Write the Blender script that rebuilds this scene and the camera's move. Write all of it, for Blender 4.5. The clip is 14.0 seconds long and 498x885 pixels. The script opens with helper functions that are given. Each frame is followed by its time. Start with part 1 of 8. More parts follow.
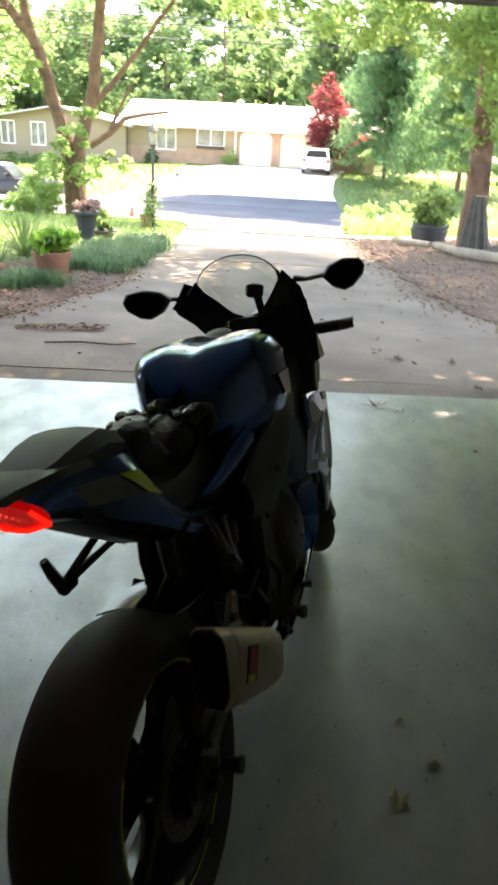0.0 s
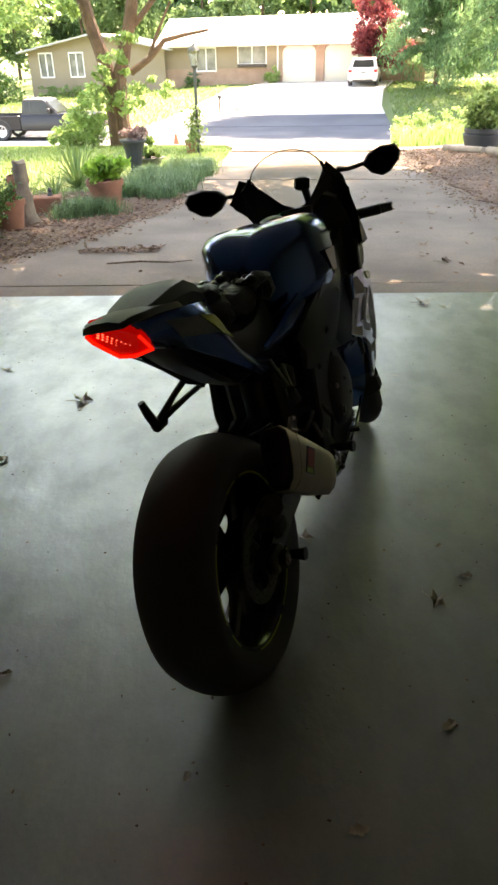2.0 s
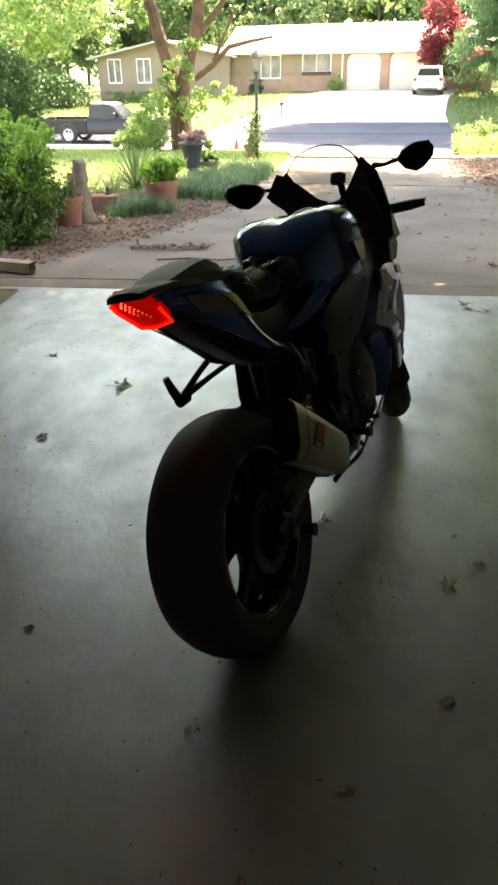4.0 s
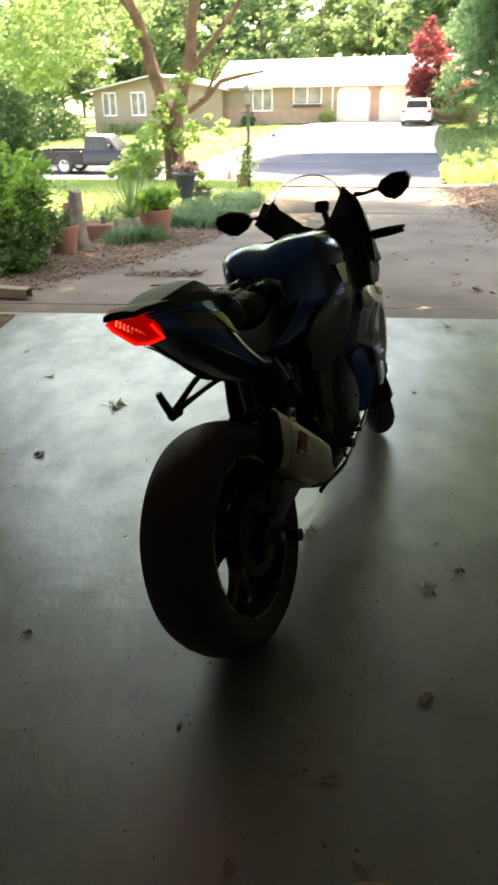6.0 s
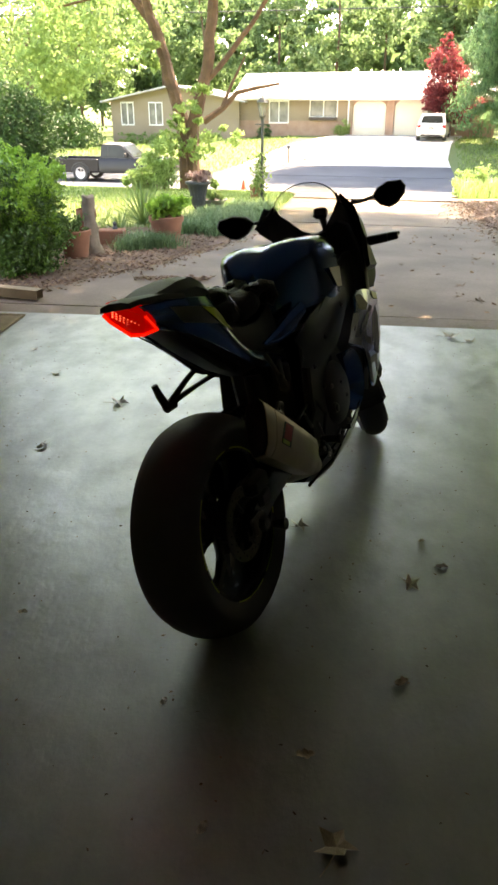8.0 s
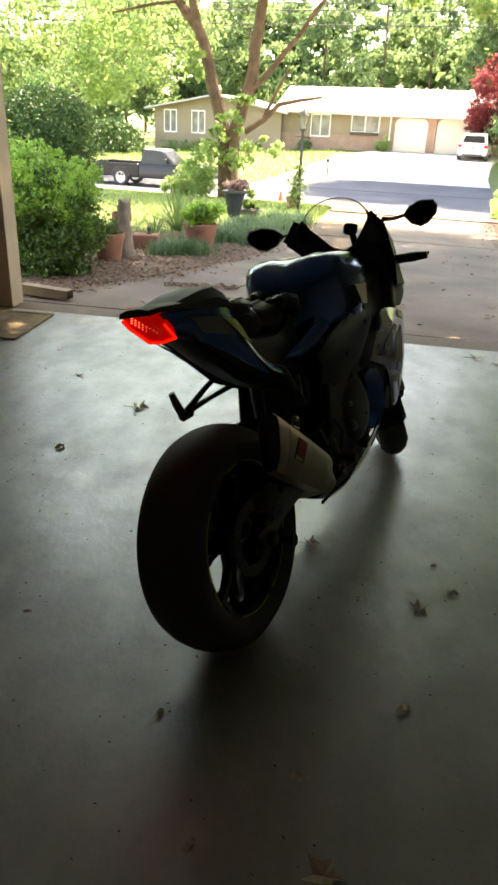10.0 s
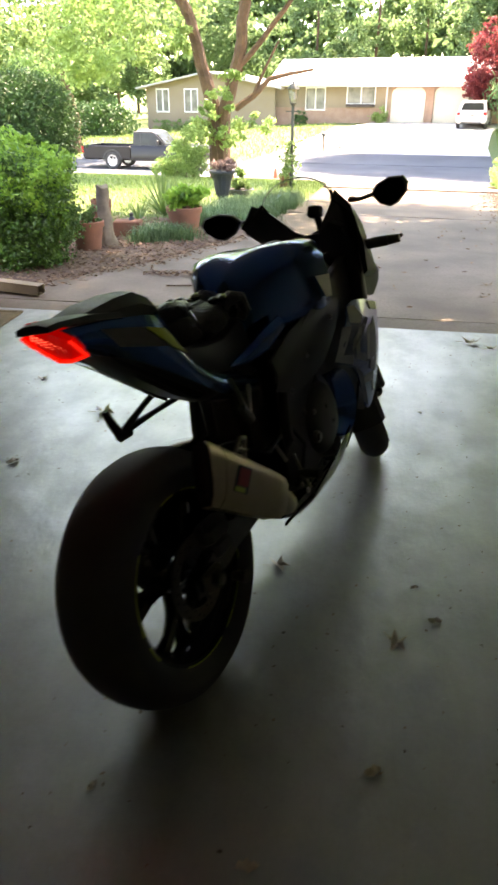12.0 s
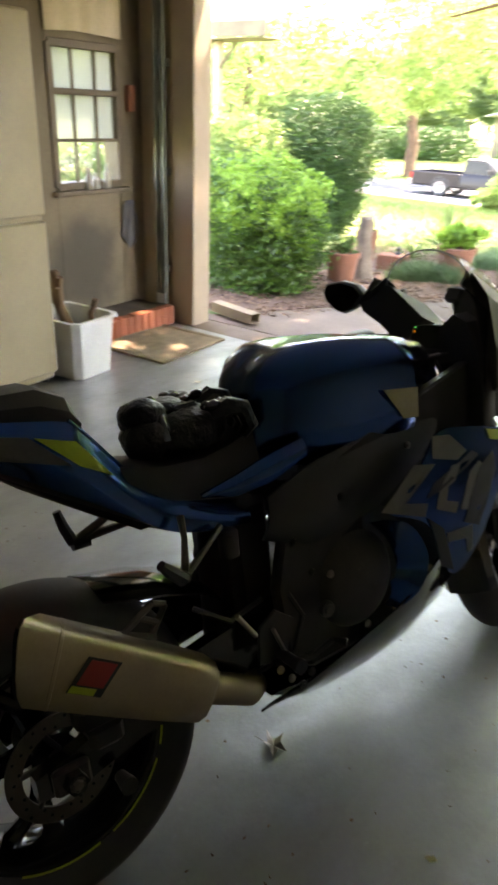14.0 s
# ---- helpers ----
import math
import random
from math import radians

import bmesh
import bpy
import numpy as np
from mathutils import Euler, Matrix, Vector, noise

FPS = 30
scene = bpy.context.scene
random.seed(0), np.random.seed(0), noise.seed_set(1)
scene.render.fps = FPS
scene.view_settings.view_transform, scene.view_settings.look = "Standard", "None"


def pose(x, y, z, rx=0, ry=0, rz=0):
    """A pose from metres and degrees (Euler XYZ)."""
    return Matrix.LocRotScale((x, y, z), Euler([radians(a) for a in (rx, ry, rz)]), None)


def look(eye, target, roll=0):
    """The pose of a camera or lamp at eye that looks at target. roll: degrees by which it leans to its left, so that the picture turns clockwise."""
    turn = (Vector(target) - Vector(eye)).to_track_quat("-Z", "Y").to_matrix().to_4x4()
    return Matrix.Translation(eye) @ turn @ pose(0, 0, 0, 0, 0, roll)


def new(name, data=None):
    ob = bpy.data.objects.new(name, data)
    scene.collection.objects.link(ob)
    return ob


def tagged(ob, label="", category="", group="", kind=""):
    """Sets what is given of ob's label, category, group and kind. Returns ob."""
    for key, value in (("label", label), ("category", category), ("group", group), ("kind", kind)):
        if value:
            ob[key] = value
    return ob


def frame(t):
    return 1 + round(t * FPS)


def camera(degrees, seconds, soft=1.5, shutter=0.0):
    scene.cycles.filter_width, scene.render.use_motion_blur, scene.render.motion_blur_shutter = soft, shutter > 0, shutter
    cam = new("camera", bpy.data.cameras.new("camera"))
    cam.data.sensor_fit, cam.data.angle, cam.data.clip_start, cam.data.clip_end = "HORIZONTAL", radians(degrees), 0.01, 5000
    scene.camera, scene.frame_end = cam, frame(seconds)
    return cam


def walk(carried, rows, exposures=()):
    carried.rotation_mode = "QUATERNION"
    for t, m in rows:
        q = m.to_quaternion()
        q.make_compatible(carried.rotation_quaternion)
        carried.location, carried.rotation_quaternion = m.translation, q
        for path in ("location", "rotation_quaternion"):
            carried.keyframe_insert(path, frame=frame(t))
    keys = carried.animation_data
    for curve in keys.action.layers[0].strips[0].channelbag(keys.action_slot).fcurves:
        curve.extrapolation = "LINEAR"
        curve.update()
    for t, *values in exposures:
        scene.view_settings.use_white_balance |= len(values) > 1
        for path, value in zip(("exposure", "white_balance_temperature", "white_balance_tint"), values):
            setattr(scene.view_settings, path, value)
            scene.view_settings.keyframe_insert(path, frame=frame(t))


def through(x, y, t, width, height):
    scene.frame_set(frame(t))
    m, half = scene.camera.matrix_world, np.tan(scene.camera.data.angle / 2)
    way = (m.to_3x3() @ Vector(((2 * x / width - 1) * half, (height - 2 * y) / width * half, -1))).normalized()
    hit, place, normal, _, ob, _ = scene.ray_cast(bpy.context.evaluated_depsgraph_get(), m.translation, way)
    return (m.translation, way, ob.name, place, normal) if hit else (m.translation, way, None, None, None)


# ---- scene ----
cam = camera(39.1, 14.0, soft=2.8, shutter=0.5)
PATH = [
    (0, (0.243, -0.524, 1.447), (0.148, 1.307, 0.647), 3.3),
    (0.5, (0.235, -0.664, 1.429), (0.169, 1.148, 0.585), -0.9),
    (1, (0.178, -0.762, 1.427), (0.106, 1.032, 0.546), 2.0),
    (1.5, (0.255, -0.852, 1.395), (-0.005, 0.875, 0.42), 1.4),
    (2, (0.273, -0.912, 1.41), (0.031, 0.818, 0.436), -1.3),
    (2.5, (0.197, -0.915, 1.397), (0.04, 0.844, 0.458), 2.1),
    (3, (0.233, -0.94, 1.396), (0.007, 0.822, 0.476), 2.3),
    (3.5, (0.33, -0.973, 1.382), (-0.035, 0.753, 0.441), 0.2),
    (3.7, (0.357, -0.985, 1.378), (-0.022, 0.73, 0.421), -0.9),
    (5.8, (0.401, -1.091, 1.388), (0.01, 0.648, 0.481), -0.2),
    (6, (0.413, -1.108, 1.391), (0.042, 0.643, 0.5), -1.0),
    (6.5, (0.343, -1.124, 1.39), (0.081, 0.657, 0.518), -0.4),
    (7, (0.345, -1.132, 1.383), (0.097, 0.644, 0.498), 2.2),
    (7.5, (0.462, -1.159, 1.37), (0.123, 0.6, 0.48), 2.0),
    (8, (0.487, -1.194, 1.382), (0.089, 0.564, 0.516), 0.1),
    (8.5, (0.388, -1.259, 1.38), (0.002, 0.528, 0.569), 1.3),
    (9, (0.353, -1.272, 1.372), (-0.059, 0.52, 0.583), 4.0),
    (9.2, (0.381, -1.246, 1.376), (-0.028, 0.542, 0.579), 4.7),
    (11.3, (0.579, -1.105, 1.389), (0.002, 0.592, 0.502), -2.2),
    (11.5, (0.535, -1.069, 1.366), (0.009, 0.649, 0.487), -1.0),
    (12, (0.595, -0.857, 1.377), (0.114, 0.867, 0.483), 0.1),
    (12.5, (0.78, -0.667, 1.372), (-0.078, 0.864, 0.413), 0.2),
    (13, (0.883, -0.479, 1.386), (-0.019, 1.022, 0.42), -1.8),
    (13.5, (0.88, -0.268, 1.426), (-0.057, 1.28, 0.574), 3.3),
    (14, (0.933, -0.049, 1.425), (-0.242, 1.324, 0.567), 2.3),
]
walk(cam, [(t, look(eye, target, roll)) for t, eye, target, roll in PATH], [(0, 3.87, 8100, 17), (1, 3.77, 8300, 18), (2, 3.72, 8900, 21), (3, 3.68, 8900, 21), (6, 3.66, 9000, 20), (9, 3.56, 9300, 19), (11.5, 3.68, 8800, 22), (12.5, 4.1, 8300, 23), (13, 4.55, 8200, 27), (13.5, 4.72, 8400, 27), (14, 4.75, 8500, 27)])

# ---- light ----
SUN_EL, SUN_AZ = radians(63), radians(24)      # azimuth from +y towards +x
world = bpy.data.worlds.new("sky")
scene.world = world
world.use_nodes = True
_wn = world.node_tree
_bg = _wn.nodes["Background"]
_sky = _wn.nodes.new("ShaderNodeTexSky")
_sky.sky_type, _sky.sun_disc = "NISHITA", False
_sky.sun_elevation, _sky.sun_rotation = SUN_EL, SUN_AZ
_wn.links.new(_sky.outputs[0], _bg.inputs[0])
_bg.inputs[1].default_value = 0.15
sun = new("sun", bpy.data.lights.new("sun", "SUN"))
sun.data.energy, sun.data.angle, sun.data.color = 3.5, radians(0.6), (1.0, 0.94, 0.84)
_sd = Vector((math.sin(SUN_AZ) * math.cos(SUN_EL), math.cos(SUN_AZ) * math.cos(SUN_EL), math.sin(SUN_EL)))
sun.matrix_world = look(_sd * 80, (0, 0, 0))

# ---- materials ----


def mat(name, a, b=None, rough=0.6, metal=0.0, scale=8.0, fine=90.0, bump=0.15, depth=0.01, rvar=0.1, coat=0.0, c=None, island=0.0, objvar=0.0, spec=0.5, fleck=0.3, coat_rough=0.05, ior=1.5):
    """Two colours mixed by a broad noise, a third by a fine one; bump and roughness follow the fine grain."""
    m = bpy.data.materials.new(name)
    m.use_nodes = True
    t, n, l = m.node_tree, m.node_tree.nodes, m.node_tree.links
    p = n["Principled BSDF"]
    b = b or tuple(x * 0.75 for x in a)
    tc = n.new("ShaderNodeTexCoord")
    n1, n2 = n.new("ShaderNodeTexNoise"), n.new("ShaderNodeTexNoise")
    n1.inputs["Scale"].default_value, n1.inputs["Detail"].default_value = scale, 5
    n2.inputs["Scale"].default_value, n2.inputs["Detail"].default_value = fine, 4
    l.new(tc.outputs["Object"], n1.inputs["Vector"]), l.new(tc.outputs["Object"], n2.inputs["Vector"])
    r1 = n.new("ShaderNodeValToRGB")
    r1.color_ramp.elements[0].position, r1.color_ramp.elements[1].position = 0.35, 0.65
    r1.color_ramp.elements[0].color, r1.color_ramp.elements[1].color = (*a, 1), (*b, 1)
    l.new(n1.outputs["Fac"], r1.inputs["Fac"])
    mx = n.new("ShaderNodeMixRGB")
    mx.blend_type = "MIX"
    r2 = n.new("ShaderNodeValToRGB")
    r2.color_ramp.elements[0].position, r2.color_ramp.elements[1].position = 0.42, 0.72
    r2.color_ramp.elements[0].color, r2.color_ramp.elements[1].color = (0, 0, 0, 1), (fleck, fleck, fleck, 1)
    l.new(n2.outputs["Fac"], r2.inputs["Fac"]), l.new(r2.outputs[0], mx.inputs[0]), l.new(r1.outputs[0], mx.inputs[1])
    mx.inputs[2].default_value = (*(c or tuple(x * 0.7 for x in a)), 1)
    out = mx.outputs[0]
    if island or objvar:
        src = n.new("ShaderNodeNewGeometry").outputs["Random Per Island"] if island else n.new("ShaderNodeObjectInfo").outputs["Random"]
        hv = n.new("ShaderNodeHueSaturation")
        mr = n.new("ShaderNodeMapRange")
        k = island or objvar
        mr.inputs["To Min"].default_value, mr.inputs["To Max"].default_value = 1 - k, 1 + k
        l.new(src, mr.inputs["Value"]), l.new(mr.outputs[0], hv.inputs["Value"]), l.new(out, hv.inputs["Color"])
        out = hv.outputs[0]
    l.new(out, p.inputs["Base Color"])
    p.inputs["Metallic"].default_value = metal
    p.inputs["Coat Weight"].default_value, p.inputs["Coat Roughness"].default_value = coat, coat_rough
    p.inputs["Specular IOR Level"].default_value = spec
    p.inputs["IOR"].default_value = p.inputs["Coat IOR"].default_value = ior
    rr = n.new("ShaderNodeMapRange")
    rr.inputs["To Min"].default_value, rr.inputs["To Max"].default_value = max(0.03, rough - rvar), min(1, rough + rvar)
    l.new(n1.outputs["Fac"], rr.inputs["Value"]), l.new(rr.outputs[0], p.inputs["Roughness"])
    if bump:
        bp = n.new("ShaderNodeBump")
        bp.inputs["Strength"].default_value, bp.inputs["Distance"].default_value = bump, depth
        l.new(n2.outputs["Fac"], bp.inputs["Height"]), l.new(bp.outputs[0], p.inputs["Normal"])
    return m


def floormat(name, light, dark, stain):
    """Sealed concrete: cloudy tone, scuffs, specks, and a gloss that differs from patch to patch."""
    m = bpy.data.materials.new(name)
    m.use_nodes = True
    n, l = m.node_tree.nodes, m.node_tree.links
    p = n["Principled BSDF"]
    tc = n.new("ShaderNodeTexCoord")

    def noise_at(scale, detail, stretch=(1, 1, 1), lo=0.35, hi=0.65, rough=0.55):
        mp, nz, rp = n.new("ShaderNodeMapping"), n.new("ShaderNodeTexNoise"), n.new("ShaderNodeMapRange")
        mp.inputs["Scale"].default_value = stretch
        nz.inputs["Scale"].default_value, nz.inputs["Detail"].default_value, nz.inputs["Roughness"].default_value = scale, detail, rough
        rp.interpolation_type = "SMOOTHSTEP"
        rp.inputs["From Min"].default_value, rp.inputs["From Max"].default_value = lo, hi
        l.new(tc.outputs["Object"], mp.inputs["Vector"]), l.new(mp.outputs[0], nz.inputs["Vector"]), l.new(nz.outputs["Fac"], rp.inputs["Value"])
        return rp.outputs[0]

    def mix(fac, a, b, amount=1.0):
        x = n.new("ShaderNodeMixRGB")
        if amount < 1:
            k = n.new("ShaderNodeMath")
            k.operation = "MULTIPLY"
            k.inputs[1].default_value = amount
            l.new(fac, k.inputs[0])
            fac = k.outputs[0]
        l.new(fac, x.inputs[0])
        for i, c in ((1, a), (2, b)):
            if isinstance(c, tuple):
                x.inputs[i].default_value = (*c, 1)
            else:
                l.new(c, x.inputs[i])
        return x.outputs[0]
    clouds, mottle, grain = noise_at(1.1, 4, lo=0.25, hi=0.75, rough=0.5), noise_at(4.5, 5, lo=0.15, hi=0.85, rough=0.5), noise_at(70, 3, lo=0.3, hi=0.7)
    specks, scuffs = noise_at(34, 2, lo=0.66, hi=0.76), noise_at(3.0, 5, (5, 0.6, 1), 0.50, 0.85)
    c = mix(clouds, light, dark)
    c = mix(mottle, c, tuple(0.80 * x for x in dark), 0.25)
    c = mix(noise_at(1.5, 4, (1, 0.8, 1), 0.40, 0.75, 0.5), c, stain, 0.55)
    c = mix(grain, c, stain, 0.15)
    c = mix(specks, c, tuple(min(0.7, 1.5 * x) for x in light), 0.2)
    c = mix(scuffs, c, stain, 0.35)
    l.new(c, p.inputs["Base Color"])
    rm = n.new("ShaderNodeMapRange")
    rm.inputs["To Min"].default_value, rm.inputs["To Max"].default_value = 0.36, 0.56
    l.new(clouds, rm.inputs["Value"]), l.new(rm.outputs[0], p.inputs["Roughness"])
    worn = noise_at(5.0, 9, (1.3, 0.8, 1), 0.33, 0.70, 0.62)
    wm = n.new("ShaderNodeMapRange")
    wm.inputs["To Min"].default_value, wm.inputs["To Max"].default_value = 1.0, 0.30
    l.new(worn, wm.inputs["Value"]), l.new(wm.outputs[0], p.inputs["Coat Weight"])
    sc_ = n.new("ShaderNodeMapRange")
    sc_.inputs["To Min"].default_value, sc_.inputs["To Max"].default_value = 0.285, 0.40
    l.new(noise_at(4.5, 8, (1.5, 0.7, 1), 0.25, 0.75, 0.6), sc_.inputs["Value"]), l.new(sc_.outputs[0], p.inputs["Coat Roughness"])
    p.inputs["Specular IOR Level"].default_value = 0.9
    p.inputs["IOR"].default_value = p.inputs["Coat IOR"].default_value = 2.05
    bp = n.new("ShaderNodeBump")
    bp.inputs["Strength"].default_value, bp.inputs["Distance"].default_value = 0.04, 0.003
    wave = n.new("ShaderNodeBump")
    wave.inputs["Strength"].default_value, wave.inputs["Distance"].default_value = 0.2, 0.012
    l.new(noise_at(7.0, 6, (1.3, 0.8, 1), 0.2, 0.8, 0.55), wave.inputs["Height"]), l.new(wave.outputs[0], bp.inputs["Normal"])
    l.new(grain, bp.inputs["Height"]), l.new(bp.outputs[0], p.inputs["Normal"]), l.new(bp.outputs[0], p.inputs["Coat Normal"])
    return m


def leafmat(name, a, b, through=0.45, rough=0.5):
    """Thin leaves: a green that differs from leaf to leaf, and lets light through."""
    m = bpy.data.materials.new(name)
    m.use_nodes = True
    n, l = m.node_tree.nodes, m.node_tree.links
    p = n["Principled BSDF"]
    geo = n.new("ShaderNodeNewGeometry")
    r = n.new("ShaderNodeValToRGB")
    r.color_ramp.elements[0].color, r.color_ramp.elements[1].color = (*a, 1), (*b, 1)
    l.new(geo.outputs["Random Per Island"], r.inputs["Fac"])
    l.new(r.outputs[0], p.inputs["Base Color"])
    p.inputs["Roughness"].default_value = rough
    tr = n.new("ShaderNodeBsdfTranslucent")
    br = n.new("ShaderNodeHueSaturation")
    br.inputs["Value"].default_value, br.inputs["Saturation"].default_value = 2.0, 0.92
    l.new(r.outputs[0], br.inputs["Color"]), l.new(br.outputs[0], tr.inputs["Color"])
    mx = n.new("ShaderNodeMixShader")
    mx.inputs[0].default_value = through
    l.new(p.outputs[0], mx.inputs[1]), l.new(tr.outputs[0], mx.inputs[2]), l.new(mx.outputs[0], n["Material Output"].inputs["Surface"])
    return m


def glassmat(name, colour, rough=0.02, alpha=0.07):
    """Thin pane: mostly clear, with a mirror gloss."""
    m = bpy.data.materials.new(name)
    m.use_nodes = True
    n, l = m.node_tree.nodes, m.node_tree.links
    g, t, mx = n.new("ShaderNodeBsdfGlossy"), n.new("ShaderNodeBsdfTransparent"), n.new("ShaderNodeMixShader")
    g.inputs["Roughness"].default_value = rough
    t.inputs["Color"].default_value = (*colour, 1)
    mx.inputs[0].default_value = alpha
    l.new(t.outputs[0], mx.inputs[1]), l.new(g.outputs[0], mx.inputs[2])
    l.new(mx.outputs[0], n["Material Output"].inputs["Surface"])
    return m


def glow(name, colour, strength):
    m = bpy.data.materials.new(name)
    m.use_nodes = True
    p = m.node_tree.nodes["Principled BSDF"]
    p.inputs["Base Color"].default_value = (*colour, 1)
    p.inputs["Emission Color"].default_value, p.inputs["Emission Strength"].default_value = (*colour, 1), strength
    p.inputs["Roughness"].default_value = 0.15
    return m


# ---- mesh building ----


class Shape:
    """Vertices and faces gathered for one mesh."""

    def __init__(self):
        self.v, self.f = [], []

    def add(self, v, f):
        k = len(self.v)
        self.v += [tuple(map(float, p)) for p in v]
        self.f += [tuple(i + k for i in q) for q in f]
        return self

    def loft(self, rings, caps=True, closed=True):
        n = len(rings[0])
        v = [p for r in rings for p in r]
        f = []
        for i in range(len(rings) - 1):
            for j in range(n if closed else n - 1):
                a, b = i * n + j, i * n + (j + 1) % n
                f.append((a, b, b + n, a + n))
        if caps:
            f.append(tuple(range(n - 1, -1, -1)))
            f.append(tuple((len(rings) - 1) * n + j for j in range(n)))
        return self.add(v, f)

    def box(self, x0, x1, y0, y1, z0, z1, b=0.004, m=None):
        """A box with chamfered edges."""
        b = min(b, (x1 - x0) / 3, (y1 - y0) / 3, (z1 - z0) / 3)

        def ring(i, z):
            c = b
            X0, X1, Y0, Y1 = x0 + i, x1 - i, y0 + i, y1 - i
            return [(X0 + c, Y0, z), (X1 - c, Y0, z), (X1, Y0 + c, z), (X1, Y1 - c, z), (X1 - c, Y1, z), (X0 + c, Y1, z), (X0, Y1 - c, z), (X0, Y0 + c, z)]
        rings = [ring(b, z0), ring(0, z0 + b), ring(0, z1 - b), ring(b, z1)]
        if m:
            rings = [[m @ Vector(p) for p in r] for r in rings]
        return self.loft(rings)

    def tube(self, pts, rad, n=8, caps=True, flat=1.0):
        """A tapered pipe along points; rad is one number or one for each point."""
        pts = [Vector(p) for p in pts]
        rad = [rad] * len(pts) if not hasattr(rad, "__len__") else rad
        rings, ref = [], None
        for i, p in enumerate(pts):
            d = (pts[min(i + 1, len(pts) - 1)] - pts[max(i - 1, 0)]).normalized()
            if ref is None:
                ref = d.orthogonal().normalized() if abs(d.z) > 0.9 else Vector((0, 0, 1)).cross(d).normalized()
            s = (ref - d * ref.dot(d)).normalized()
            ref = s
            q = d.cross(s)
            rings.append([p + rad[i] * (math.cos(2 * math.pi * k / n) * s + flat * math.sin(2 * math.pi * k / n) * q) for k in range(n)])
        return self.loft(rings, caps)

    def lathe(self, prof, n=24, m=None, a0=0.0, a1=360.0):
        """Turns (radius, height) points round z."""
        full = abs(a1 - a0) >= 359.9
        k = n if full else n + 1
        ang = [radians(a0 + (a1 - a0) * j / n) for j in range(k)]
        rings = [[Vector((r * math.cos(a), r * math.sin(a), z)) for r, z in prof] for a in ang]
        if m:
            rings = [[m @ p for p in r] for r in rings]
        v = [p for r in rings for p in r]
        w = len(prof)
        f = []
        for i in range(k if full else k - 1):
            for j in range(w - 1):
                a, b = i * w + j, ((i + 1) % k) * w + j
                f.append((a, b, b + 1, a + 1))
        return self.add(v, f)

    def prism(self, outline, w0, w1, axes="yzx", b=0.003):
        """An outline in the first two axes, pushed along the third from w0 to w1, edges a little rounded."""
        c = np.mean(outline, axis=0)
        o = [Vector(p) for p in outline]
        ins = [p + (Vector(c) - p).normalized() * b for p in o]

        def put(p, w):
            d = {axes[0]: p[0], axes[1]: p[1], axes[2]: w}
            return (d["x"], d["y"], d["z"])
        s = 1 if w1 > w0 else -1
        return self.loft([[put(p, w0) for p in ins], [put(p, w0 + s * b) for p in o], [put(p, w1 - s * b) for p in o], [put(p, w1) for p in ins]])

    def panel(self, top, bot, lat, n=14, m=8, th=0.006):
        """A curved shell in the y-z plane between two edge lines; lat(y, z, u, v) is its distance x from the middle."""
        def at(line, u):
            k = np.linspace(0, 1, len(line))
            return np.array([np.interp(u, k, [p[0] for p in line]), np.interp(u, k, [p[1] for p in line])])
        g = []
        for i in range(n + 1):
            for j in range(m + 1):
                u, v = i / n, j / m
                q = at(top, u) * (1 - v) + at(bot, u) * v
                g.append((lat(q[0], q[1], u, v), q[0], q[1]))
        w = (n + 1) * (m + 1)
        s = 1 if g[w // 2][0] > 0 else -1
        v = g + [(x - s * th, y, z) for x, y, z in g]
        f = []
        idx = lambda i, j: i * (m + 1) + j
        for i in range(n):
            for j in range(m):
                a, b, c, d = idx(i, j), idx(i + 1, j), idx(i + 1, j + 1), idx(i, j + 1)
                f += [(a, b, c, d), (d + w, c + w, b + w, a + w)]
        edge = [idx(i, 0) for i in range(n + 1)] + [idx(n, j) for j in range(1, m + 1)] + [idx(i, m) for i in range(n - 1, -1, -1)] + [idx(0, j) for j in range(m - 1, 0, -1)]
        for a, b in zip(edge, edge[1:] + edge[:1]):
            f.append((a, a + w, b + w, b))
        return self.add(v, f)

    def move(self, m):
        self.v = [tuple(m @ Vector(p)) for p in self.v]
        return self

    def mesh(self, name, material, smooth=True):
        me = bpy.data.meshes.new(name)
        me.from_pydata(self.v, [], self.f)
        me.validate()
        if material:
            for q in (material if isinstance(material, (list, tuple)) else [material]):
                me.materials.append(q)
        bm = bmesh.new()
        bm.from_mesh(me)
        bmesh.ops.recalc_face_normals(bm, faces=bm.faces)
        for f in bm.faces:
            f.smooth = smooth
        if smooth:
            for e in bm.edges:
                if len(e.link_faces) == 2 and e.calc_face_angle(0) > radians(38):
                    e.smooth = False
        bm.to_mesh(me)
        bm.free()
        return me


def part(name, shape, material, parent=None, label="", smooth=True):
    ob = new(name, shape.mesh(name, material, smooth))
    ob.parent = parent
    if label:
        tagged(ob, label)
    return ob


def thing(name, label, category, m=None, group="", kind=""):
    ob = new(name)
    ob.empty_display_size = 0.1
    ob.matrix_world = m or Matrix()
    return tagged(ob, label, category, group, kind)


def single(name, shape, material, label, category="", group="", kind="", m=None, smooth=True):
    ob = part(name, shape, material, None, "", smooth)
    if m:
        ob.matrix_world = m
    return tagged(ob, label, category, group, kind)


def fast_mesh(name, v, f, material):
    """A mesh from arrays of vertices and quads or triangles."""
    me = bpy.data.meshes.new(name)
    me.from_pydata(v.tolist(), [], f.tolist())
    me.materials.append(material)
    return me


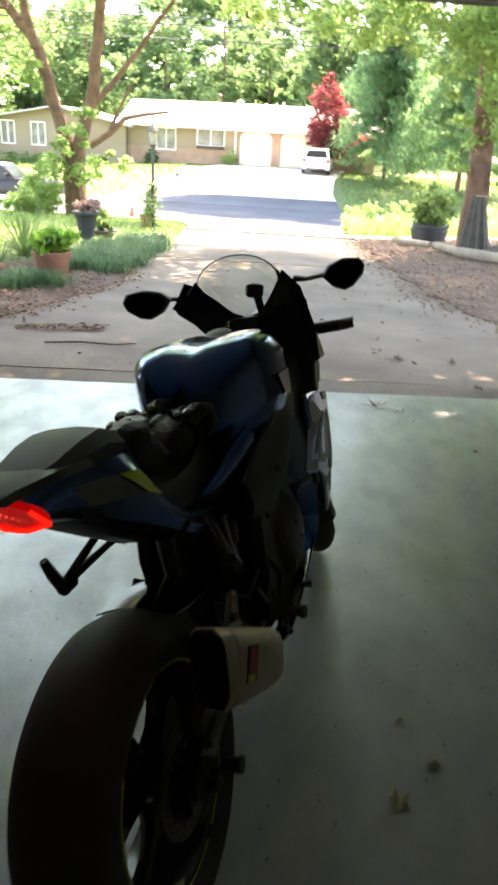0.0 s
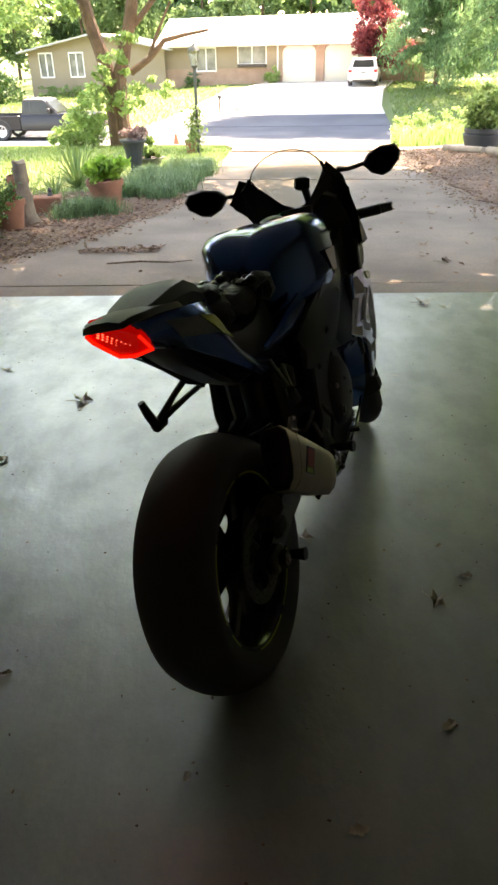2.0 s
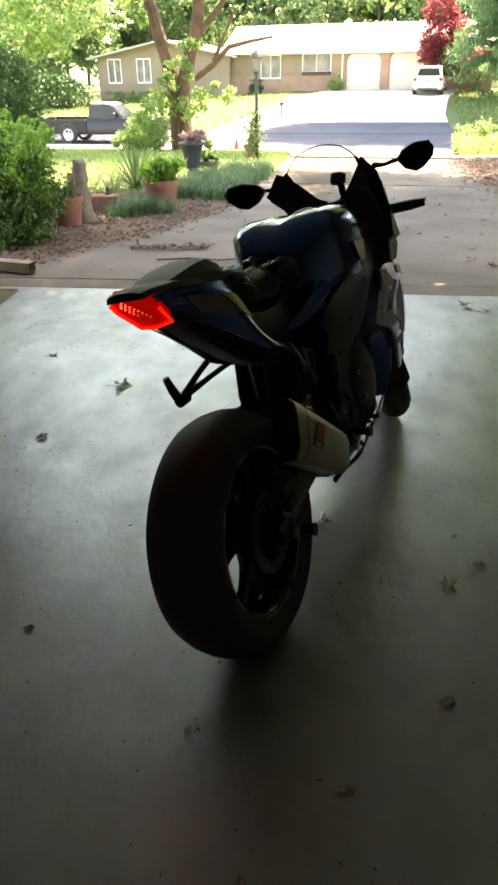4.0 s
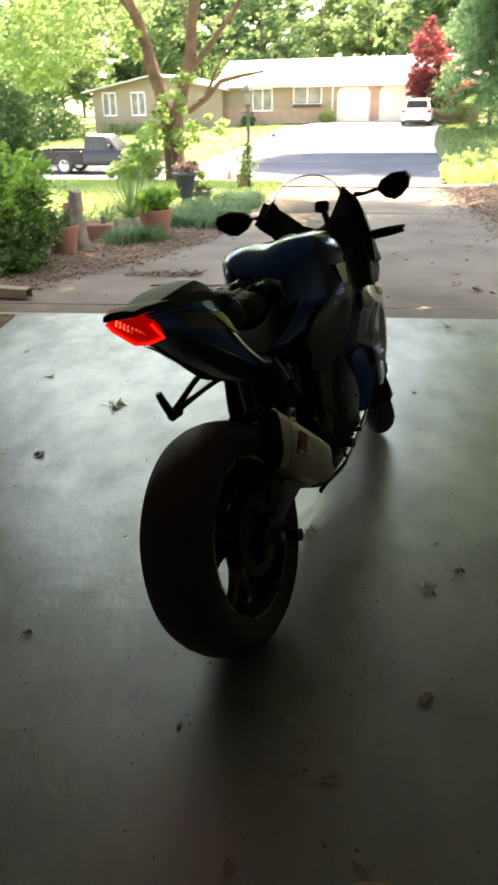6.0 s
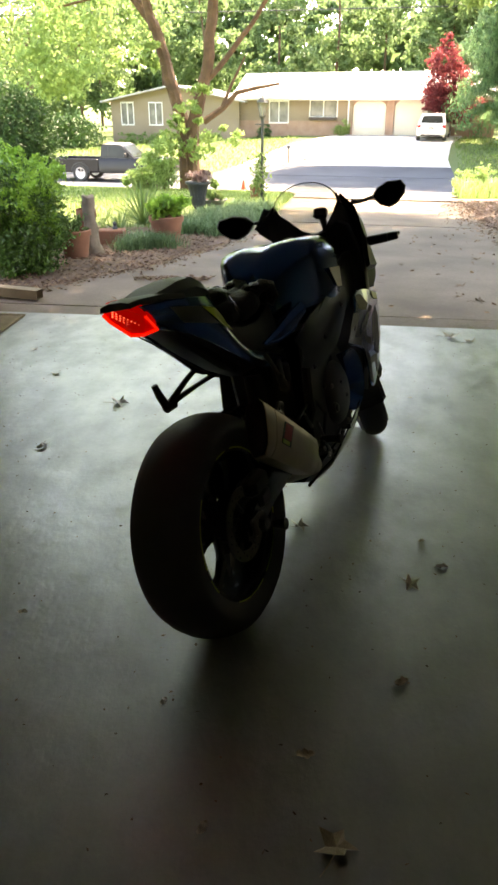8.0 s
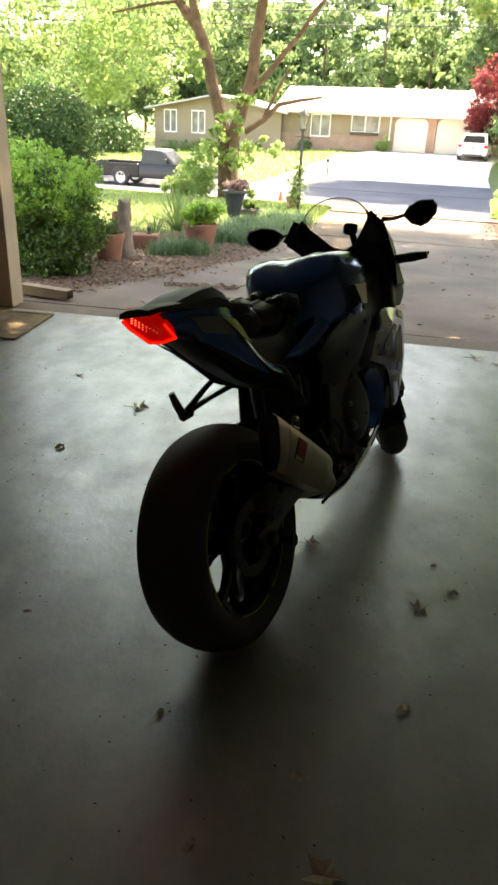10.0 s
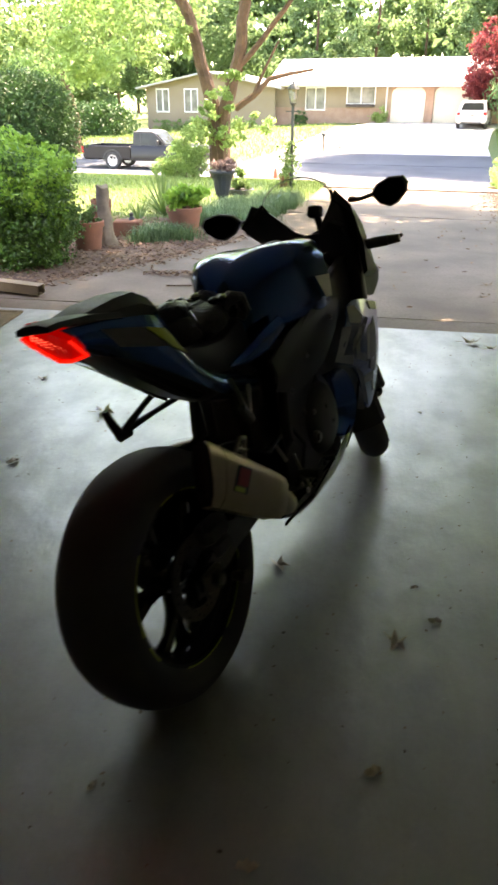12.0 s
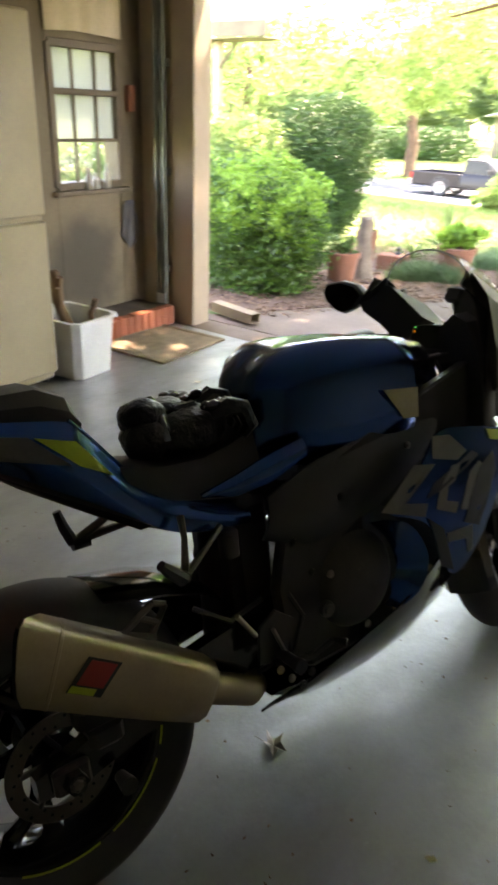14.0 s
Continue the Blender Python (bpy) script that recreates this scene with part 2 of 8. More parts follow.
def leaf_cloud(rng, centres, normals, length, width, fold=0.25):
    """Small folded leaves: two triangles each that share a midrib."""
    n = len(centres)
    d = rng.normal(size=(n, 3))
    d[:, 2] -= 0.5
    if normals is not None:
        d += normals
    d /= np.linalg.norm(d, axis=1)[:, None]
    e = rng.normal(size=(n, 3))
    s = np.cross(d, e)
    s /= np.linalg.norm(s, axis=1)[:, None] + 1e-9
    up = np.cross(s, d)
    L = length * rng.uniform(0.6, 1.3, (n, 1))
    W = width * rng.uniform(0.6, 1.3, (n, 1))
    tip, root = centres + d * L * 0.5, centres - d * L * 0.5
    a, b = centres + s * W * 0.5 + up * W * fold, centres - s * W * 0.5 + up * W * fold
    v = np.stack([root, a, tip, b], 1).reshape(-1, 3)
    k = np.arange(n)[:, None] * 4
    return v, np.concatenate([k + [0, 1, 2], k + [0, 2, 3]], 1).reshape(-1, 3)


def crown_points(rng, blobs, n, shell=0.55, clump=45):
    """Leaf places: many small clumps spread over lumpy blobs (centre, radii), so that gaps stay between them."""
    vol = np.array([b[1][0] * b[1][1] * b[1][2] for b in blobs]) ** (2 / 3)
    out = []
    for (c, r), share in zip(blobs, vol / vol.sum()):
        total = int(n * share)
        k = max(6, total // clump)
        d = rng.normal(size=(k, 3))
        d /= np.linalg.norm(d, axis=1)[:, None]
        rad = rng.uniform(shell, 1.08, (k, 1))
        cl = np.array(c) + d * rad * np.array(r)
        size = np.mean(r) * rng.uniform(0.10, 0.22, (k, 1))
        pick = rng.integers(0, k, total)
        out.append(cl[pick] + rng.normal(size=(total, 3)) * size[pick] * (1, 1, 0.6))
    return np.concatenate(out)

M_FLOOR = floormat("sealed_concrete_floor", (0.25, 0.25, 0.246), (0.13, 0.13, 0.125), (0.050, 0.050, 0.040))
M_DRIVE = mat("driveway_concrete", (0.225, 0.172, 0.128), (0.145, 0.108, 0.082), rough=0.85, scale=1.3, fine=45, bump=0.25, depth=0.006, c=(0.105, 0.078, 0.060), fleck=0.45)
M_ROAD = mat("worn_asphalt", (0.115, 0.119, 0.126), (0.092, 0.095, 0.101), rough=0.95, scale=0.5, fine=40, bump=0.2, spec=0.08)
M_NDRIVE = mat("pale_concrete", (0.55, 0.52, 0.48), (0.47, 0.44, 0.40), rough=0.9, scale=0.4, fine=20, bump=0.1)
M_LAWN = mat("lawn_soil", (0.075, 0.12, 0.03), (0.11, 0.145, 0.04), rough=0.95, scale=0.6, fine=30, bump=0.4, depth=0.02, c=(0.08, 0.10, 0.03))
M_MULCH = mat("mulch", (0.115, 0.066, 0.045), (0.19, 0.12, 0.085), rough=0.95, scale=2.5, fine=55, bump=0.6, depth=0.02, c=(0.07, 0.045, 0.03))
M_PLASTER = mat("tan_wall_paint", (0.235, 0.185, 0.110), (0.150, 0.115, 0.066), rough=0.75, scale=1.1, fine=60, bump=0.08, c=(0.12, 0.092, 0.055))
def dark_patch(m, centre, radius, colour, amount):
    """A soft-edged darker patch round a point on a wall, ragged by noise."""
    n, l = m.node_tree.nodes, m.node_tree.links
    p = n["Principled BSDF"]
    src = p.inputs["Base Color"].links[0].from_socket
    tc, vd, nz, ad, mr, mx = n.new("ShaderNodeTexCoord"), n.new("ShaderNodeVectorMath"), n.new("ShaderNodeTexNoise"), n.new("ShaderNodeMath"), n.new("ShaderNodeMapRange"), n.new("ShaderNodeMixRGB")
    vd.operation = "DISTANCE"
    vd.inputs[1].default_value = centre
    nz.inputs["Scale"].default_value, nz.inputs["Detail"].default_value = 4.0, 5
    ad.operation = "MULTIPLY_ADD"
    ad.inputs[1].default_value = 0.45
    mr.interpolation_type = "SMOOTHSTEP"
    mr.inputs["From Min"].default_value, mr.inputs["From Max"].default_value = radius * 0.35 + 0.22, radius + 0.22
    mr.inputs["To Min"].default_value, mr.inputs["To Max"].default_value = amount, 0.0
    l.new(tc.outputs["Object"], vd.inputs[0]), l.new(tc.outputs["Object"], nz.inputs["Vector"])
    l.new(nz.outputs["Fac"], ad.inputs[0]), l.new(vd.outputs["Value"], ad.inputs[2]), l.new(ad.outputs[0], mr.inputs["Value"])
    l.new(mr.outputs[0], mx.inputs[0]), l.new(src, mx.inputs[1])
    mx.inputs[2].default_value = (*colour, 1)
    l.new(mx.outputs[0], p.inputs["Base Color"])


dark_patch(M_PLASTER, (-0.47, -0.72, 0.42), 0.48, (0.045, 0.042, 0.03), 0.8)
# lighter than the tan wall, to lift bounce light in the garage
M_PALEWALL = mat("lightened_wall_paint", (0.40, 0.33, 0.22), (0.32, 0.26, 0.17), rough=0.8, scale=1.1, fine=60, bump=0.08)
M_CEIL = mat("ceiling_board", (0.82, 0.80, 0.76), (0.76, 0.74, 0.70), rough=0.9, scale=1.2, fine=50, bump=0.05)
M_POST = mat("beige_painted_timber", (0.44, 0.34, 0.235), (0.37, 0.285, 0.20), rough=0.6, scale=3, fine=70, bump=0.1, c=(0.38, 0.29, 0.20))
M_TRACK = mat("dull_galvanised_steel", (0.30, 0.32, 0.27), (0.20, 0.215, 0.18), rough=0.5, metal=0.35, scale=6, fine=80, bump=0.05)
M_HEADER = mat("dark_header_board", (0.05, 0.055, 0.045), (0.035, 0.038, 0.03), rough=0.6, scale=3, fine=60, bump=0.1)
M_BRICK = mat("red_brick", (0.42, 0.13, 0.065), (0.34, 0.10, 0.05), rough=0.85, scale=6, fine=120, bump=0.3, c=(0.25, 0.08, 0.05), objvar=0.25)
M_BARK = mat("brown_bark", (0.16, 0.095, 0.06), (0.10, 0.06, 0.04), rough=0.95, scale=5, fine=28, bump=0.9, depth=0.04, c=(0.06, 0.04, 0.03))
M_BARK2 = mat("reddish_bark", (0.17, 0.095, 0.06), (0.10, 0.058, 0.038), rough=0.95, scale=4, fine=22, bump=0.9, depth=0.04, c=(0.09, 0.05, 0.035))
M_LEAF = leafmat("broad_leaf_green", (0.045, 0.086, 0.022), (0.105, 0.17, 0.048), 0.5)
M_LEAF_L = leafmat("light_leaf_green", (0.068, 0.118, 0.028), (0.145, 0.22, 0.066), 0.5)
M_LEAF_D = leafmat("dark_leaf_green", (0.015, 0.052, 0.010), (0.045, 0.115, 0.018), 0.12)
M_WOODS = leafmat("woodland_leaf", (0.054, 0.100, 0.034), (0.105, 0.168, 0.062), 0.62)
M_HOLLY = leafmat("glossy_bush_leaf", (0.022, 0.070, 0.010), (0.085, 0.18, 0.022), 0.2, 0.35)
M_SHOOT = leafmat("bright_new_leaf", (0.10, 0.22, 0.022), (0.22, 0.36, 0.045), 0.45, 0.35)
M_RED = leafmat("red_maple_leaf", (0.11, 0.011, 0.014), (0.27, 0.045, 0.045), 0.35)
M_CEDAR = leafmat("blue_green_needles", (0.055, 0.125, 0.052), (0.15, 0.26, 0.11), 0.5)
M_GRASSY = leafmat("blue_green_grass_blade", (0.04, 0.09, 0.035), (0.115, 0.195, 0.08), 0.4)
M_GRASS = leafmat("grass_blade", (0.065, 0.125, 0.025), (0.15, 0.21, 0.055), 0.4)
M_LITTER = leafmat("dry_leaf", (0.08, 0.045, 0.028), (0.29, 0.18, 0.115), 0.1, 0.8)
M_LIME_LEAF = leafmat("yellow_green_leaf", (0.105, 0.18, 0.042), (0.235, 0.33, 0.105), 0.5)

# ---- ground ----
PROFILE_Y = [-400, 3.9, 7, 10, 13, 15, 20, 26, 29, 34, 38, 44, 50, 60, 140, 900]
PROFILE_Z = [0, 0, -.13, -.22, -.37, -.5, -.9, -1.5, -1.68, -1.72, -1.4, -.8, -.46, -.2, .5, 4]


def gz(y, x=0.0):
    """Height of the ground: it falls to the street, and rises again beyond it; the far plot falls to the west."""
    z = float(np.interp(y, PROFILE_Y, PROFILE_Z))
    if x < -8 and y > 36:
        z -= min(1.0, 0.05 * (-8 - x)) * min(1.0, (y - 36) / 12)
    if x > 1.9 and 5 < y < 24:
        z += 0.05 * min(4, x - 1.9) * min(1, (y - 5) / 4) * min(1, (24 - y) / 4)
    return z


def sheet(xs, ys, lift, rng=None, rough=0.0):
    s = Shape()
    v = [(x, y, gz(y, x) + lift + (rng.normal() * rough if rng is not None else 0)) for y in ys for x in xs]
    w = len(xs)
    return s.add(v, [(j * w + i, j * w + i + 1, (j + 1) * w + i + 1, (j + 1) * w + i) for j in range(len(ys) - 1) for i in range(w - 1)])


def strip(left, right, ys, lift, thick=0.12, cols=9, skew=0.0):
    """A slab that follows the ground between two edge lines x(y)."""
    top = []
    for y in ys:
        a, b = np.interp(y, *zip(*left)), np.interp(y, *zip(*right))
        g = skew * (ys[-1] - y) / (ys[-1] - ys[0])
        top.append([(a + (b - a) * k / (cols - 1), y + g * (a + (b - a) * k / (cols - 1) + 2.63)) for k in range(cols)])
    s = Shape()
    v = [(x, y, gz(y, x) + lift) for r in top for x, y in r]
    n = len(v)
    v += [(x, y, gz(y, x) + lift - thick) for r in top for x, y in r]
    f = [(j * cols + i, j * cols + i + 1, (j + 1) * cols + i + 1, (j + 1) * cols + i) for j in range(len(top) - 1) for i in range(cols - 1)]
    for j in range(len(top) - 1):
        for i in (0, cols - 1):
            f.append((j * cols + i, (j + 1) * cols + i, (j + 1) * cols + i + n, j * cols + i + n))
    for j in (0, len(top) - 1):
        for i in range(cols - 1):
            f.append((j * cols + i, j * cols + i + 1, j * cols + i + 1 + n, j * cols + i + n))
    return s.add(v, f)


GXS = sorted(set([-600, -300, -150, -90] + list(range(-60, 62, 3)) + [x * 0.5 for x in range(-24, 20)] + [90, 150, 300, 600]))
GYS = sorted(set([-400, -100, -30, -10] + [3.9 + 0.4 * k for k in range(48)] + list(range(24, 64, 2)) + [70, 80, 100, 140, 250, 900]))
single("ground", sheet(GXS, GYS, -0.06), M_LAWN, "green lawn ground sloping to the street", kind="structure")

single("road", strip([(22, -90), (35, -90)], [(22, 90), (35, 90)], np.linspace(22.5, 34.5, 13), 0.02, cols=61), M_ROAD, "sunlit grey residential street", kind="structure")
DL = [(3.64, -2.9), (3.9, -2.6), (4.5, -2.45), (5.3, -2.1), (6.2, -1.95), (7.4, -1.72), (8.9, -1.80), (12, -1.9), (14.4, -2.15), (18, -2.6), (20.5, -3.2), (22.8, -5.2)]
DR = [(3.64, 3.4), (5.0, 2.75), (6.36, 2.22), (7.4, 1.93), (9, 1.70), (11.1, 1.50), (13.5, 1.58), (16.5, 1.5), (19.5, 1.3), (22.8, 3.2)]
DRIVE = [3.637, 3.9, 4.3, 4.8, 5.4, 6.2, 7.1, 8.0, 8.9, 9.75]
single("driveway", strip(DL, DR, DRIVE, -0.004, skew=0.0963), M_DRIVE, "worn pinkish concrete driveway sloping to street", kind="structure")
single("driveway", strip(DL, DR, list(np.linspace(9.765, 15.9, 10)), 0.0), M_DRIVE, "worn pinkish concrete driveway sloping to street", kind="structure")
single("driveway", strip(DL, DR, list(np.linspace(15.915, 22.7, 9)), 0.03), M_DRIVE, "worn pinkish concrete driveway sloping to street", kind="structure")
single("road", strip([(34, -9.5), (40, -8.2)], [(34, 2.2), (40, 1.9)], np.linspace(34.52, 37.68, 5), 0.03), M_ROAD, "asphalt apron between street and drive opposite", kind="structure")
single("pavement", strip([(34, -9.5), (40, -8.2), (46, -7), (51, -5.2)], [(34, 2.2), (40, 1.9), (46, 2.2), (51, 3.0)], np.linspace(37.7, 51.2, 12), 0.03), M_NDRIVE, "pale sunlit concrete drive of the house opposite", kind="structure")
single("mulch_bed", strip([(4, -4.6), (9, -4.2)], [(3.9, -2.64), (4.5, -2.49), (5.3, -2.14), (6.2, -1.99), (7.4, -1.76), (9, -1.84)], np.linspace(4.0, 8.6, 22), -0.010), M_MULCH, "reddish leaf-strewn mulch bed beside driveway", "flower bed", kind="structure")
single("mulch_bed", strip([(y, np.interp(y, *zip(*DR)) + 0.07 * math.sin(5.3 * y) + 0.04 * math.sin(11 * y)) for y in np.linspace(3.9, 18.6, 60)], [(3.9, 9), (19, 12)], np.linspace(3.9, 18.5, 60), 0.006, cols=12), M_MULCH, "leaf-strewn brown mulch bank beside driveway", "flower bed", kind="structure")

# ---- garage ----
GA = 5.5
GM = Matrix.Translation((-2.63, 3.57, 0)) @ pose(0, 0, 0, 0, 0, GA)


def gbox(name, a0, a1, b0, b1, z0, z1, material, label, bev=0.004, **kw):
    return single(name, Shape().box(a0, a1, b0, b1, z0, z1, bev), material, label, m=GM, smooth=False, **kw)


gbox("floor", -0.47, 6.4, -7.0, -0.19, -0.12, 0.0, M_FLOOR, "glossy grey painted concrete garage floor", kind="structure")
gbox("threshold", -0.3, 4.5, -0.189, 0.06, -0.12, -0.006, M_DRIVE, "bare concrete strip under the garage door", kind="structure")
WY0, WY1, WZ0, WZ1 = -0.90, -0.35, 0.94, 1.74
sl = Shape()
sl.box(-0.62, -0.47, -7.0, WY0, -0.1, 2.6, 0.002)
sl.box(-0.62, -0.47, WY1, 0.0, -0.1, 2.6, 0.002)
sl.box(-0.62, -0.47, WY0, WY1, -0.1, WZ0, 0.002)
sl.box(-0.62, -0.47, WY0, WY1, WZ1, 2.6, 0.002)
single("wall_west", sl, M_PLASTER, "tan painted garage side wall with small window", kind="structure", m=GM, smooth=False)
# unseen east and rear walls, paler and set close for fill light
gbox("wall_east", 6.4, 6.55, -7.0, 0.0, -0.1, 2.6, M_PALEWALL, "pale painted garage side wall", kind="structure")
gbox("wall_south", -0.62, 6.55, -7.15, -7.0, -0.1, 2.6, M_PALEWALL, "pale painted garage rear wall", kind="structure")
# same wall in a lighter colour, making up for weak light on this face
gbox("wall_north", -0.47, -0.2, -0.14, 0.0, -0.1, 2.6, M_PALEWALL, "tan wall return beside garage door", kind="structure")
# unseen return, placed to cut light on the bike's right side
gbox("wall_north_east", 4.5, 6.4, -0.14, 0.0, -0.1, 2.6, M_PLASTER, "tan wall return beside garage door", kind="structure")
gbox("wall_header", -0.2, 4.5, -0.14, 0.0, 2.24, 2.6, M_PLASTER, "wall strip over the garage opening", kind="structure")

gbox("ceiling", -0.62, 6.55, -7.15, 0.02, 2.6, 2.75, M_CEIL, "dim garage ceiling board", kind="structure")
gbox("trim_header", -0.2, 4.5, -0.20, 0.03, 2.155, 2.24, M_HEADER, "dark timber head trim of garage opening", kind="structure")
gbox("trim_weatherstrip", -0.02, 4.5, -0.235, -0.205, 2.135, 2.20, M_TRACK, "dull rubber weather strip along garage head", kind="structure")
gbox("trim_jamb", -0.2, 0.0, -0.145, 0.03, -0.05, 2.155, M_POST, "beige painted timber door jamb", kind="structure")
# unseen jamb, set in to narrow the light from the right
gbox("trim_jamb_east", 4.4, 4.498, -0.145, 0.03, -0.05, 2.155, M_POST, "beige painted timber door jamb", kind="structure")

track = thing("door_track", "dull steel garage door track on the jamb", "door track", GM)
part("rail", Shape().prism([(-0.30, -0.17), (-0.215, -0.17), (-0.215, -0.20), (-0.235, -0.20), (-0.235, -0.18), (-0.28, -0.18), (-0.28, -0.20), (-0.30, -0.20)], 0.10, 2.3, "xyz", 0.002), M_TRACK, track, smooth=False)
for z in (0.35, 1.0, 1.65, 2.15):
    part("bracket", Shape().box(-0.31, -0.2, -0.178, -0.146, z, z + 0.05, 0.003), M_TRACK, track, smooth=False)

# window in the side wall
win = thing("window_1", "small brown double-hung window with muntins", "window", GM, kind="structure")
M_SASH = mat("brown_sash_paint", (0.15, 0.11, 0.065), (0.12, 0.088, 0.05), rough=0.6, scale=5, fine=70, bump=0.1)
M_PANE = glassmat("window_glass", (0.93, 0.95, 0.94))
for a, b, c, d in ((WY0, WY1, WZ0 - 0.02, WZ0 + 0.025), (WY0, WY1, WZ1 - 0.025, WZ1 + 0.02), (WY0 - 0.02, WY0 + 0.025, WZ0, WZ1), (WY1 - 0.025, WY1 + 0.02, WZ0, WZ1), (WY0, WY1, 1.465, 1.50)):
    part("window_frame", Shape().box(-0.56, -0.455, a, b, c, d, 0.004), M_SASH, win, smooth=False)
for k in (1, 2):
    y = WY0 + (WY1 - WY0) * k / 3
    part("muntin", Shape().box(-0.492, -0.472, y - 0.008, y + 0.008, WZ0, WZ1, 0.002), M_SASH, win, smooth=False)
part("muntin", Shape().box(-0.491, -0.471, WY0, WY1, 1.20, 1.22, 0.002), M_SASH, win, smooth=False)
part("window_sill", Shape().box(-0.47, -0.42, WY0 - 0.04, WY1 + 0.04, WZ0 - 0.05, WZ0 - 0.022, 0.004), M_SASH, win, smooth=False)
M_FROST = leafmat("sheer_white_curtain", (0.36, 0.355, 0.32), (0.38, 0.375, 0.34), 0.5)
part("curtain", Shape().box(-0.505, -0.501, WY0 + 0.02, WY1 - 0.02, 1.21, WZ1 - 0.02, 0.001), M_FROST, win, "sheer white curtain behind the upper panes", False)
pn = part("pane", Shape().box(-0.486, -0.482, WY0 + 0.02, WY1 - 0.02, WZ0 + 0.02, WZ1 - 0.02, 0.001), M_PANE, win, smooth=False)
pn.visible_shadow = False
for y, h_ in ((-0.66, 0.13), (-0.60, 0.10), (-0.50, 0.15)):
    single("bottle", Shape().lathe([(0, 0), (0.020, 0.0), (0.022, 0.008), (0.022, h_ * 0.62), (0.009, h_ * 0.78), (0.009, h_), (0, h_)], 14), mat("pale_bottle_plastic", (0.62, 0.58, 0.48), rough=0.4, scale=9, fine=60, bump=0.0), "small pale bottle on the window sill", "bottle", "bottles on the sill", m=GM @ Matrix.Translation((-0.445, y, WZ0 - 0.0215)))
# rolled blind above it
M_BLIND = mat("cream_blind", (0.62, 0.52, 0.34), (0.55, 0.46, 0.30), rough=0.8, scale=4, fine=60, bump=0.1)
bl = thing("window_valance", "cream fabric valance above the window", "valance", GM)
part("fabric", Shape().panel([(WY0 - 0.03, 2.2), (WY1 + 0.02, 2.2)], [(WY0 - 0.03, 1.79), (WY0 + 0.2, 1.805), (WY1 - 0.2, 1.80), (WY1 + 0.02, 1.79)], lambda y, z, u, v: -0.445 + 0.006 * math.sin(u * 25) - 0.002, 26, 3, 0.004), M_BLIND, bl)

# brick edged ledge under the window
M_LEDGE = mat("grimy_brown_ledge", (0.14, 0.105, 0.075), (0.09, 0.068, 0.05), rough=0.9, scale=7, fine=90, bump=0.3)
led = thing("brick_ledge", "low concrete ledge edged with red soldier bricks", "ledge", GM)
part("slab", Shape().box(-0.47, -0.20, -1.55, -0.22, -0.02, 0.125, 0.006), M_LEDGE, led, smooth=False)
brick_me = Shape().box(-0.035, 0.035, -0.030, 0.030, 0.0, 0.135, 0.004).mesh("brick", M_BRICK, False)
for k in range(20):
    o = new("brick", brick_me)
    o.parent = led
    o.location = (-0.162 + 0.003 * math.sin(k * 7.1), -1.50 + 0.0665 * k, -0.002 + 0.002 * math.sin(k * 3.3))

# ---- house opposite ----
M_SIDING = mat("grey_tan_siding", (0.28, 0.22, 0.15), (0.25, 0.195, 0.13), rough=0.8, scale=0.8, fine=25, bump=0.1)
M_HBRICK = mat("tan_brick_wall", (0.38, 0.25, 0.18), (0.32, 0.20, 0.14), rough=0.9, scale=2, fine=16, bump=0.3, c=(0.26, 0.17, 0.12))
M_ROOF = mat("pale_shingle_roof", (0.50, 0.48, 0.47), (0.44, 0.42, 0.41), rough=0.9, scale=0.8, fine=12, bump=0.2)
M_WHITE = mat("white_paint", (0.80, 0.79, 0.74), (0.75, 0.73, 0.68), rough=0.6, scale=1.5, fine=25, bump=0.03)
M_CREAMDOOR = mat("cream_garage_door", (0.72, 0.66, 0.54), (0.68, 0.62, 0.50), rough=0.6, scale=1.0, fine=20, bump=0.03)
M_CURTAIN = mat("curtained_glass", (0.30, 0.29, 0.26), (0.15, 0.15, 0.13), rough=0.2, scale=1.6, fine=8, bump=0.0)
M_DARKGLASS = mat("dark_window_glass", (0.02, 0.022, 0.022), (0.03, 0.033, 0.03), rough=0.1, rvar=0.04, scale=2, fine=10, bump=0.0, spec=0.2)
hs = thing("ranch_house", "low grey-tan ranch house with pale roof and double garage", "house", Matrix.Translation((0, 51.3, 0)))


def wall_with_holes(x0, x1, z0, z1, holes, y0=0.0, y1=0.25):
    """A wall facing -y, cut into blocks round its openings (x0, x1, z0, z1)."""
    out = []
    xs = sorted({x0, x1, *[h[0] for h in holes], *[h[1] for h in holes]})
    for a, b in zip(xs, xs[1:]):
        m = (a + b) / 2
        cut = sorted((h[2], h[3]) for h in holes if h[0] < m < h[1])
        z = z0
        for c, d in cut:
            if c > z:
                out.append(Shape().box(a, b, y0, y1, z, c, 0.002))
            z = d
        if z1 > z:
            out.append(Shape().box(a, b, y0, y1, z, z1, 0.002))
    return out


GD = [(-4.25, -2.05, -0.5, 1.66), (-1.5, 0.65, -0.5, 1.70)]
HW = [(-9.95, -8.7, 0.36, 1.62), (-7.15, -5.35, 0.72, 1.70)]
WW = [(-20.6, -19.75, 0.18, 1.52), (-18.5, -17.6, 0.18, 1.52)]
for q in wall_with_holes(-12.1, 5.0, 0.45, 1.95, GD + HW):
    part("wall", q, M_SIDING, hs, "grey-tan horizontal siding", False)
for q in wall_with_holes(-12.1, 5.0, -1.6, 0.45, GD + [(h[0], h[1], h[2], 0.45) for h in HW if h[2] < 0.45], 0.0, 0.26):
    part("brick_wall", q, M_HBRICK, hs, "tan brick lower wall", False)
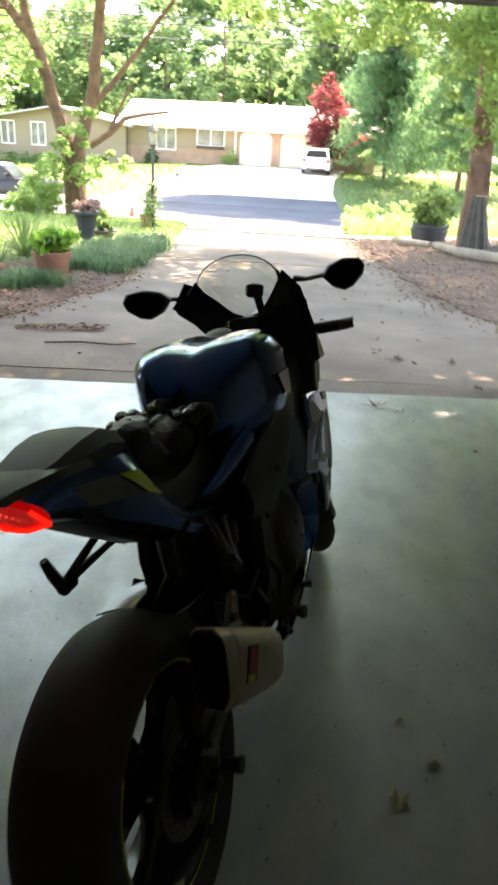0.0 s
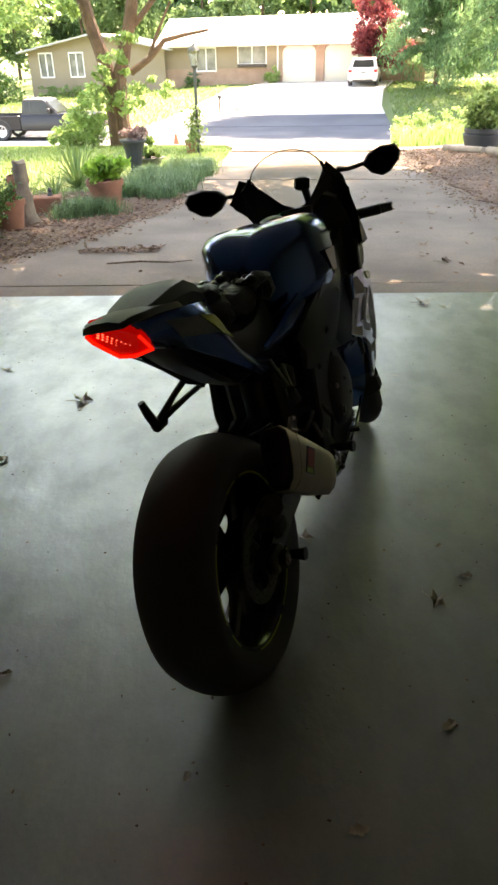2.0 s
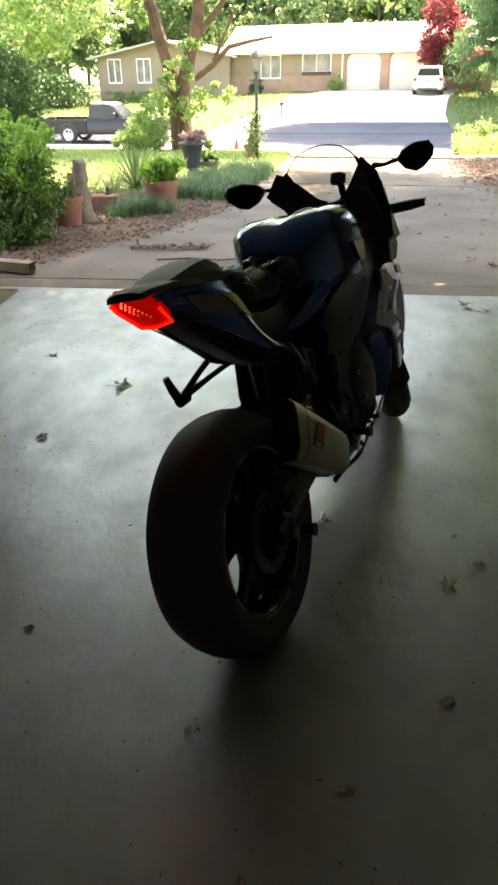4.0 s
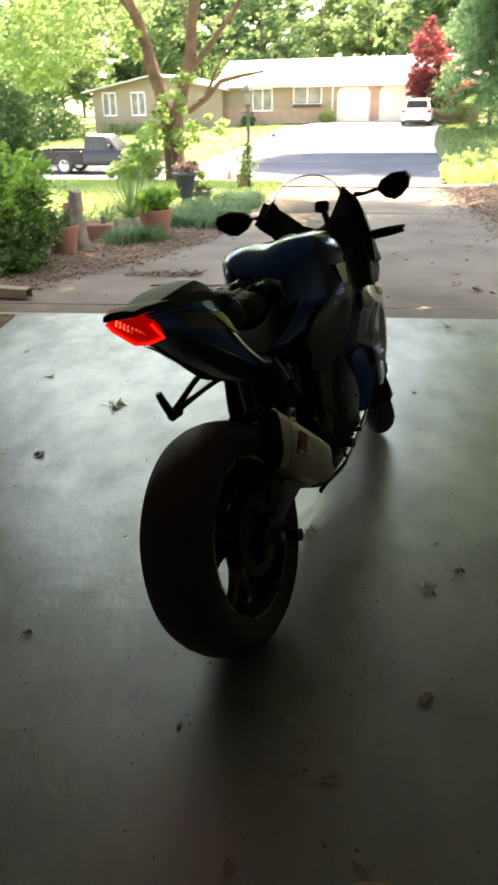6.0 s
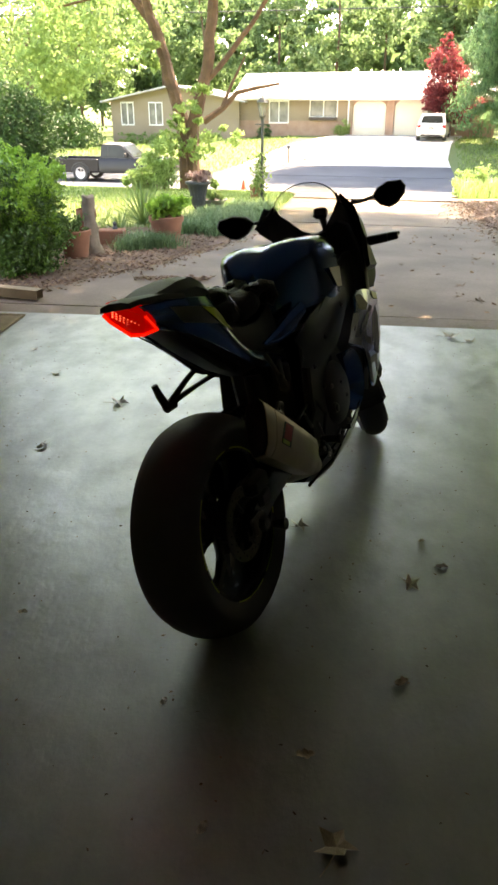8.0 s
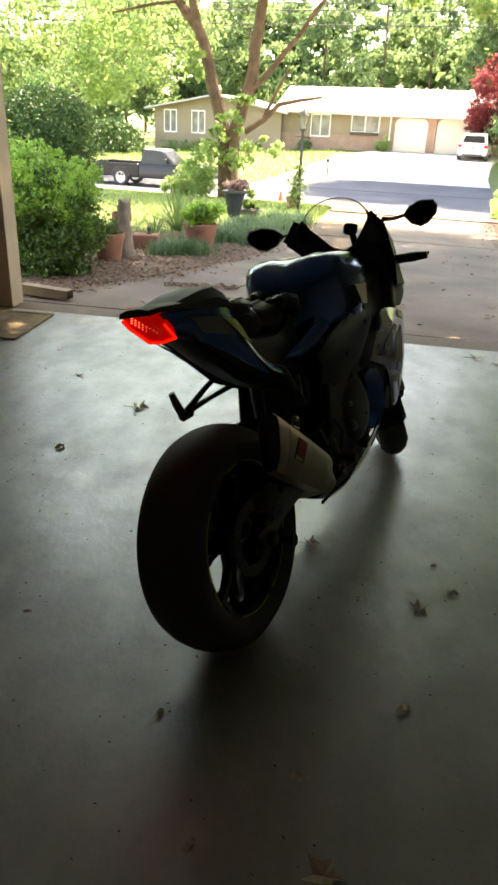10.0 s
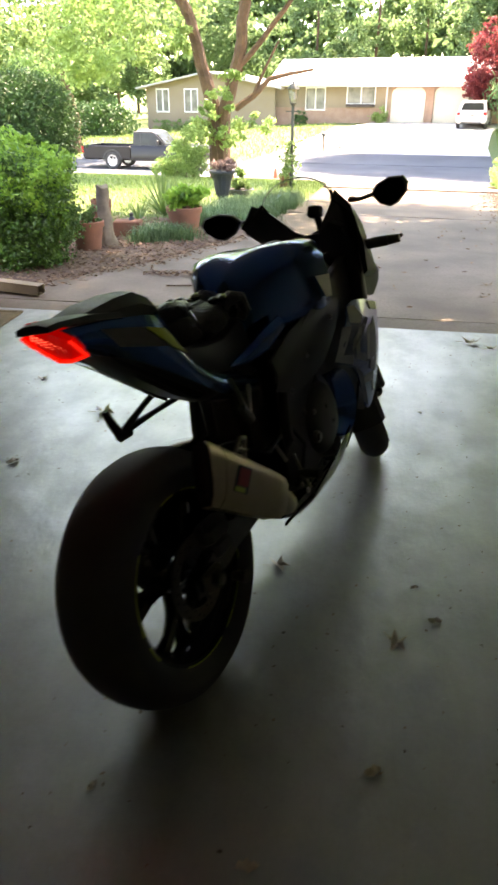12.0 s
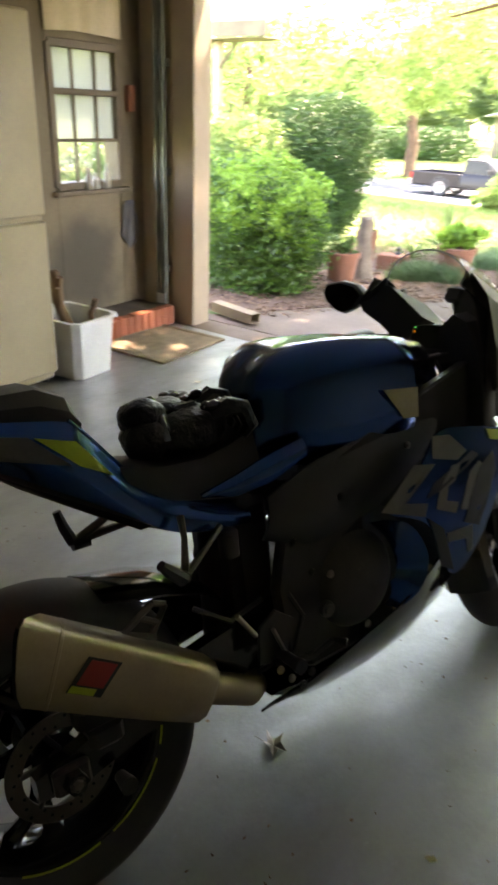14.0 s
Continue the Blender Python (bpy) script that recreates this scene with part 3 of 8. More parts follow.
part("brick_pier", Shape().box(-2.05, -1.5, -0.06, 0.2, -0.6, 1.9, 0.02), M_HBRICK, hs, "", False)
for q in wall_with_holes(-21.4, -12.0, -1.9, 1.75, WW, -0.6, -0.35):
    part("wing_wall", q, M_SIDING, hs, "grey-tan siding of the gabled wing", False)
part("wing_gable", Shape().prism([(-21.4, 1.74), (-12.0, 1.74), (-16.7, 2.55)], -0.58, -0.37, "xzy", 0.01), M_SIDING, hs, "", False)
part("side_wall", Shape().box(-21.4, -21.15, -0.35, 8, -1.9, 1.75).box(4.75, 5.0, 0.25, 8, -1.2, 1.9).box(-21.4, 5.0, 7.9, 8.1, -1.9, 1.9), M_SIDING, hs, "", False)
for x in np.arange(0.62, 1.9, 0.16):
    for q in wall_with_holes(-12.1, 5.0, x, x + 0.03, [(h[0], h[1], -9, 9) for h in GD + HW if h[2] < x < h[3]], -0.02, 0.0):
        part("siding_board", q, M_SIDING, hs, "", False)
rf = Shape().loft([[(-12.6, -0.75, 1.86), (-12.6, 4.3, 3.52), (-12.6, 9.2, 1.86), (-12.6, 9.2, 1.74), (-12.6, 4.3, 3.40), (-12.6, -0.75, 1.74)], [(5.6, -0.75, 1.96), (5.6, 4.3, 3.62), (5.6, 9.2, 1.96), (5.6, 9.2, 1.84), (5.6, 4.3, 3.50), (5.6, -0.75, 1.84)]])
roof = part("roof", rf, M_ROOF, hs, "pale sunlit shingle roof", False)
wr = Shape().loft([[(-22.0, -1.1, 1.66), (-16.7, -1.1, 2.68), (-11.5, -1.1, 1.66), (-11.5, -1.1, 1.56), (-16.7, -1.1, 2.58), (-22.0, -1.1, 1.56)], [(-22.0, 8.6, 1.66), (-16.7, 8.6, 2.68), (-11.5, 8.6, 1.66), (-11.5, 8.6, 1.56), (-16.7, 8.6, 2.58), (-22.0, 8.6, 1.56)]])
part("wing_roof", wr, M_ROOF, hs, "pale gabled wing roof", False)
part("fascia", Shape().box(-12.6, 5.6, -0.80, -0.755, 1.72, 1.90, 0.01), M_WHITE, hs, "white fascia board", False)
part("gutter", Shape().tube([(-12.6, -0.86, 1.84), (5.6, -0.86, 1.92)], 0.06, 8), M_WHITE, hs)
for k, (a, b, c, d) in enumerate(GD):
    gd = part("garage_door", Shape().box(a, b, 0.12, 0.18, c, d, 0.01), M_CREAMDOOR, hs, "cream sectional garage door", False)
    for i in range(4):
        part("door_panel", Shape().box(a + 0.08, b - 0.08, 0.105, 0.119, c + 0.08 + i * (d - c) / 4, c + (i + 1) * (d - c) / 4 - 0.06, 0.006), M_CREAMDOOR, gd, "", False)
    for s in (-1, 1):
        x = a if s < 0 else b
        part("arch_corner", Shape().prism([(x, d + 0.02), (x, d - 0.35), (x - s * 0.10, d - 0.16), (x - s * 0.35, d + 0.02)], 0.02, 0.11, "xzy", 0.005), M_HBRICK, hs, "", False)
for (a, b, c, d), y in [(w, 0.0) for w in HW] + [(w, -0.6) for w in WW]:
    wf = part("window", Shape().box(a, b, y + 0.10, y + 0.13, c, d, 0.004), M_CURTAIN, hs, "curtained window with white frame", False)
    fr = Shape()
    for q in ((a - 0.07, b + 0.07, d, d + 0.09), (a - 0.07, b + 0.07, c - 0.09, c), (a - 0.07, a, c, d), (b, b + 0.07, c, d), ((a + b) / 2 - 0.035, (a + b) / 2 + 0.035, c, d)):
        fr.box(q[0], q[1], y - 0.03, y + 0.08, q[2], q[3], 0.004)
    part("window_frame", fr, M_WHITE, wf, "", False)
part("flower_box", Shape().box(-7.2, -5.3, -0.25, -0.03, 0.5, 0.68, 0.02), mat("dark_planter", (0.08, 0.06, 0.05), rough=0.8), hs, "", False)
part("downpipe", Shape().tube([(-4.55, -0.06, 1.75), (-4.55, -0.06, -0.5)], 0.05, 8), M_WHITE, hs)

# porch roof corner of the own house, seen past the bushes
M_TRIM = mat("weathered_tan_trim", (0.17, 0.135, 0.085), (0.13, 0.10, 0.065), rough=0.7, scale=4, fine=60, bump=0.1)
hw = thing("porch_roof", "corner of a porch roof with tan fascia", "porch", Matrix.Translation((-8.0, 9.0, 0)))
part("roof", Shape().loft([[(-1.6, -0.1, 2.62), (1.3, -0.1, 2.56), (1.3, -0.1, 2.64), (-1.6, -0.1, 2.70)], [(-1.6, 3.2, 3.75), (0.6, 3.2, 3.7), (0.6, 3.2, 3.8), (-1.6, 3.2, 3.85)]]), M_ROOF, hw, "pale sunlit roof", False)
part("fascia", Shape().loft([[(-1.6, -0.14, 2.44), (1.3, -0.14, 2.40), (1.3, -0.14, 2.60), (-1.6, -0.14, 2.64)], [(-1.6, -0.10, 2.44), (1.3, -0.10, 2.40), (1.3, -0.10, 2.60), (-1.6, -0.10, 2.64)]]), M_TRIM, hw, "tan fascia board", False)
part("soffit", Shape().box(-1.6, 1.2, -0.1, 0.4, 2.38, 2.40), M_TRIM, hw, "", False)
part("brace", Shape().tube([(0.10, 0.16, 1.98), (0.46, 0.16, 2.36)], 0.035, 4), M_TRIM, hw, "slanting porch brace", False)
for x, y in ((0.02, 0.1),):
    part("porch_post", Shape().box(x, x + 0.12, y, y + 0.12, -0.5, 2.39 if y < 1 else 3.6, 0.01), M_POST, hw, "", False)

# ---- motorcycle ----
HEAD, LEAN = radians(11.0), radians(14.5)
_r = Vector((math.cos(HEAD) * math.cos(LEAN), -math.sin(HEAD) * math.cos(LEAN), math.sin(LEAN)))
_f = Vector((math.sin(HEAD), math.cos(HEAD), 0))
_u = _r.cross(_f)
BM = Matrix(((_r.x, _f.x, _u.x, 0.097), (_r.y, _f.y, _u.y, 0.430), (_r.z, _f.z, _u.z, 0.0), (0, 0, 0, 1)))
M_TYRE = mat("tyre_rubber", (0.036, 0.0355, 0.035), (0.046, 0.045, 0.044), rough=0.62, scale=9, fine=140, bump=0.15, depth=0.002, c=(0.055, 0.053, 0.05), spec=0.35)
M_BLACK = mat("satin_black_plastic", (0.028, 0.0275, 0.0265), (0.034, 0.0335, 0.032), rough=0.50, scale=6, fine=160, bump=0.05, depth=0.001, spec=0.45)
M_GLOSS = mat("gloss_black_paint", (0.014, 0.014, 0.0145), (0.018, 0.018, 0.0185), rough=0.14, rvar=0.05, scale=3, fine=60, bump=0.0, coat=0.6)
M_BLUE = mat("metallic_blue_paint", (0.004, 0.068, 0.25), (0.004, 0.062, 0.23), rough=0.22, rvar=0.0, metal=0.92, scale=3, fine=400, bump=0.0, coat=0.8, coat_rough=0.06, fleck=0.15)
M_LIME = mat("fluorescent_yellow_vinyl", (0.42, 0.52, 0.03), (0.38, 0.47, 0.03), rough=0.35, scale=5, fine=80, bump=0.0)
M_SILVER = mat("pale_silver_vinyl", (0.17, 0.17, 0.154), (0.145, 0.145, 0.13), rough=0.45, scale=5, fine=80, bump=0.0, spec=0.3)
M_SEAT = mat("black_seat_vinyl", (0.034, 0.034, 0.033), (0.044, 0.043, 0.041), rough=0.5, scale=8, fine=260, bump=0.35, depth=0.0015)
M_TITAN = mat("brushed_titanium", (0.44, 0.355, 0.24), (0.37, 0.295, 0.20), rough=0.38, metal=0.9, scale=7, fine=150, bump=0.05, depth=0.001)
M_CARBON = mat("dark_carbon", (0.010, 0.010, 0.010), (0.014, 0.014, 0.014), rough=0.6, scale=60, fine=200, bump=0.05, depth=0.001, spec=0.1)
M_STEEL = mat("brake_steel", (0.30, 0.28, 0.26), (0.22, 0.205, 0.19), rough=0.38, metal=0.85, scale=12, fine=120, bump=0.05, depth=0.001)
M_DISC = mat("dull_brake_steel", (0.115, 0.10, 0.085), (0.07, 0.062, 0.055), rough=0.45, metal=0.6, scale=14, fine=120, bump=0.05, depth=0.001)
M_ALU = mat("cast_dark_aluminium", (0.034, 0.032, 0.029), (0.048, 0.045, 0.041), rough=0.42, metal=0.35, scale=9, fine=130, bump=0.12, depth=0.002, spec=0.4)
M_RIM = mat("gloss_black_rim", (0.010, 0.010, 0.011), (0.014, 0.014, 0.015), rough=0.16, rvar=0.05, scale=5, fine=90, bump=0.0, coat=0.5)
M_REDVIN = mat("red_vinyl", (0.40, 0.03, 0.03), (0.34, 0.025, 0.025), rough=0.45, scale=9, fine=90, bump=0.0)
M_TAIL = glow("lit_tail_lamp", (1.0, 0.008, 0.006), 0.020)
M_TAILRIM = glow("lit_tail_lamp_rim", (1.0, 0.02, 0.012), 0.085)
M_CREAM = mat("pale_cream_vinyl", (0.46, 0.43, 0.30), (0.40, 0.37, 0.26), rough=0.35, scale=5, fine=80, bump=0.0)
M_TAILH = glow("lit_tail_lamp_core", (1.0, 0.10, 0.06), 0.25)
M_SCREEN = glassmat("clear_windscreen", (0.86, 0.87, 0.84), 0.03)
M_MIRROR = mat("tinted_mirror_glass", (0.008, 0.008, 0.0085), (0.008, 0.008, 0.0085), rough=0.03, rvar=0.0, metal=1.0, scale=3, fine=10, bump=0.0)
M_ORANGE = mat("amber_reflector", (0.55, 0.10, 0.03), (0.5, 0.09, 0.03), rough=0.2, scale=20, fine=200, bump=0.1)
M_BRACKET = mat("grey_cast_alloy", (0.13, 0.12, 0.105), (0.09, 0.085, 0.075), rough=0.42, metal=0.6, scale=9, fine=130, bump=0.1, depth=0.002)
ROTX = Matrix.Rotation(radians(90), 4, "Y")

bike = thing("motorcycle", "blue and black sport motorcycle leaning on its side stand", "motorcycle", BM)


def wheel(name, centre, R, half, rim_r, disc_r, sides, turn=None, spoke_phase=0.0, tape=True):
    """Wheel about the x axis: tyre, spoked rim, discs and dashes of rim tape."""
    m = Matrix.Translation(centre) @ ROTX
    if turn:
        m = turn @ m
    rim = Shape()
    w = half * 0.80
    rim.lathe([(rim_r + 0.006, -w), (rim_r + 0.006, -w + 0.006), (rim_r - 0.012, -w + 0.016), (rim_r - 0.026, 0), (rim_r - 0.012, w - 0.016), (rim_r + 0.006, w - 0.006), (rim_r + 0.006, w), (rim_r - 0.010, w), (rim_r - 0.024, w - 0.02), (rim_r - 0.036, 0), (rim_r - 0.024, -w + 0.02), (rim_r - 0.010, -w), (rim_r + 0.006, -w)], 48, m)
    wh = part(name, rim, M_RIM, bike, "gloss black five-spoke cast wheel")
    part("hub", Shape().lathe([(0.012, -0.06), (0.045, -0.06), (0.05, -0.03), (0.042, 0.0), (0.05, 0.03), (0.045, 0.06), (0.012, 0.06), (0.012, -0.06)], 24, m), M_RIM, wh)
    for k in range(5):
        a = 2 * math.pi * k / 5 + spoke_phase
        rim = Shape()
        c, s = math.cos(a), math.sin(a)
        P = lambda r, b, z: m @ Vector((r * math.cos(a + b), r * math.sin(a + b), z))
        rim.tube([P(0.04, 0, 0.012), P(0.085, 0, 0.014), P(0.11, 0, 0.012)], [0.026, 0.021, 0.022], 8, flat=0.9)
        for b in (-0.25, 0.25):
            rim.tube([P(0.10, 0, 0.012), P(0.15, b * 0.6, 0.010), P(rim_r - 0.02, b, 0.004)], [0.019, 0.015, 0.021], 8, flat=1.0)
        part("spoke", rim, M_RIM, wh)
    h = half
    prof = [(rim_r - 0.002, -w - 0.001), (rim_r + 0.014, -w - 0.008), (rim_r + 0.045, -h), (R - 0.045, -h + 0.002), (R - 0.022, -h * 0.80), (R - 0.008, -h * 0.50), (R - 0.001, -h * 0.2), (R, 0)]
    prof = prof + [(r, -z) for r, z in prof[-2::-1]]
    tyre = Shape().lathe(prof, 72, m)
    ty = part("tyre", tyre, M_TYRE, wh, "worn black road tyre")
    for sx in sides:
        d = Shape()
        x = sx * (h * 0.62 + 0.035)
        d.lathe([(disc_r * 0.71, x - 0.0025), (disc_r, x - 0.0025), (disc_r, x + 0.0025), (disc_r * 0.71, x + 0.0025), (disc_r * 0.71, x - 0.0025)], 48, m)
        part("brake_disc", d, M_DISC, wh, "dull drilled brake disc")
        holes = Shape()
        for k in range(30):
            a, r = k * math.tau / 30, disc_r * (0.77 + 0.08 * (k % 3))
            holes.tube([m @ Vector((r * math.cos(a), r * math.sin(a), x - 0.003)), m @ Vector((r * math.cos(a), r * math.sin(a), x + 0.003))], 0.0032, 6)
        part("disc_holes", holes, M_CARBON, wh, "dark drilled holes of the disc", False)
        for k in range(6):
            a = k * math.pi / 3
            d = Shape().tube([m @ Vector((0.035 * math.cos(a), 0.035 * math.sin(a), x)), m @ Vector((disc_r * 0.74 * math.cos(a + 0.3), disc_r * 0.74 * math.sin(a + 0.3), x))], 0.006, 6)
            part("disc_arm", d, M_ALU, wh)
    if tape:
        for sx in (-1, 1):
            for a0, a1 in ((20, 62), (70, 84), (118, 168), (176, 190), (225, 275), (284, 298), (330, 372)):
                x = sx * (w + 0.0015)
                part("rim_tape", Shape().lathe([(rim_r - 0.003, x), (rim_r + 0.004, x), (rim_r + 0.004, x + sx * 0.001), (rim_r - 0.003, x + sx * 0.001), (rim_r - 0.003, x)], 14, m, a0, a1), M_LIME, wh, "yellow-green rim tape")
    return wh


RA = Vector((0, 0, 0.318))
wheel("rear_wheel", RA, 0.318, 0.097, 0.216, 0.106, (1,), spoke_phase=0.94)
part("axle", Shape().tube([RA + Vector((-0.15, 0, 0)), RA + Vector((0.155, 0, 0))], 0.014, 10).tube([RA + Vector((0.13, 0, 0)), RA + Vector((0.165, 0, 0))], 0.022, 6).tube([RA + Vector((0.135, 0.088, -0.05)), RA + Vector((0.175, 0.088, -0.05))], [0.012, 0.018], 10), M_ALU, bike, "axle with stand bobbin")
# steering turned to the left
AX0, AXD = Vector((0, 1.525, 0)), Vector((0, -math.sin(radians(23.2)), math.cos(radians(23.2))))
STEER = Matrix.Translation(AX0) @ Matrix.Rotation(radians(28), 4, AXD) @ Matrix.Translation(-AX0)
FA = Vector((0, 1.425, 0.302))
wheel("front_wheel", FA, 0.300, 0.060, 0.216, 0.155, (-1, 1), STEER, 0.1)
for sx in (-1, 1):
    lo, hi = Vector((sx * 0.105, 1.41, 0.30)), Vector((sx * 0.105, 1.41, 0.30)) + AXD * 0.62
    mid = lo + AXD * 0.30
    part("fork_leg", Shape().tube([STEER @ (lo - AXD * 0.03), STEER @ (lo + AXD * 0.06), STEER @ mid], [0.026, 0.024, 0.024], 12).tube([STEER @ mid, STEER @ (mid + AXD * 0.01), STEER @ hi], [0.030, 0.030, 0.028], 12), M_BLACK, bike, "black fork leg")
    cal = Shape().box(-0.02, 0.02, -0.045, 0.045, -0.06, 0.06, 0.012)
    part("brake_caliper", cal.move(STEER @ Matrix.Translation((sx * 0.085, 1.30, 0.33)) @ pose(0, 0, 0, -30)), M_BLACK, bike, "black radial brake caliper")
    part("reflector", Shape().box(-0.006, 0.006, -0.016, 0.016, -0.034, 0.034, 0.004).move(STEER @ Matrix.Translation((sx * 0.145, 1.345, 0.545)) @ pose(0, 0, 0, -23)), M_ORANGE, bike, "amber reflector")
    # clip-on bar
    b0 = Vector((sx * 0.12, 1.16, 0.860))
    b1 = Vector((sx * 0.312, 1.085, 0.822))
    d = (b1 - b0).normalized()
    bar = part("handlebar", Shape().tube([STEER @ b0, STEER @ b1], 0.011, 10), M_BLACK, bike, "black clip-on handlebar")
    part("grip", Shape().tube([STEER @ (b0 + d * 0.11), STEER @ (b0 + d * 0.112), STEER @ (b1 - d * 0.02), STEER @ (b1 - d * 0.018)], [0.013, 0.018, 0.018, 0.013], 12), M_SEAT, bar, "ribbed rubber grip")
    part("bar_end", Shape().tube([STEER @ (b1 - d * 0.017), STEER @ (b1 + d * 0.02)], [0.017, 0.014], 12), M_BLACK, bar)
    part("switch_box", Shape().tube([STEER @ (b0 + d * 0.06), STEER @ (b0 + d * 0.108)], 0.026, 8), M_BLACK, bar)
    l0 = b0 + d * 0.05 + Vector((0, 0.05, 0.0))
    part("lever", Shape().tube([STEER @ l0, STEER @ (l0 + d * 0.06 + Vector((0, 0.03, 0))), STEER @ (l0 + d * 0.20 + Vector((0, 0.012, 0.004)))], [0.009, 0.007, 0.006], 8), M_BLACK, bar)
    part("reservoir", Shape().lathe([(0, 0), (0.018, 0), (0.022, 0.02), (0.022, 0.034), (0.0, 0.038)], 14, STEER @ Matrix.Translation(b0 + d * 0.04 + Vector((0, 0.06, 0.03)))), M_BLACK, bar)
part("top_clamp", Shape().prism([(-0.14, 1.10), (-0.10, 1.165), (0.10, 1.165), (0.14, 1.10), (0.06, 1.075), (-0.06, 1.075)], 0.845, 0.872, "xyz", 0.005).move(STEER), M_ALU, bike, "dark cast top clamp", False)
m = STEER @ Matrix.Translation(FA) @ ROTX
fend = Shape().lathe([(0.300, -0.072), (0.322, -0.055), (0.330, 0), (0.322, 0.055), (0.300, 0.072), (0.294, 0.070), (0.318, 0.05), (0.325, 0), (0.318, -0.05), (0.294, -0.07), (0.300, -0.072)], 20, m, 150, 285)
part("front_mudguard", fend, M_GLOSS, bike, "gloss black front mudguard")

# swinging arm, chain side and hugger
for sx in (-1, 1):
    arm = Shape().loft([[(sx * 0.112 + dx, y, z + dz) for dx, dz in ((-0.016, -h), (0.016, -h), (0.02, 0), (0.016, h), (-0.016, h), (-0.02, 0))] for y, z, h in (((-0.115, 0.305, 0.022), (-0.09, 0.315, 0.040), (-0.02, 0.350, 0.066), (0.06, 0.372, 0.085), (0.16, 0.382, 0.088), (0.32, 0.39, 0.072), (0.47, 0.40, 0.060), (0.56, 0.405, 0.05)) if sx < 0 else ((-0.06, 0.315, 0.022), (0.02, 0.32, 0.036), (0.15, 0.36, 0.045), (0.32, 0.385, 0.055), (0.47, 0.40, 0.060), (0.56, 0.405, 0.05)))])
    part("swingarm_beam", arm, M_RIM, bike, "black swinging arm beam")
    part("axle_block", Shape().box(sx * 0.138 - 0.010, sx * 0.138 + 0.010, -0.035, 0.035, 0.292, 0.345, 0.006), M_BRACKET, bike, "grey axle adjuster block")
part("rear_caliper", Shape().box(0.085, 0.135, 0.030, 0.135, 0.372, 0.432, 0.014).box(0.092, 0.140, 0.045, 0.115, 0.335, 0.385, 0.010), M_BLACK, bike, "black rear brake caliper")
part("axle_nut", Shape().lathe([(0, 0.022), (0.009, 0.022), (0.011, 0.017), (0.017, 0.017), (0.019, 0.013), (0.019, 0.0)], 6, Matrix.Translation(RA + Vector((0.148, 0, 0))) @ ROTX), M_STEEL, bike, "bright steel axle nut", False)
part("sprocket", Shape().lathe([(0.060, -0.0885), (0.088, -0.0885), (0.092, -0.087), (0.092, -0.084), (0.088, -0.0825), (0.060, -0.0825), (0.060, -0.0885)], 42, Matrix.Translation(RA) @ ROTX), M_STEEL, bike, "dull steel rear sprocket", False)
hug = [[(0.1 * u * w, y, z - 0.016 * u * u - t) for u, t in [(k / 5 - 1, 0) for k in range(11)] + [(1 - k / 5, 0.005) for k in range(11)]] for y, z, w in ((0.135, 0.606, 0.86), (0.19, 0.592, 0.96), (0.26, 0.577, 1.0), (0.34, 0.549, 1.0), (0.385, 0.515, 0.9))]
part("hugger", Shape().loft(hug), M_GLOSS, bike, "gloss black rear hugger")
part("shock", Shape().tube([(0, 0.42, 0.36), (0, 0.44, 0.62)], 0.035, 12), M_ALU, bike)

# exhaust
def oct_ring(c, ax, hw, hh, shear=0.0, plan=0.0):
    """Rounded eight-sided section across the pipe's line."""
    c, ax = Vector(c), Vector(ax).normalized()
    sx = Vector((1, 0, 0))
    up = sx.cross(ax).normalized()
    pts = [(0.50, 1.0), (0.86, 0.80), (1.0, 0.45), (1.0, -0.40), (0.88, -0.80), (0.52, -1.14), (-0.52, -1.14), (-0.88, -0.80), (-1.0, -0.40), (-1.0, 0.45), (-0.86, 0.80), (-0.50, 1.0)]
    return [c + sx * (a * hw) + up * (b * hh) - ax * (b * hh * shear + a * hw * plan) for a, b in pts]


e0, e1 = Vector((0.230, -0.070, 0.632)), Vector((0.202, 0.262, 0.402))
ea = (e1 - e0)
mu = part("muffler", Shape().loft([oct_ring(e0 + ea * t, ea, a, b, k, q) for t, a, b, k, q in ((0.058, 0.0455, 0.0600, 0.40, 0.9), (0.064, 0.047, 0.0615, 0.40, 0.9), (0.16, 0.048, 0.061, 0.2, 0.4), (0.5, 0.049, 0.059, 0.0, 0), (0.80, 0.048, 0.056, 0.05, 0), (0.955, 0.046, 0.053, 0.10, 0), (0.965, 0.043, 0.049, 0.10, 0), (0.970, 0.036, 0.035, 0.0, 0), (1.0, 0.033, 0.032, 0.0, 0))]), M_TITAN, bike, "brushed titanium silencer")
part("end_cap", Shape().loft([oct_ring(e0 + ea * t, ea, a, b, 0.42, 0.9) for t, a, b in ((0.057, 0.0458, 0.0602), (0.040, 0.0430, 0.0575), (0.038, 0.037, 0.050), (0.046, 0.032, 0.045))]), M_CARBON, mu, "dark carbon end cap")
part("rim_band", Shape().loft([oct_ring(e0 + ea * t, ea, a, b, 0.2, 0.4) for t, a, b in ((0.156, 0.0478, 0.0608), (0.158, 0.0490, 0.0620), (0.172, 0.0490, 0.0620), (0.174, 0.0478, 0.0608))]), M_TITAN, mu)
part("link_pipe", Shape().tube([e1 - ea * 0.02, e1 + ea * 0.05, (0.165, 0.375, 0.322), (0.11, 0.425, 0.285), (0.03, 0.46, 0.25)], [0.030, 0.031, 0.031, 0.030, 0.029], 14), M_TITAN, bike, "titanium link pipe")
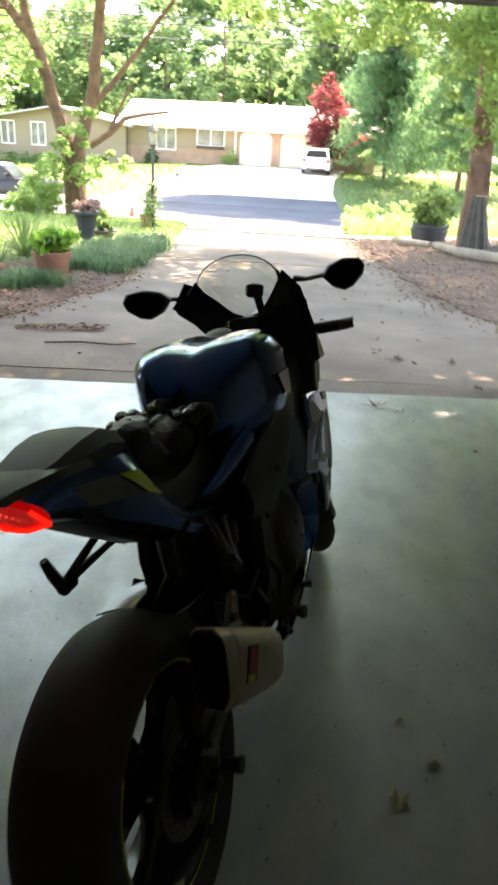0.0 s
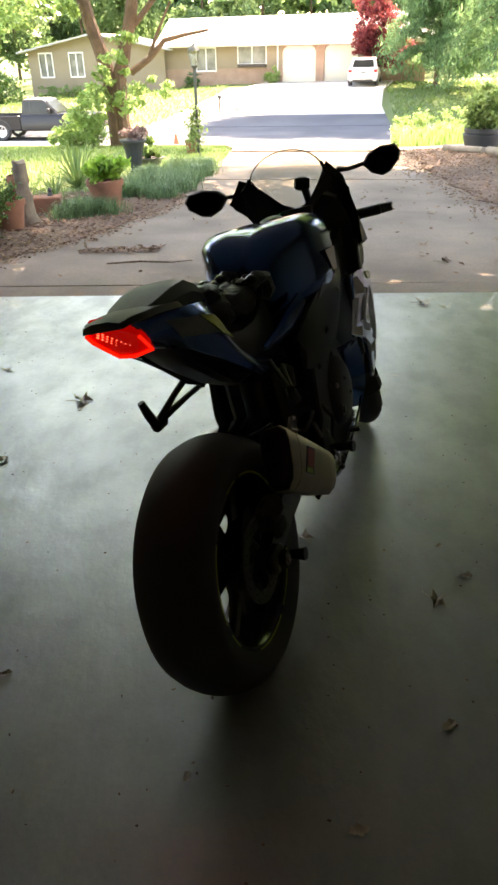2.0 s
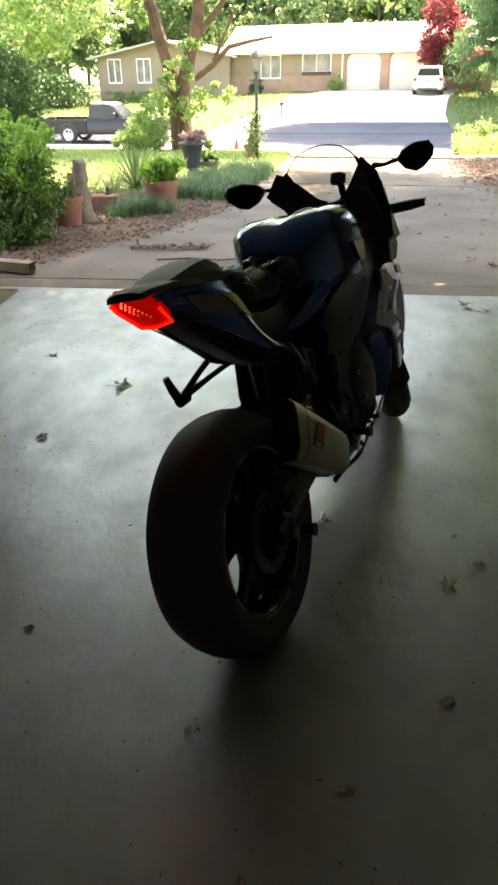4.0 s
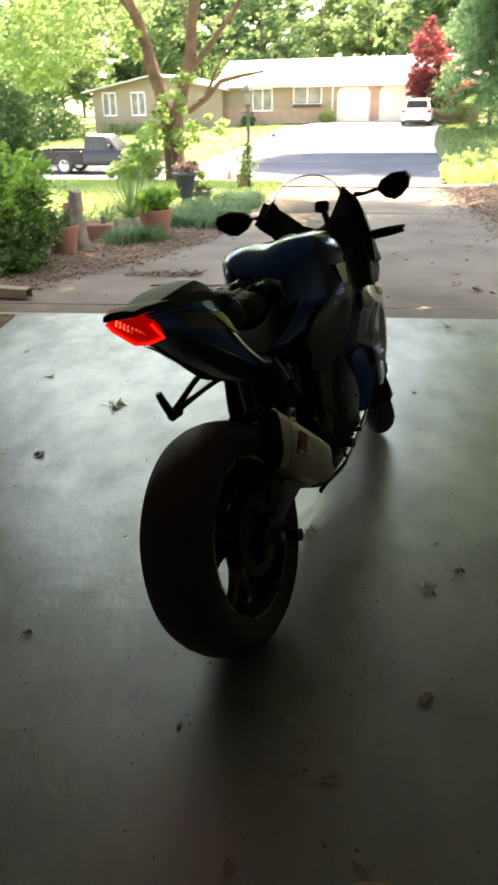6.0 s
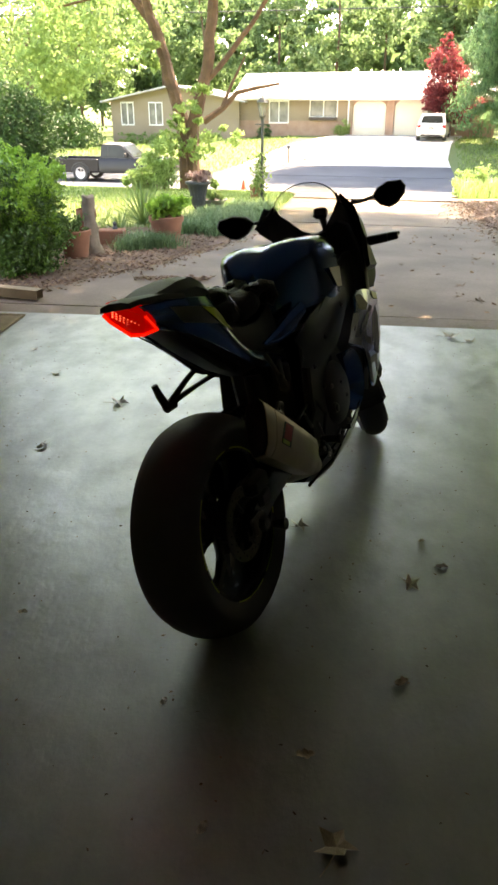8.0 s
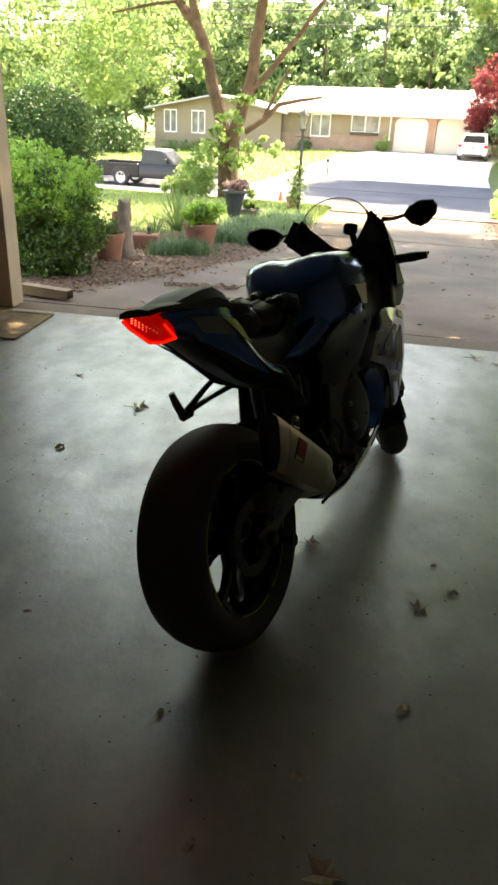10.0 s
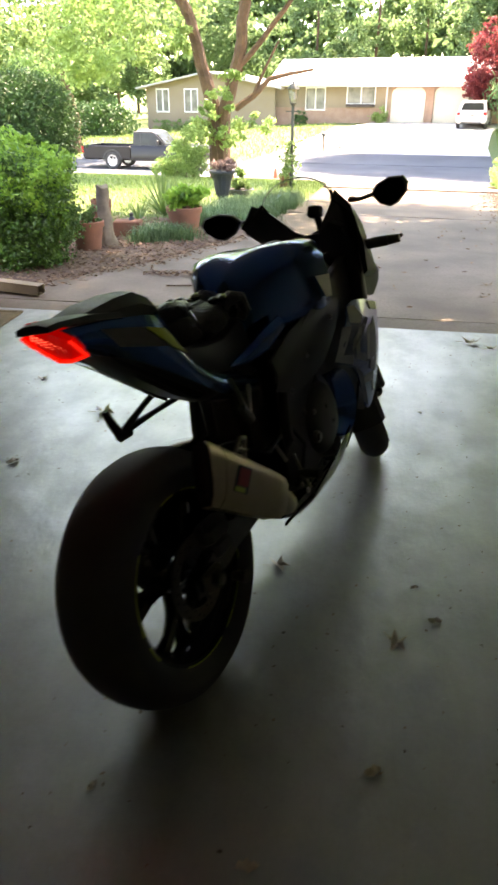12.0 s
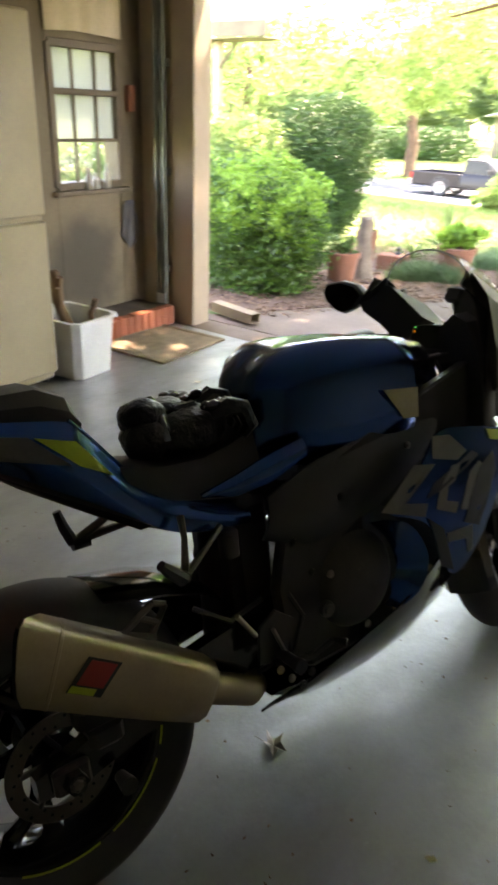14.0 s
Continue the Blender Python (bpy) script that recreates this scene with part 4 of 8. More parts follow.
up = Vector((1, 0, 0)).cross(ea.normalized())
def plate(t0, t1, v0, v1, skew, th):
    o = []
    for t, v in ((t0, v0), (t1, v0), (t1, v1), (t0, v1)):
        o.append(e0 + ea * (t + skew * v) + up * v + Vector((0.0492, 0, 0)))
    return Shape().loft([o, [p + Vector((th, 0, 0)) for p in o]])
part("maker_plate", plate(0.215, 0.375, -0.030, 0.030, 0.65, 0.0015), M_BLACK, mu, "black and red maker's plate", False)
part("maker_mark", plate(0.235, 0.358, -0.015, 0.026, 0.65, 0.0025), M_REDVIN, mu, "plain red mark", False)
part("maker_strip", plate(0.219, 0.335, -0.029, -0.018, 0.65, 0.0028), M_LIME, mu, "plain yellow strip", False)
hb = Shape()
for a, b in (((0.197, 0.119, 0.573), (0.190, 0.182, 0.602)), ((0.190, 0.182, 0.602), (0.188, 0.208, 0.590)), ((0.197, 0.168, 0.545), (0.188, 0.208, 0.590)), ((0.200, 0.112, 0.574), (0.200, 0.174, 0.543)), ((0.192, 0.150, 0.588), (0.194, 0.185, 0.566))):
    hb.tube([a, b], 0.0062, 6)
part("silencer_bracket", hb, M_BRACKET, bike, "open alloy silencer bracket")

# engine and frame
part("crankcase", Shape().box(-0.17, 0.165, 0.52, 0.84, 0.27, 0.47, 0.03), M_ALU, bike, "dark cast crankcase", False)
part("cylinder_block", Shape().box(-0.17, 0.16, 0.70, 0.98, 0.36, 0.66, 0.04), M_ALU, bike, "", False)
part("air_box", Shape().box(-0.13, 0.13, 0.56, 0.98, 0.60, 0.74, 0.03), M_BLACK, bike, "", False)
cc = Shape().lathe([(0, 0.030), (0.05, 0.029), (0.085, 0.024), (0.105, 0.012), (0.112, 0.0)], 40, Matrix.Translation((0.166, 0.695, 0.452)) @ ROTX)
part("clutch_cover", cc, M_ALU, bike, "round dark clutch cover")
part("oil_cap", Shape().lathe([(0, 0.018), (0.012, 0.018), (0.012, 0.012), (0.018, 0.012), (0.018, 0.0)], 16, Matrix.Translation((0.196, 0.574, 0.437)) @ ROTX), M_BRACKET, bike)
part("generator_cover", Shape().lathe([(0, 0.04), (0.06, 0.04), (0.08, 0.02), (0.085, 0.0)], 28, Matrix.Translation((-0.17, 0.75, 0.43)) @ Matrix.Rotation(radians(-90), 4, "Y")), M_ALU, bike)
part("radiator", Shape().box(-0.18, 0.18, 1.05, 1.09, 0.42, 0.72, 0.01), M_BLACK, bike, "", False)
for k in range(4):
    x = -0.12 + 0.08 * k
    part("header_pipe", Shape().tube([(x, 0.97, 0.52), (x, 1.03, 0.45), (x * 0.9, 1.0, 0.30), (x * 0.5, 0.85, 0.235), (x * 0.2, 0.60, 0.225)], 0.020, 10), M_TITAN, bike)
for sx in (-1, 1):
    sp = Shape().prism([(0.49, 0.33), (0.57, 0.33), (0.60, 0.44), (0.66, 0.56), (0.90, 0.66), (1.13, 0.74), (1.14, 0.87), (0.85, 0.80), (0.62, 0.73), (0.52, 0.66), (0.475, 0.50)], sx * 0.135, sx * 0.168, "yzx", 0.008)
    part("frame_spar", sp, M_ALU, bike, "dark alloy frame spar", False)
    # rider's rearset
    part("heel_plate", Shape().prism([(0.40, 0.37), (0.47, 0.355), (0.50, 0.44), (0.455, 0.475), (0.41, 0.45)], sx * 0.172, sx * 0.180, "yzx", 0.002), M_ALU, bike, "", False)
    fp = Shape().tube([(sx * 0.178, 0.455, 0.375), (sx * 0.20, 0.455, 0.375), (sx * 0.245, 0.455, 0.373)], [0.010, 0.013, 0.012], 10).tube([(sx * 0.238, 0.455, 0.373), (sx * 0.249, 0.454, 0.373)], 0.016, 10)
    part("foot_peg", fp, M_ALU, bike, "knurled alloy foot peg")
    part("pedal", Shape().tube([(sx * 0.19, 0.43, 0.37), (sx * 0.20, 0.52, 0.345), (sx * 0.20, 0.585, 0.36), (sx * 0.235, 0.595, 0.36)], [0.009, 0.007, 0.007, 0.009], 8), M_BLACK, bike)
    # passenger footrest: open V bracket with folding peg
    v = Shape()
    if sx > 0:
        v.tube([(0.125, 0.300, 0.715), (0.150, 0.288, 0.680), (0.180, 0.263, 0.628)], [0.0075, 0.006, 0.008], 8)
        v.tube([(0.125, 0.385, 0.668), (0.150, 0.335, 0.648), (0.180, 0.266, 0.624)], [0.0075, 0.0055, 0.008], 8)
        v.tube([(0.172, 0.260, 0.624), (0.194, 0.256, 0.624)], 0.011, 10)
    else:
        v.tube([(-0.11, 0.35, 0.715), (-0.155, 0.285, 0.668), (-0.19, 0.215, 0.620)], [0.010, 0.009, 0.011], 8)
        v.tube([(-0.11, 0.43, 0.650), (-0.15, 0.33, 0.635), (-0.19, 0.215, 0.618)], [0.010, 0.008, 0.011], 8)
        v.tube([(-0.19, 0.235, 0.612), (-0.192, 0.195, 0.612)], 0.017, 8)
    pb = part("passenger_bracket", v, M_BRACKET if sx > 0 else M_ALU, bike, "open alloy passenger footrest bracket")
    part("passenger_peg", Shape().tube([(sx * 0.190, 0.252, 0.622), (sx * 0.196, 0.228, 0.645), (sx * 0.200, 0.206, 0.668)] if sx > 0 else [(sx * 0.192, 0.200, 0.615), (sx * 0.197, 0.186, 0.655), (sx * 0.201, 0.178, 0.692)], [0.014, 0.013, 0.010], 8), M_BLACK, pb, "folded rubber peg")
part("side_stand", Shape().tube([(-0.13, 0.55, 0.30), (-0.20, 0.52, 0.20), (-0.315, 0.47, 0.086)], [0.016, 0.013, 0.012], 10).box(-0.355, -0.285, 0.44, 0.505, 0.074, 0.086, 0.004), M_BLACK, bike, "black side stand")

part("battery_box", Shape().box(-0.09, 0.09, 0.43, 0.54, 0.40, 0.69, 0.02), M_BLACK, bike, "", False)

# tank, seat and tail
TK = [(0.530, 0.835, 0.050, 0.70), (0.542, 0.888, 0.072, 0.70), (0.560, 0.930, 0.092, 0.70), (0.60, 0.966, 0.120, 0.70), (0.66, 0.986, 0.152, 0.69), (0.74, 0.988, 0.174, 0.68), (0.87, 0.976, 0.182, 0.68), (0.922, 0.968, 0.184, 0.69), (0.945, 0.962, 0.160, 0.69), (1.04, 0.938, 0.125, 0.70), (1.09, 0.908, 0.100, 0.72), (1.125, 0.87, 0.08, 0.75)]


def tank_ring(y, top, hw, base):
    h = top - base
    half = [(0.0, top - 0.004), (hw * 0.22, top - 0.003), (hw * 0.34, top + 0.001), (hw * 0.66, top - 0.001), (hw * 0.82, top - 0.009), (hw * 0.925, top - 0.030), (hw * 0.975, top - h * 0.26), (hw, top - h * 0.55), (hw * 0.92, top - h * 0.80), (hw * 0.74, base)]
    return [(x, y, z) for x, z in half] + [(-x, y, z) for x, z in half[:0:-1]]


part("fuel_tank", Shape().loft([tank_ring(*q) for q in TK]), M_BLUE, bike, "metallic blue fuel tank")
part("tank_cap", Shape().lathe([(0, 0.012), (0.035, 0.010), (0.042, 0.004), (0.043, -0.01)], 24, Matrix.Translation((0, 0.93, 0.958)) @ pose(0, 0, 0, 12)), M_ALU, bike)
for sx in (-1, 1):
    lat = lambda y, z, u, v, s=sx: s * (0.118 + 0.045 * math.sin(math.pi * min(1, 0.25 + u * 0.62)) + 0.014 * math.sin(math.pi * v) + 0.012 * v)
    part("tank_side_cover", Shape().panel([(0.49, 0.70), (0.60, 0.745), (0.80, 0.770), (0.98, 0.80), (1.09, 0.83)], [(0.46, 0.62), (0.58, 0.575), (0.78, 0.60), (0.95, 0.67), (1.08, 0.74)], lat, 18, 8), M_BLACK, bike, "satin black frame cover")
    part("tank_decal", Shape().panel([(0.81, 0.862), (0.923, 0.848)], [(0.872, 0.785), (0.923, 0.778)], lambda y, z, u, v, s=sx: s * (0.1885 - 0.002 * u - 0.003 * v), 6, 6, 0.0015), M_CREAM, bike, "pale cream decal")
    part("tank_wing", Shape().panel([(0.37, 0.732), (0.44, 0.752), (0.52, 0.780), (0.60, 0.800)], [(0.37, 0.724), (0.44, 0.712), (0.52, 0.725), (0.60, 0.765)], lambda y, z, u, v, s=sx: s * (0.096 + 0.050 * u + 0.012 * v * u + 0.006 * math.sin(math.pi * v)), 14, 6), M_BLUE, bike, "blue lower tip of the tank")
seat = Shape().loft([[(x * hw, y, z0 + (z1 - z0) * t) for x, t in ((-0.9, 0), (-1.0, 0.5), (-0.85, 0.9), (-0.4, 1.0), (0.4, 1.0), (0.85, 0.9), (1.0, 0.5), (0.9, 0))] for y, hw, z0, z1 in ((0.155, 0.066, 0.78, 0.865), (0.20, 0.082, 0.77, 0.835), (0.30, 0.092, 0.735, 0.812), (0.40, 0.086, 0.71, 0.806), (0.47, 0.076, 0.69, 0.818), (0.54, 0.070, 0.68, 0.84))])
part("seat", seat, M_SEAT, bike, "black textured rider's seat")
pill = Shape().loft([[(x * hw, y, z0 + (z1 - z0) * t) for x, t in ((-0.9, 0), (-1.0, 0.45), (-0.82, 0.9), (-0.35, 1.0), (0.35, 1.0), (0.82, 0.9), (1.0, 0.45), (0.9, 0))] for y, hw, z0, z1 in ((-0.085, 0.050, 0.970, 0.986), (-0.04, 0.066, 0.962, 0.994), (0.03, 0.076, 0.952, 1.003), (0.09, 0.080, 0.942, 1.003), (0.14, 0.080, 0.925, 0.978), (0.160, 0.074, 0.912, 0.935))])
part("passenger_seat", pill, M_SEAT, bike, "black passenger seat pad")
tail = Shape().loft([[(x * hw, y, z0 + (z1 - z0) * t) for x, t in ((-0.35, 0), (-0.8, 0.25), (-1.0, 0.7), (-0.9, 1.0), (0.9, 1.0), (1.0, 0.7), (0.8, 0.25), (0.35, 0))] for y, hw, z0, z1 in ((-0.115, 0.046, 0.945, 0.972), (-0.08, 0.056, 0.915, 0.970), (-0.02, 0.070, 0.876, 0.960), (0.04, 0.074, 0.826, 0.948), (0.12, 0.076, 0.770, 0.928), (0.20, 0.066, 0.715, 0.835), (0.32, 0.060, 0.655, 0.742), (0.48, 0.056, 0.640, 0.690))])
part("tail_body", tail, M_BLACK, bike, "black under-tail body")
top = Shape().loft([[(x * hw, y, z + t) for x, t in ((-1, -0.012), (-0.9, 0.0), (-0.4, 0.006), (0.4, 0.006), (0.9, 0.0), (1, -0.012))] for y, hw, z in ((-0.168, 0.046, 0.990), (-0.14, 0.058, 0.992), (-0.06, 0.078, 0.984), (0.02, 0.084, 0.968))])
part("tail_cover", top, M_BLACK, bike, "black tail top cover")
TT = [(-0.140, 0.975), (-0.04, 0.966), (0.05, 0.950), (0.135, 0.934), (0.165, 0.900), (0.238, 0.806), (0.318, 0.755), (0.405, 0.714), (0.49, 0.681)]
TB = [(-0.075, 0.905), (-0.02, 0.882), (0.03, 0.858), (0.068, 0.832), (0.143, 0.783), (0.214, 0.734), (0.29, 0.678), (0.38, 0.655), (0.47, 0.645)]


def tail_lat(s, off=0.0):
    return lambda y, z, u, v: s * ((np.interp(y, [-0.14, 0.0, 0.12, 0.24, 0.5], [0.052, 0.078, 0.080, 0.060, 0.052])) * (1 - v) + v * np.interp(y, [-0.08, 0.07, 0.25, 0.48], [0.038, 0.082, 0.105, 0.110]) + 0.016 * math.sin(math.pi * v) + off)


def patch(poly, lat, side, th=0.0010):
    """A thin vinyl patch: an outline in the side plane laid on the surface x = lat(y, z)."""
    o = []
    for (y0, z0), (y1, z1) in zip(poly, poly[1:] + poly[:1]):
        o += [(y0 + (y1 - y0) * k / 3, z0 + (z1 - z0) * k / 3) for k in range(3)]
    return Shape().loft([[(lat(y, z) - side * th, y, z) for y, z in o], [(lat(y, z), y, z) for y, z in o]])


def tail_x(y, z, side, off=0.004):
    """Distance from the middle of the tail panel's skin at a place in the side plane."""
    best = (9.0, 0.0)
    k = np.linspace(0, 1, len(TT))
    for i in range(41):
        u = i / 40
        a = np.array([np.interp(u, k, [q[j] for q in TT]) for j in (0, 1)])
        b = np.array([np.interp(u, k, [q[j] for q in TB]) for j in (0, 1)])
        for j in range(11):
            v = j / 10
            q = a * (1 - v) + b * v
            d = (q[0] - y) ** 2 + (q[1] - z) ** 2
            if d < best[0]:
                best = (d, tail_lat(1, off)(q[0], q[1], u, v))
    return side * best[1]


for sx in (-1, 1):
    part("tail_panel", Shape().panel(TT, TB, tail_lat(sx), 18, 6), M_BLUE, bike, "metallic blue tail panel with decals")
    part("tail_edge", Shape().tube([(tail_lat(sx)(y, z, 0, 0) * 1.0, y, z + 0.001) for y, z in TT[3:]], 0.0035, 6), M_BLUE, bike)
    part("tail_stripe", patch([(0.064, 0.921), (0.136, 0.898), (0.192, 0.822), (0.134, 0.854)], lambda y, z, s=sx: tail_x(y, z, s), sx), M_LIME, bike, "yellow-green tail decal", False)
    part("tail_flash", patch([(-0.055, 0.950), (0.054, 0.924), (0.118, 0.860), (-0.015, 0.900)], lambda y, z, s=sx: tail_x(y, z, s), sx), M_SILVER, bike, "pale silver tail decal", False)
    part("undertail_trim", Shape().panel([(-0.03, 0.885), (0.10, 0.80), (0.27, 0.69)], [(0.0, 0.862), (0.12, 0.775), (0.25, 0.685)], lambda y, z, u, v, s=sx: s * (0.062 - 0.012 * v), 8, 3), M_CARBON, bike)
# tail lamp: a wedge that wraps round the tip of the tail
def lamp(grow, push):
    A = [(-0.050, -0.156, 0.984), (-0.018, -0.160, 0.986), (0.014, -0.157, 0.981), (0.047, -0.122, 0.948), (0.040, -0.078, 0.906), (0.0, -0.082, 0.898), (-0.040, -0.078, 0.900), (-0.056, -0.125, 0.950)]
    c = np.mean(A, axis=0)
    a = [c + (np.array(p) - c) * grow + np.array((0, -push, 0)) for p in A]
    b = [p + np.array((0, 0.03, 0.012)) for p in a]
    return Shape().loft([b, a])


tl = part("tail_lamp", lamp(1.0, 0.0), M_TAIL, bike, "glowing red tail lamp", False)
LR = [(0.047, -0.123, 0.947), (0.041, -0.080, 0.905), (0.0, -0.084, 0.897), (-0.041, -0.080, 0.899), (-0.057, -0.127, 0.949), (-0.052, -0.150, 0.970)]
part("lamp_rim", Shape().tube(LR, 0.0042, 6), M_TAILRIM, tl, "bright light-guide rim")
for k in range(8):
    for j in range(3):
        t = k / 8
        part("lamp_diode", Shape().lathe([(0, 0.004), (0.0025, 0.003), (0.0035, 0.0)], 8, Matrix.Translation((-0.036 + 0.0046 * k + 0.0065 * j, -0.136 + 0.050 * t - 0.006 * j, 0.962 - 0.0525 * t + 0.0063 * j)) @ Matrix.Rotation(radians(50), 4, "X")), M_TAILH, tl)

# fairing
LETTERS = (
    [(0.722, 0.615), (0.841, 0.689), (0.912, 0.674), (0.798, 0.612), (0.875, 0.590), (0.862, 0.562)],
    [(0.903, 0.568), (0.919, 0.614), (0.968, 0.655), (1.000, 0.655), (0.975, 0.618), (0.950, 0.610), (0.940, 0.578), (0.984, 0.562), (0.971, 0.538)],
    [(0.914, 0.738), (0.973, 0.728), (1.029, 0.678), (0.989, 0.664), (0.905, 0.688)],
    [(0.991, 0.541), (1.034, 0.624), (1.075, 0.641), (1.095, 0.620), (1.055, 0.595), (1.018, 0.532)],
    [(0.941, 0.495), (1.040, 0.487), (1.050, 0.418), (1.030, 0.412), (1.016, 0.457), (0.947, 0.470)])


def curve(p, n=24):
    """A smooth line through points in the side plane."""
    q = [p[0]] + list(p) + [p[-1]]
    out = []
    for i in range(n + 1):
        t = i / n * (len(p) - 1)
        k = min(int(t), len(p) - 2)
        u = t - k
        a, b, c, d = (np.array(q[k + j]) for j in range(4))
        out.append(tuple(0.5 * (2 * b + (c - a) * u + (2 * a - 5 * b + 4 * c - d) * u * u + (3 * b - a - 3 * c + d) * u ** 3)))
    return out


for sx in (-1, 1):
    def cowl_x(y, z, u, v, s=sx, off=0.0):
        return s * (0.236 - 0.20 * max(0, y - 1.0) ** 1.5 - 0.22 * max(0, 0.52 - z) ** 1.2 - 0.10 * max(0, z - 0.64) + off)
    ST = curve([(0.740, 0.610), (0.865, 0.680), (0.940, 0.742), (1.05, 0.730), (1.15, 0.705), (1.24, 0.680)])
    SB = curve([(0.760, 0.595), (0.865, 0.545), (0.930, 0.450), (0.985, 0.370), (1.080, 0.425), (1.20, 0.600)])
    sc = part("side_cowl", Shape().panel(ST, SB, cowl_x, 24, 12), M_BLUE, bike, "blue side cowl with pale letter-like decals")
    lift = lambda y, z, u, v, s=sx: cowl_x(y, z, u, v, s, 0.004)
    for poly in LETTERS:
        part("cowl_decal", patch(poly, lambda y, z, s=sx: cowl_x(y, z, 0, 0, s, 0.0016), sx), M_SILVER, sc, "pale silver letter-like shape", False)
    part("cowl_slash", patch([(1.050, 0.672), (1.075, 0.656), (0.912, 0.606), (0.872, 0.603), (0.900, 0.632)], lambda y, z, s=sx: cowl_x(y, z, 0, 0, s, 0.0020), sx), M_BLACK, sc, "black slash", False)
    part("cowl_flash", Shape().panel([(1.12, 0.708), (1.22, 0.682)], [(1.13, 0.680), (1.205, 0.658)], lift, 5, 3, 0.0015), M_LIME, sc, "yellow-green flash")
    part("cowl_vent", patch([(1.140, 0.650), (1.150, 0.600), (1.068, 0.475), (1.002, 0.505), (1.032, 0.560), (1.075, 0.625)], lambda y, z, s=sx: cowl_x(y, z, 0, 0, s, 0.0020), sx), M_BLACK, sc, "black vent strip", False)
    part("cowl_shadow_panel", Shape().panel([(0.872, 0.555), (0.922, 0.515)], [(0.925, 0.415), (0.975, 0.385)], lift, 4, 8, 0.002), M_BLACK, sc, "black lower insert")
    part("inner_cowl", Shape().panel([(0.82, 0.72), (0.98, 0.76), (1.20, 0.76)], [(0.80, 0.57), (0.93, 0.40), (1.105, 0.32)], lambda y, z, u, v, s=sx: s * (0.15 + 0.02 * math.sin(math.pi * v)), 8, 6), M_BLACK, bike)
    part("cowl_arch", Shape().panel(curve([(0.738, 0.592), (0.815, 0.560), (0.872, 0.498), (0.897, 0.430), (0.870, 0.370), (0.80, 0.345)]), curve([(0.745, 0.572), (0.802, 0.515), (0.832, 0.460), (0.838, 0.425), (0.815, 0.385), (0.775, 0.352)]), lambda y, z, u, v, s=sx: s * (0.232 + 0.004 * math.sin(math.pi * v) - 0.050 * v - 0.035 * u), 30, 6, 0.006), M_BLUE, bike, "blue cowl edge round the engine")
    def belly_lat(y, z, u, v, s=sx):
        k = min(1, u / 0.22)
        return s * (0.115 * (1 - k) + k * (0.170 + 0.03 * math.sin(math.pi * u) - 0.105 * v ** 1.6))
    part("belly_pan", Shape().panel([(0.438, 0.217), (0.505, 0.278), (0.66, 0.32), (0.82, 0.355), (0.95, 0.40), (1.06, 0.45)], [(0.436, 0.213), (0.50, 0.196), (0.60, 0.174), (0.78, 0.170), (0.94, 0.180), (1.09, 0.215)], belly_lat, 14, 6), M_GLOSS, bike, "gloss black belly pan")

    def upper_lat(y, z, u, v, s=sx):
        a, b = 0.152 * (1 - 0.50 * u), 0.218 - 0.09 * u ** 2
        return s * (a * (1 - v) ** 1.2 + b * (1 - (1 - v) ** 1.2))
    UT = [(1.145, 1.055), (1.195, 1.086), (1.25, 1.012), (1.36, 0.940), (1.48, 0.878), (1.60, 0.82)]
    UB = [(1.165, 1.018), (1.275, 0.967), (1.325, 0.91), (1.40, 0.85), (1.50, 0.78), (1.57, 0.74)] if sx < 0 else [(1.155, 0.985), (1.140, 0.86), (1.150, 0.735), (1.290, 0.690), (1.45, 0.715), (1.57, 0.74)]
    part("upper_cowl", Shape().panel(UT, UB, upper_lat, 16, 8), M_CARBON, bike, "black upper cowl")
    if sx > 0:
        part("inner_fairing", Shape().loft([[(0.085, y, z0 - 0.02), (0.150, y, z0 - 0.01), (0.205 - k, y + 0.006, z0), (0.209 - k, y + 0.004, 0.80), (0.203 - k, y, 0.885), (0.172 - k, y, 0.965), (0.13, y, 0.985), (0.085, y, 0.95)] for y, z0, k in ((1.135, 0.715, 0.004), (1.142, 0.705, 0.0), (1.18, 0.70, 0.002), (1.19, 0.71, 0.008))]), M_BLACK, bike, "satin black inner fairing")
    # mirror
    ms = Shape().tube([(sx * 0.160, 1.30, 1.035), (sx * 0.20, 1.285, 1.030), (sx * 0.272, 1.245, 1.040)], [0.016, 0.010, 0.011], 8, flat=0.7)
    mi = part("mirror", ms, M_BLACK, bike, "black wing mirror on short stalk")
    out = [(0.262, 1.040), (0.285, 1.068), (0.330, 1.083), (0.378, 1.078), (0.392, 1.055), (0.385, 1.028), (0.352, 0.998), (0.325, 0.990), (0.290, 1.005)]
    if sx < 0:
        out = [(0.325 + (a - 0.325) * 1.28 - 0.006, 1.038 + (b - 1.038) * 1.05) for a, b in out]
    oc = np.mean(out, axis=0)
    rings = []
    for k, (g, y) in enumerate(((0.90, 1.200), (1.0, 1.206), (1.0, 1.222), (0.85, 1.245), (0.45, 1.262))):
        rings.append([(sx * (oc[0] + (p[0] - oc[0]) * g), y + 0.04 * (0.39 - p[0]), oc[1] + (p[1] - oc[1]) * g) for p in out])
    part("mirror_shell", Shape().loft(rings), M_BLACK, mi)
    part("mirror_glass", Shape().loft([[(sx * (oc[0] + (p[0] - oc[0]) * 0.86), yy + 0.04 * (0.39 - p[0]), oc[1] + (p[1] - oc[1]) * 0.86) for p in out] for yy in (1.198, 1.1995)]), M_MIRROR, mi, "mirror glass", False)
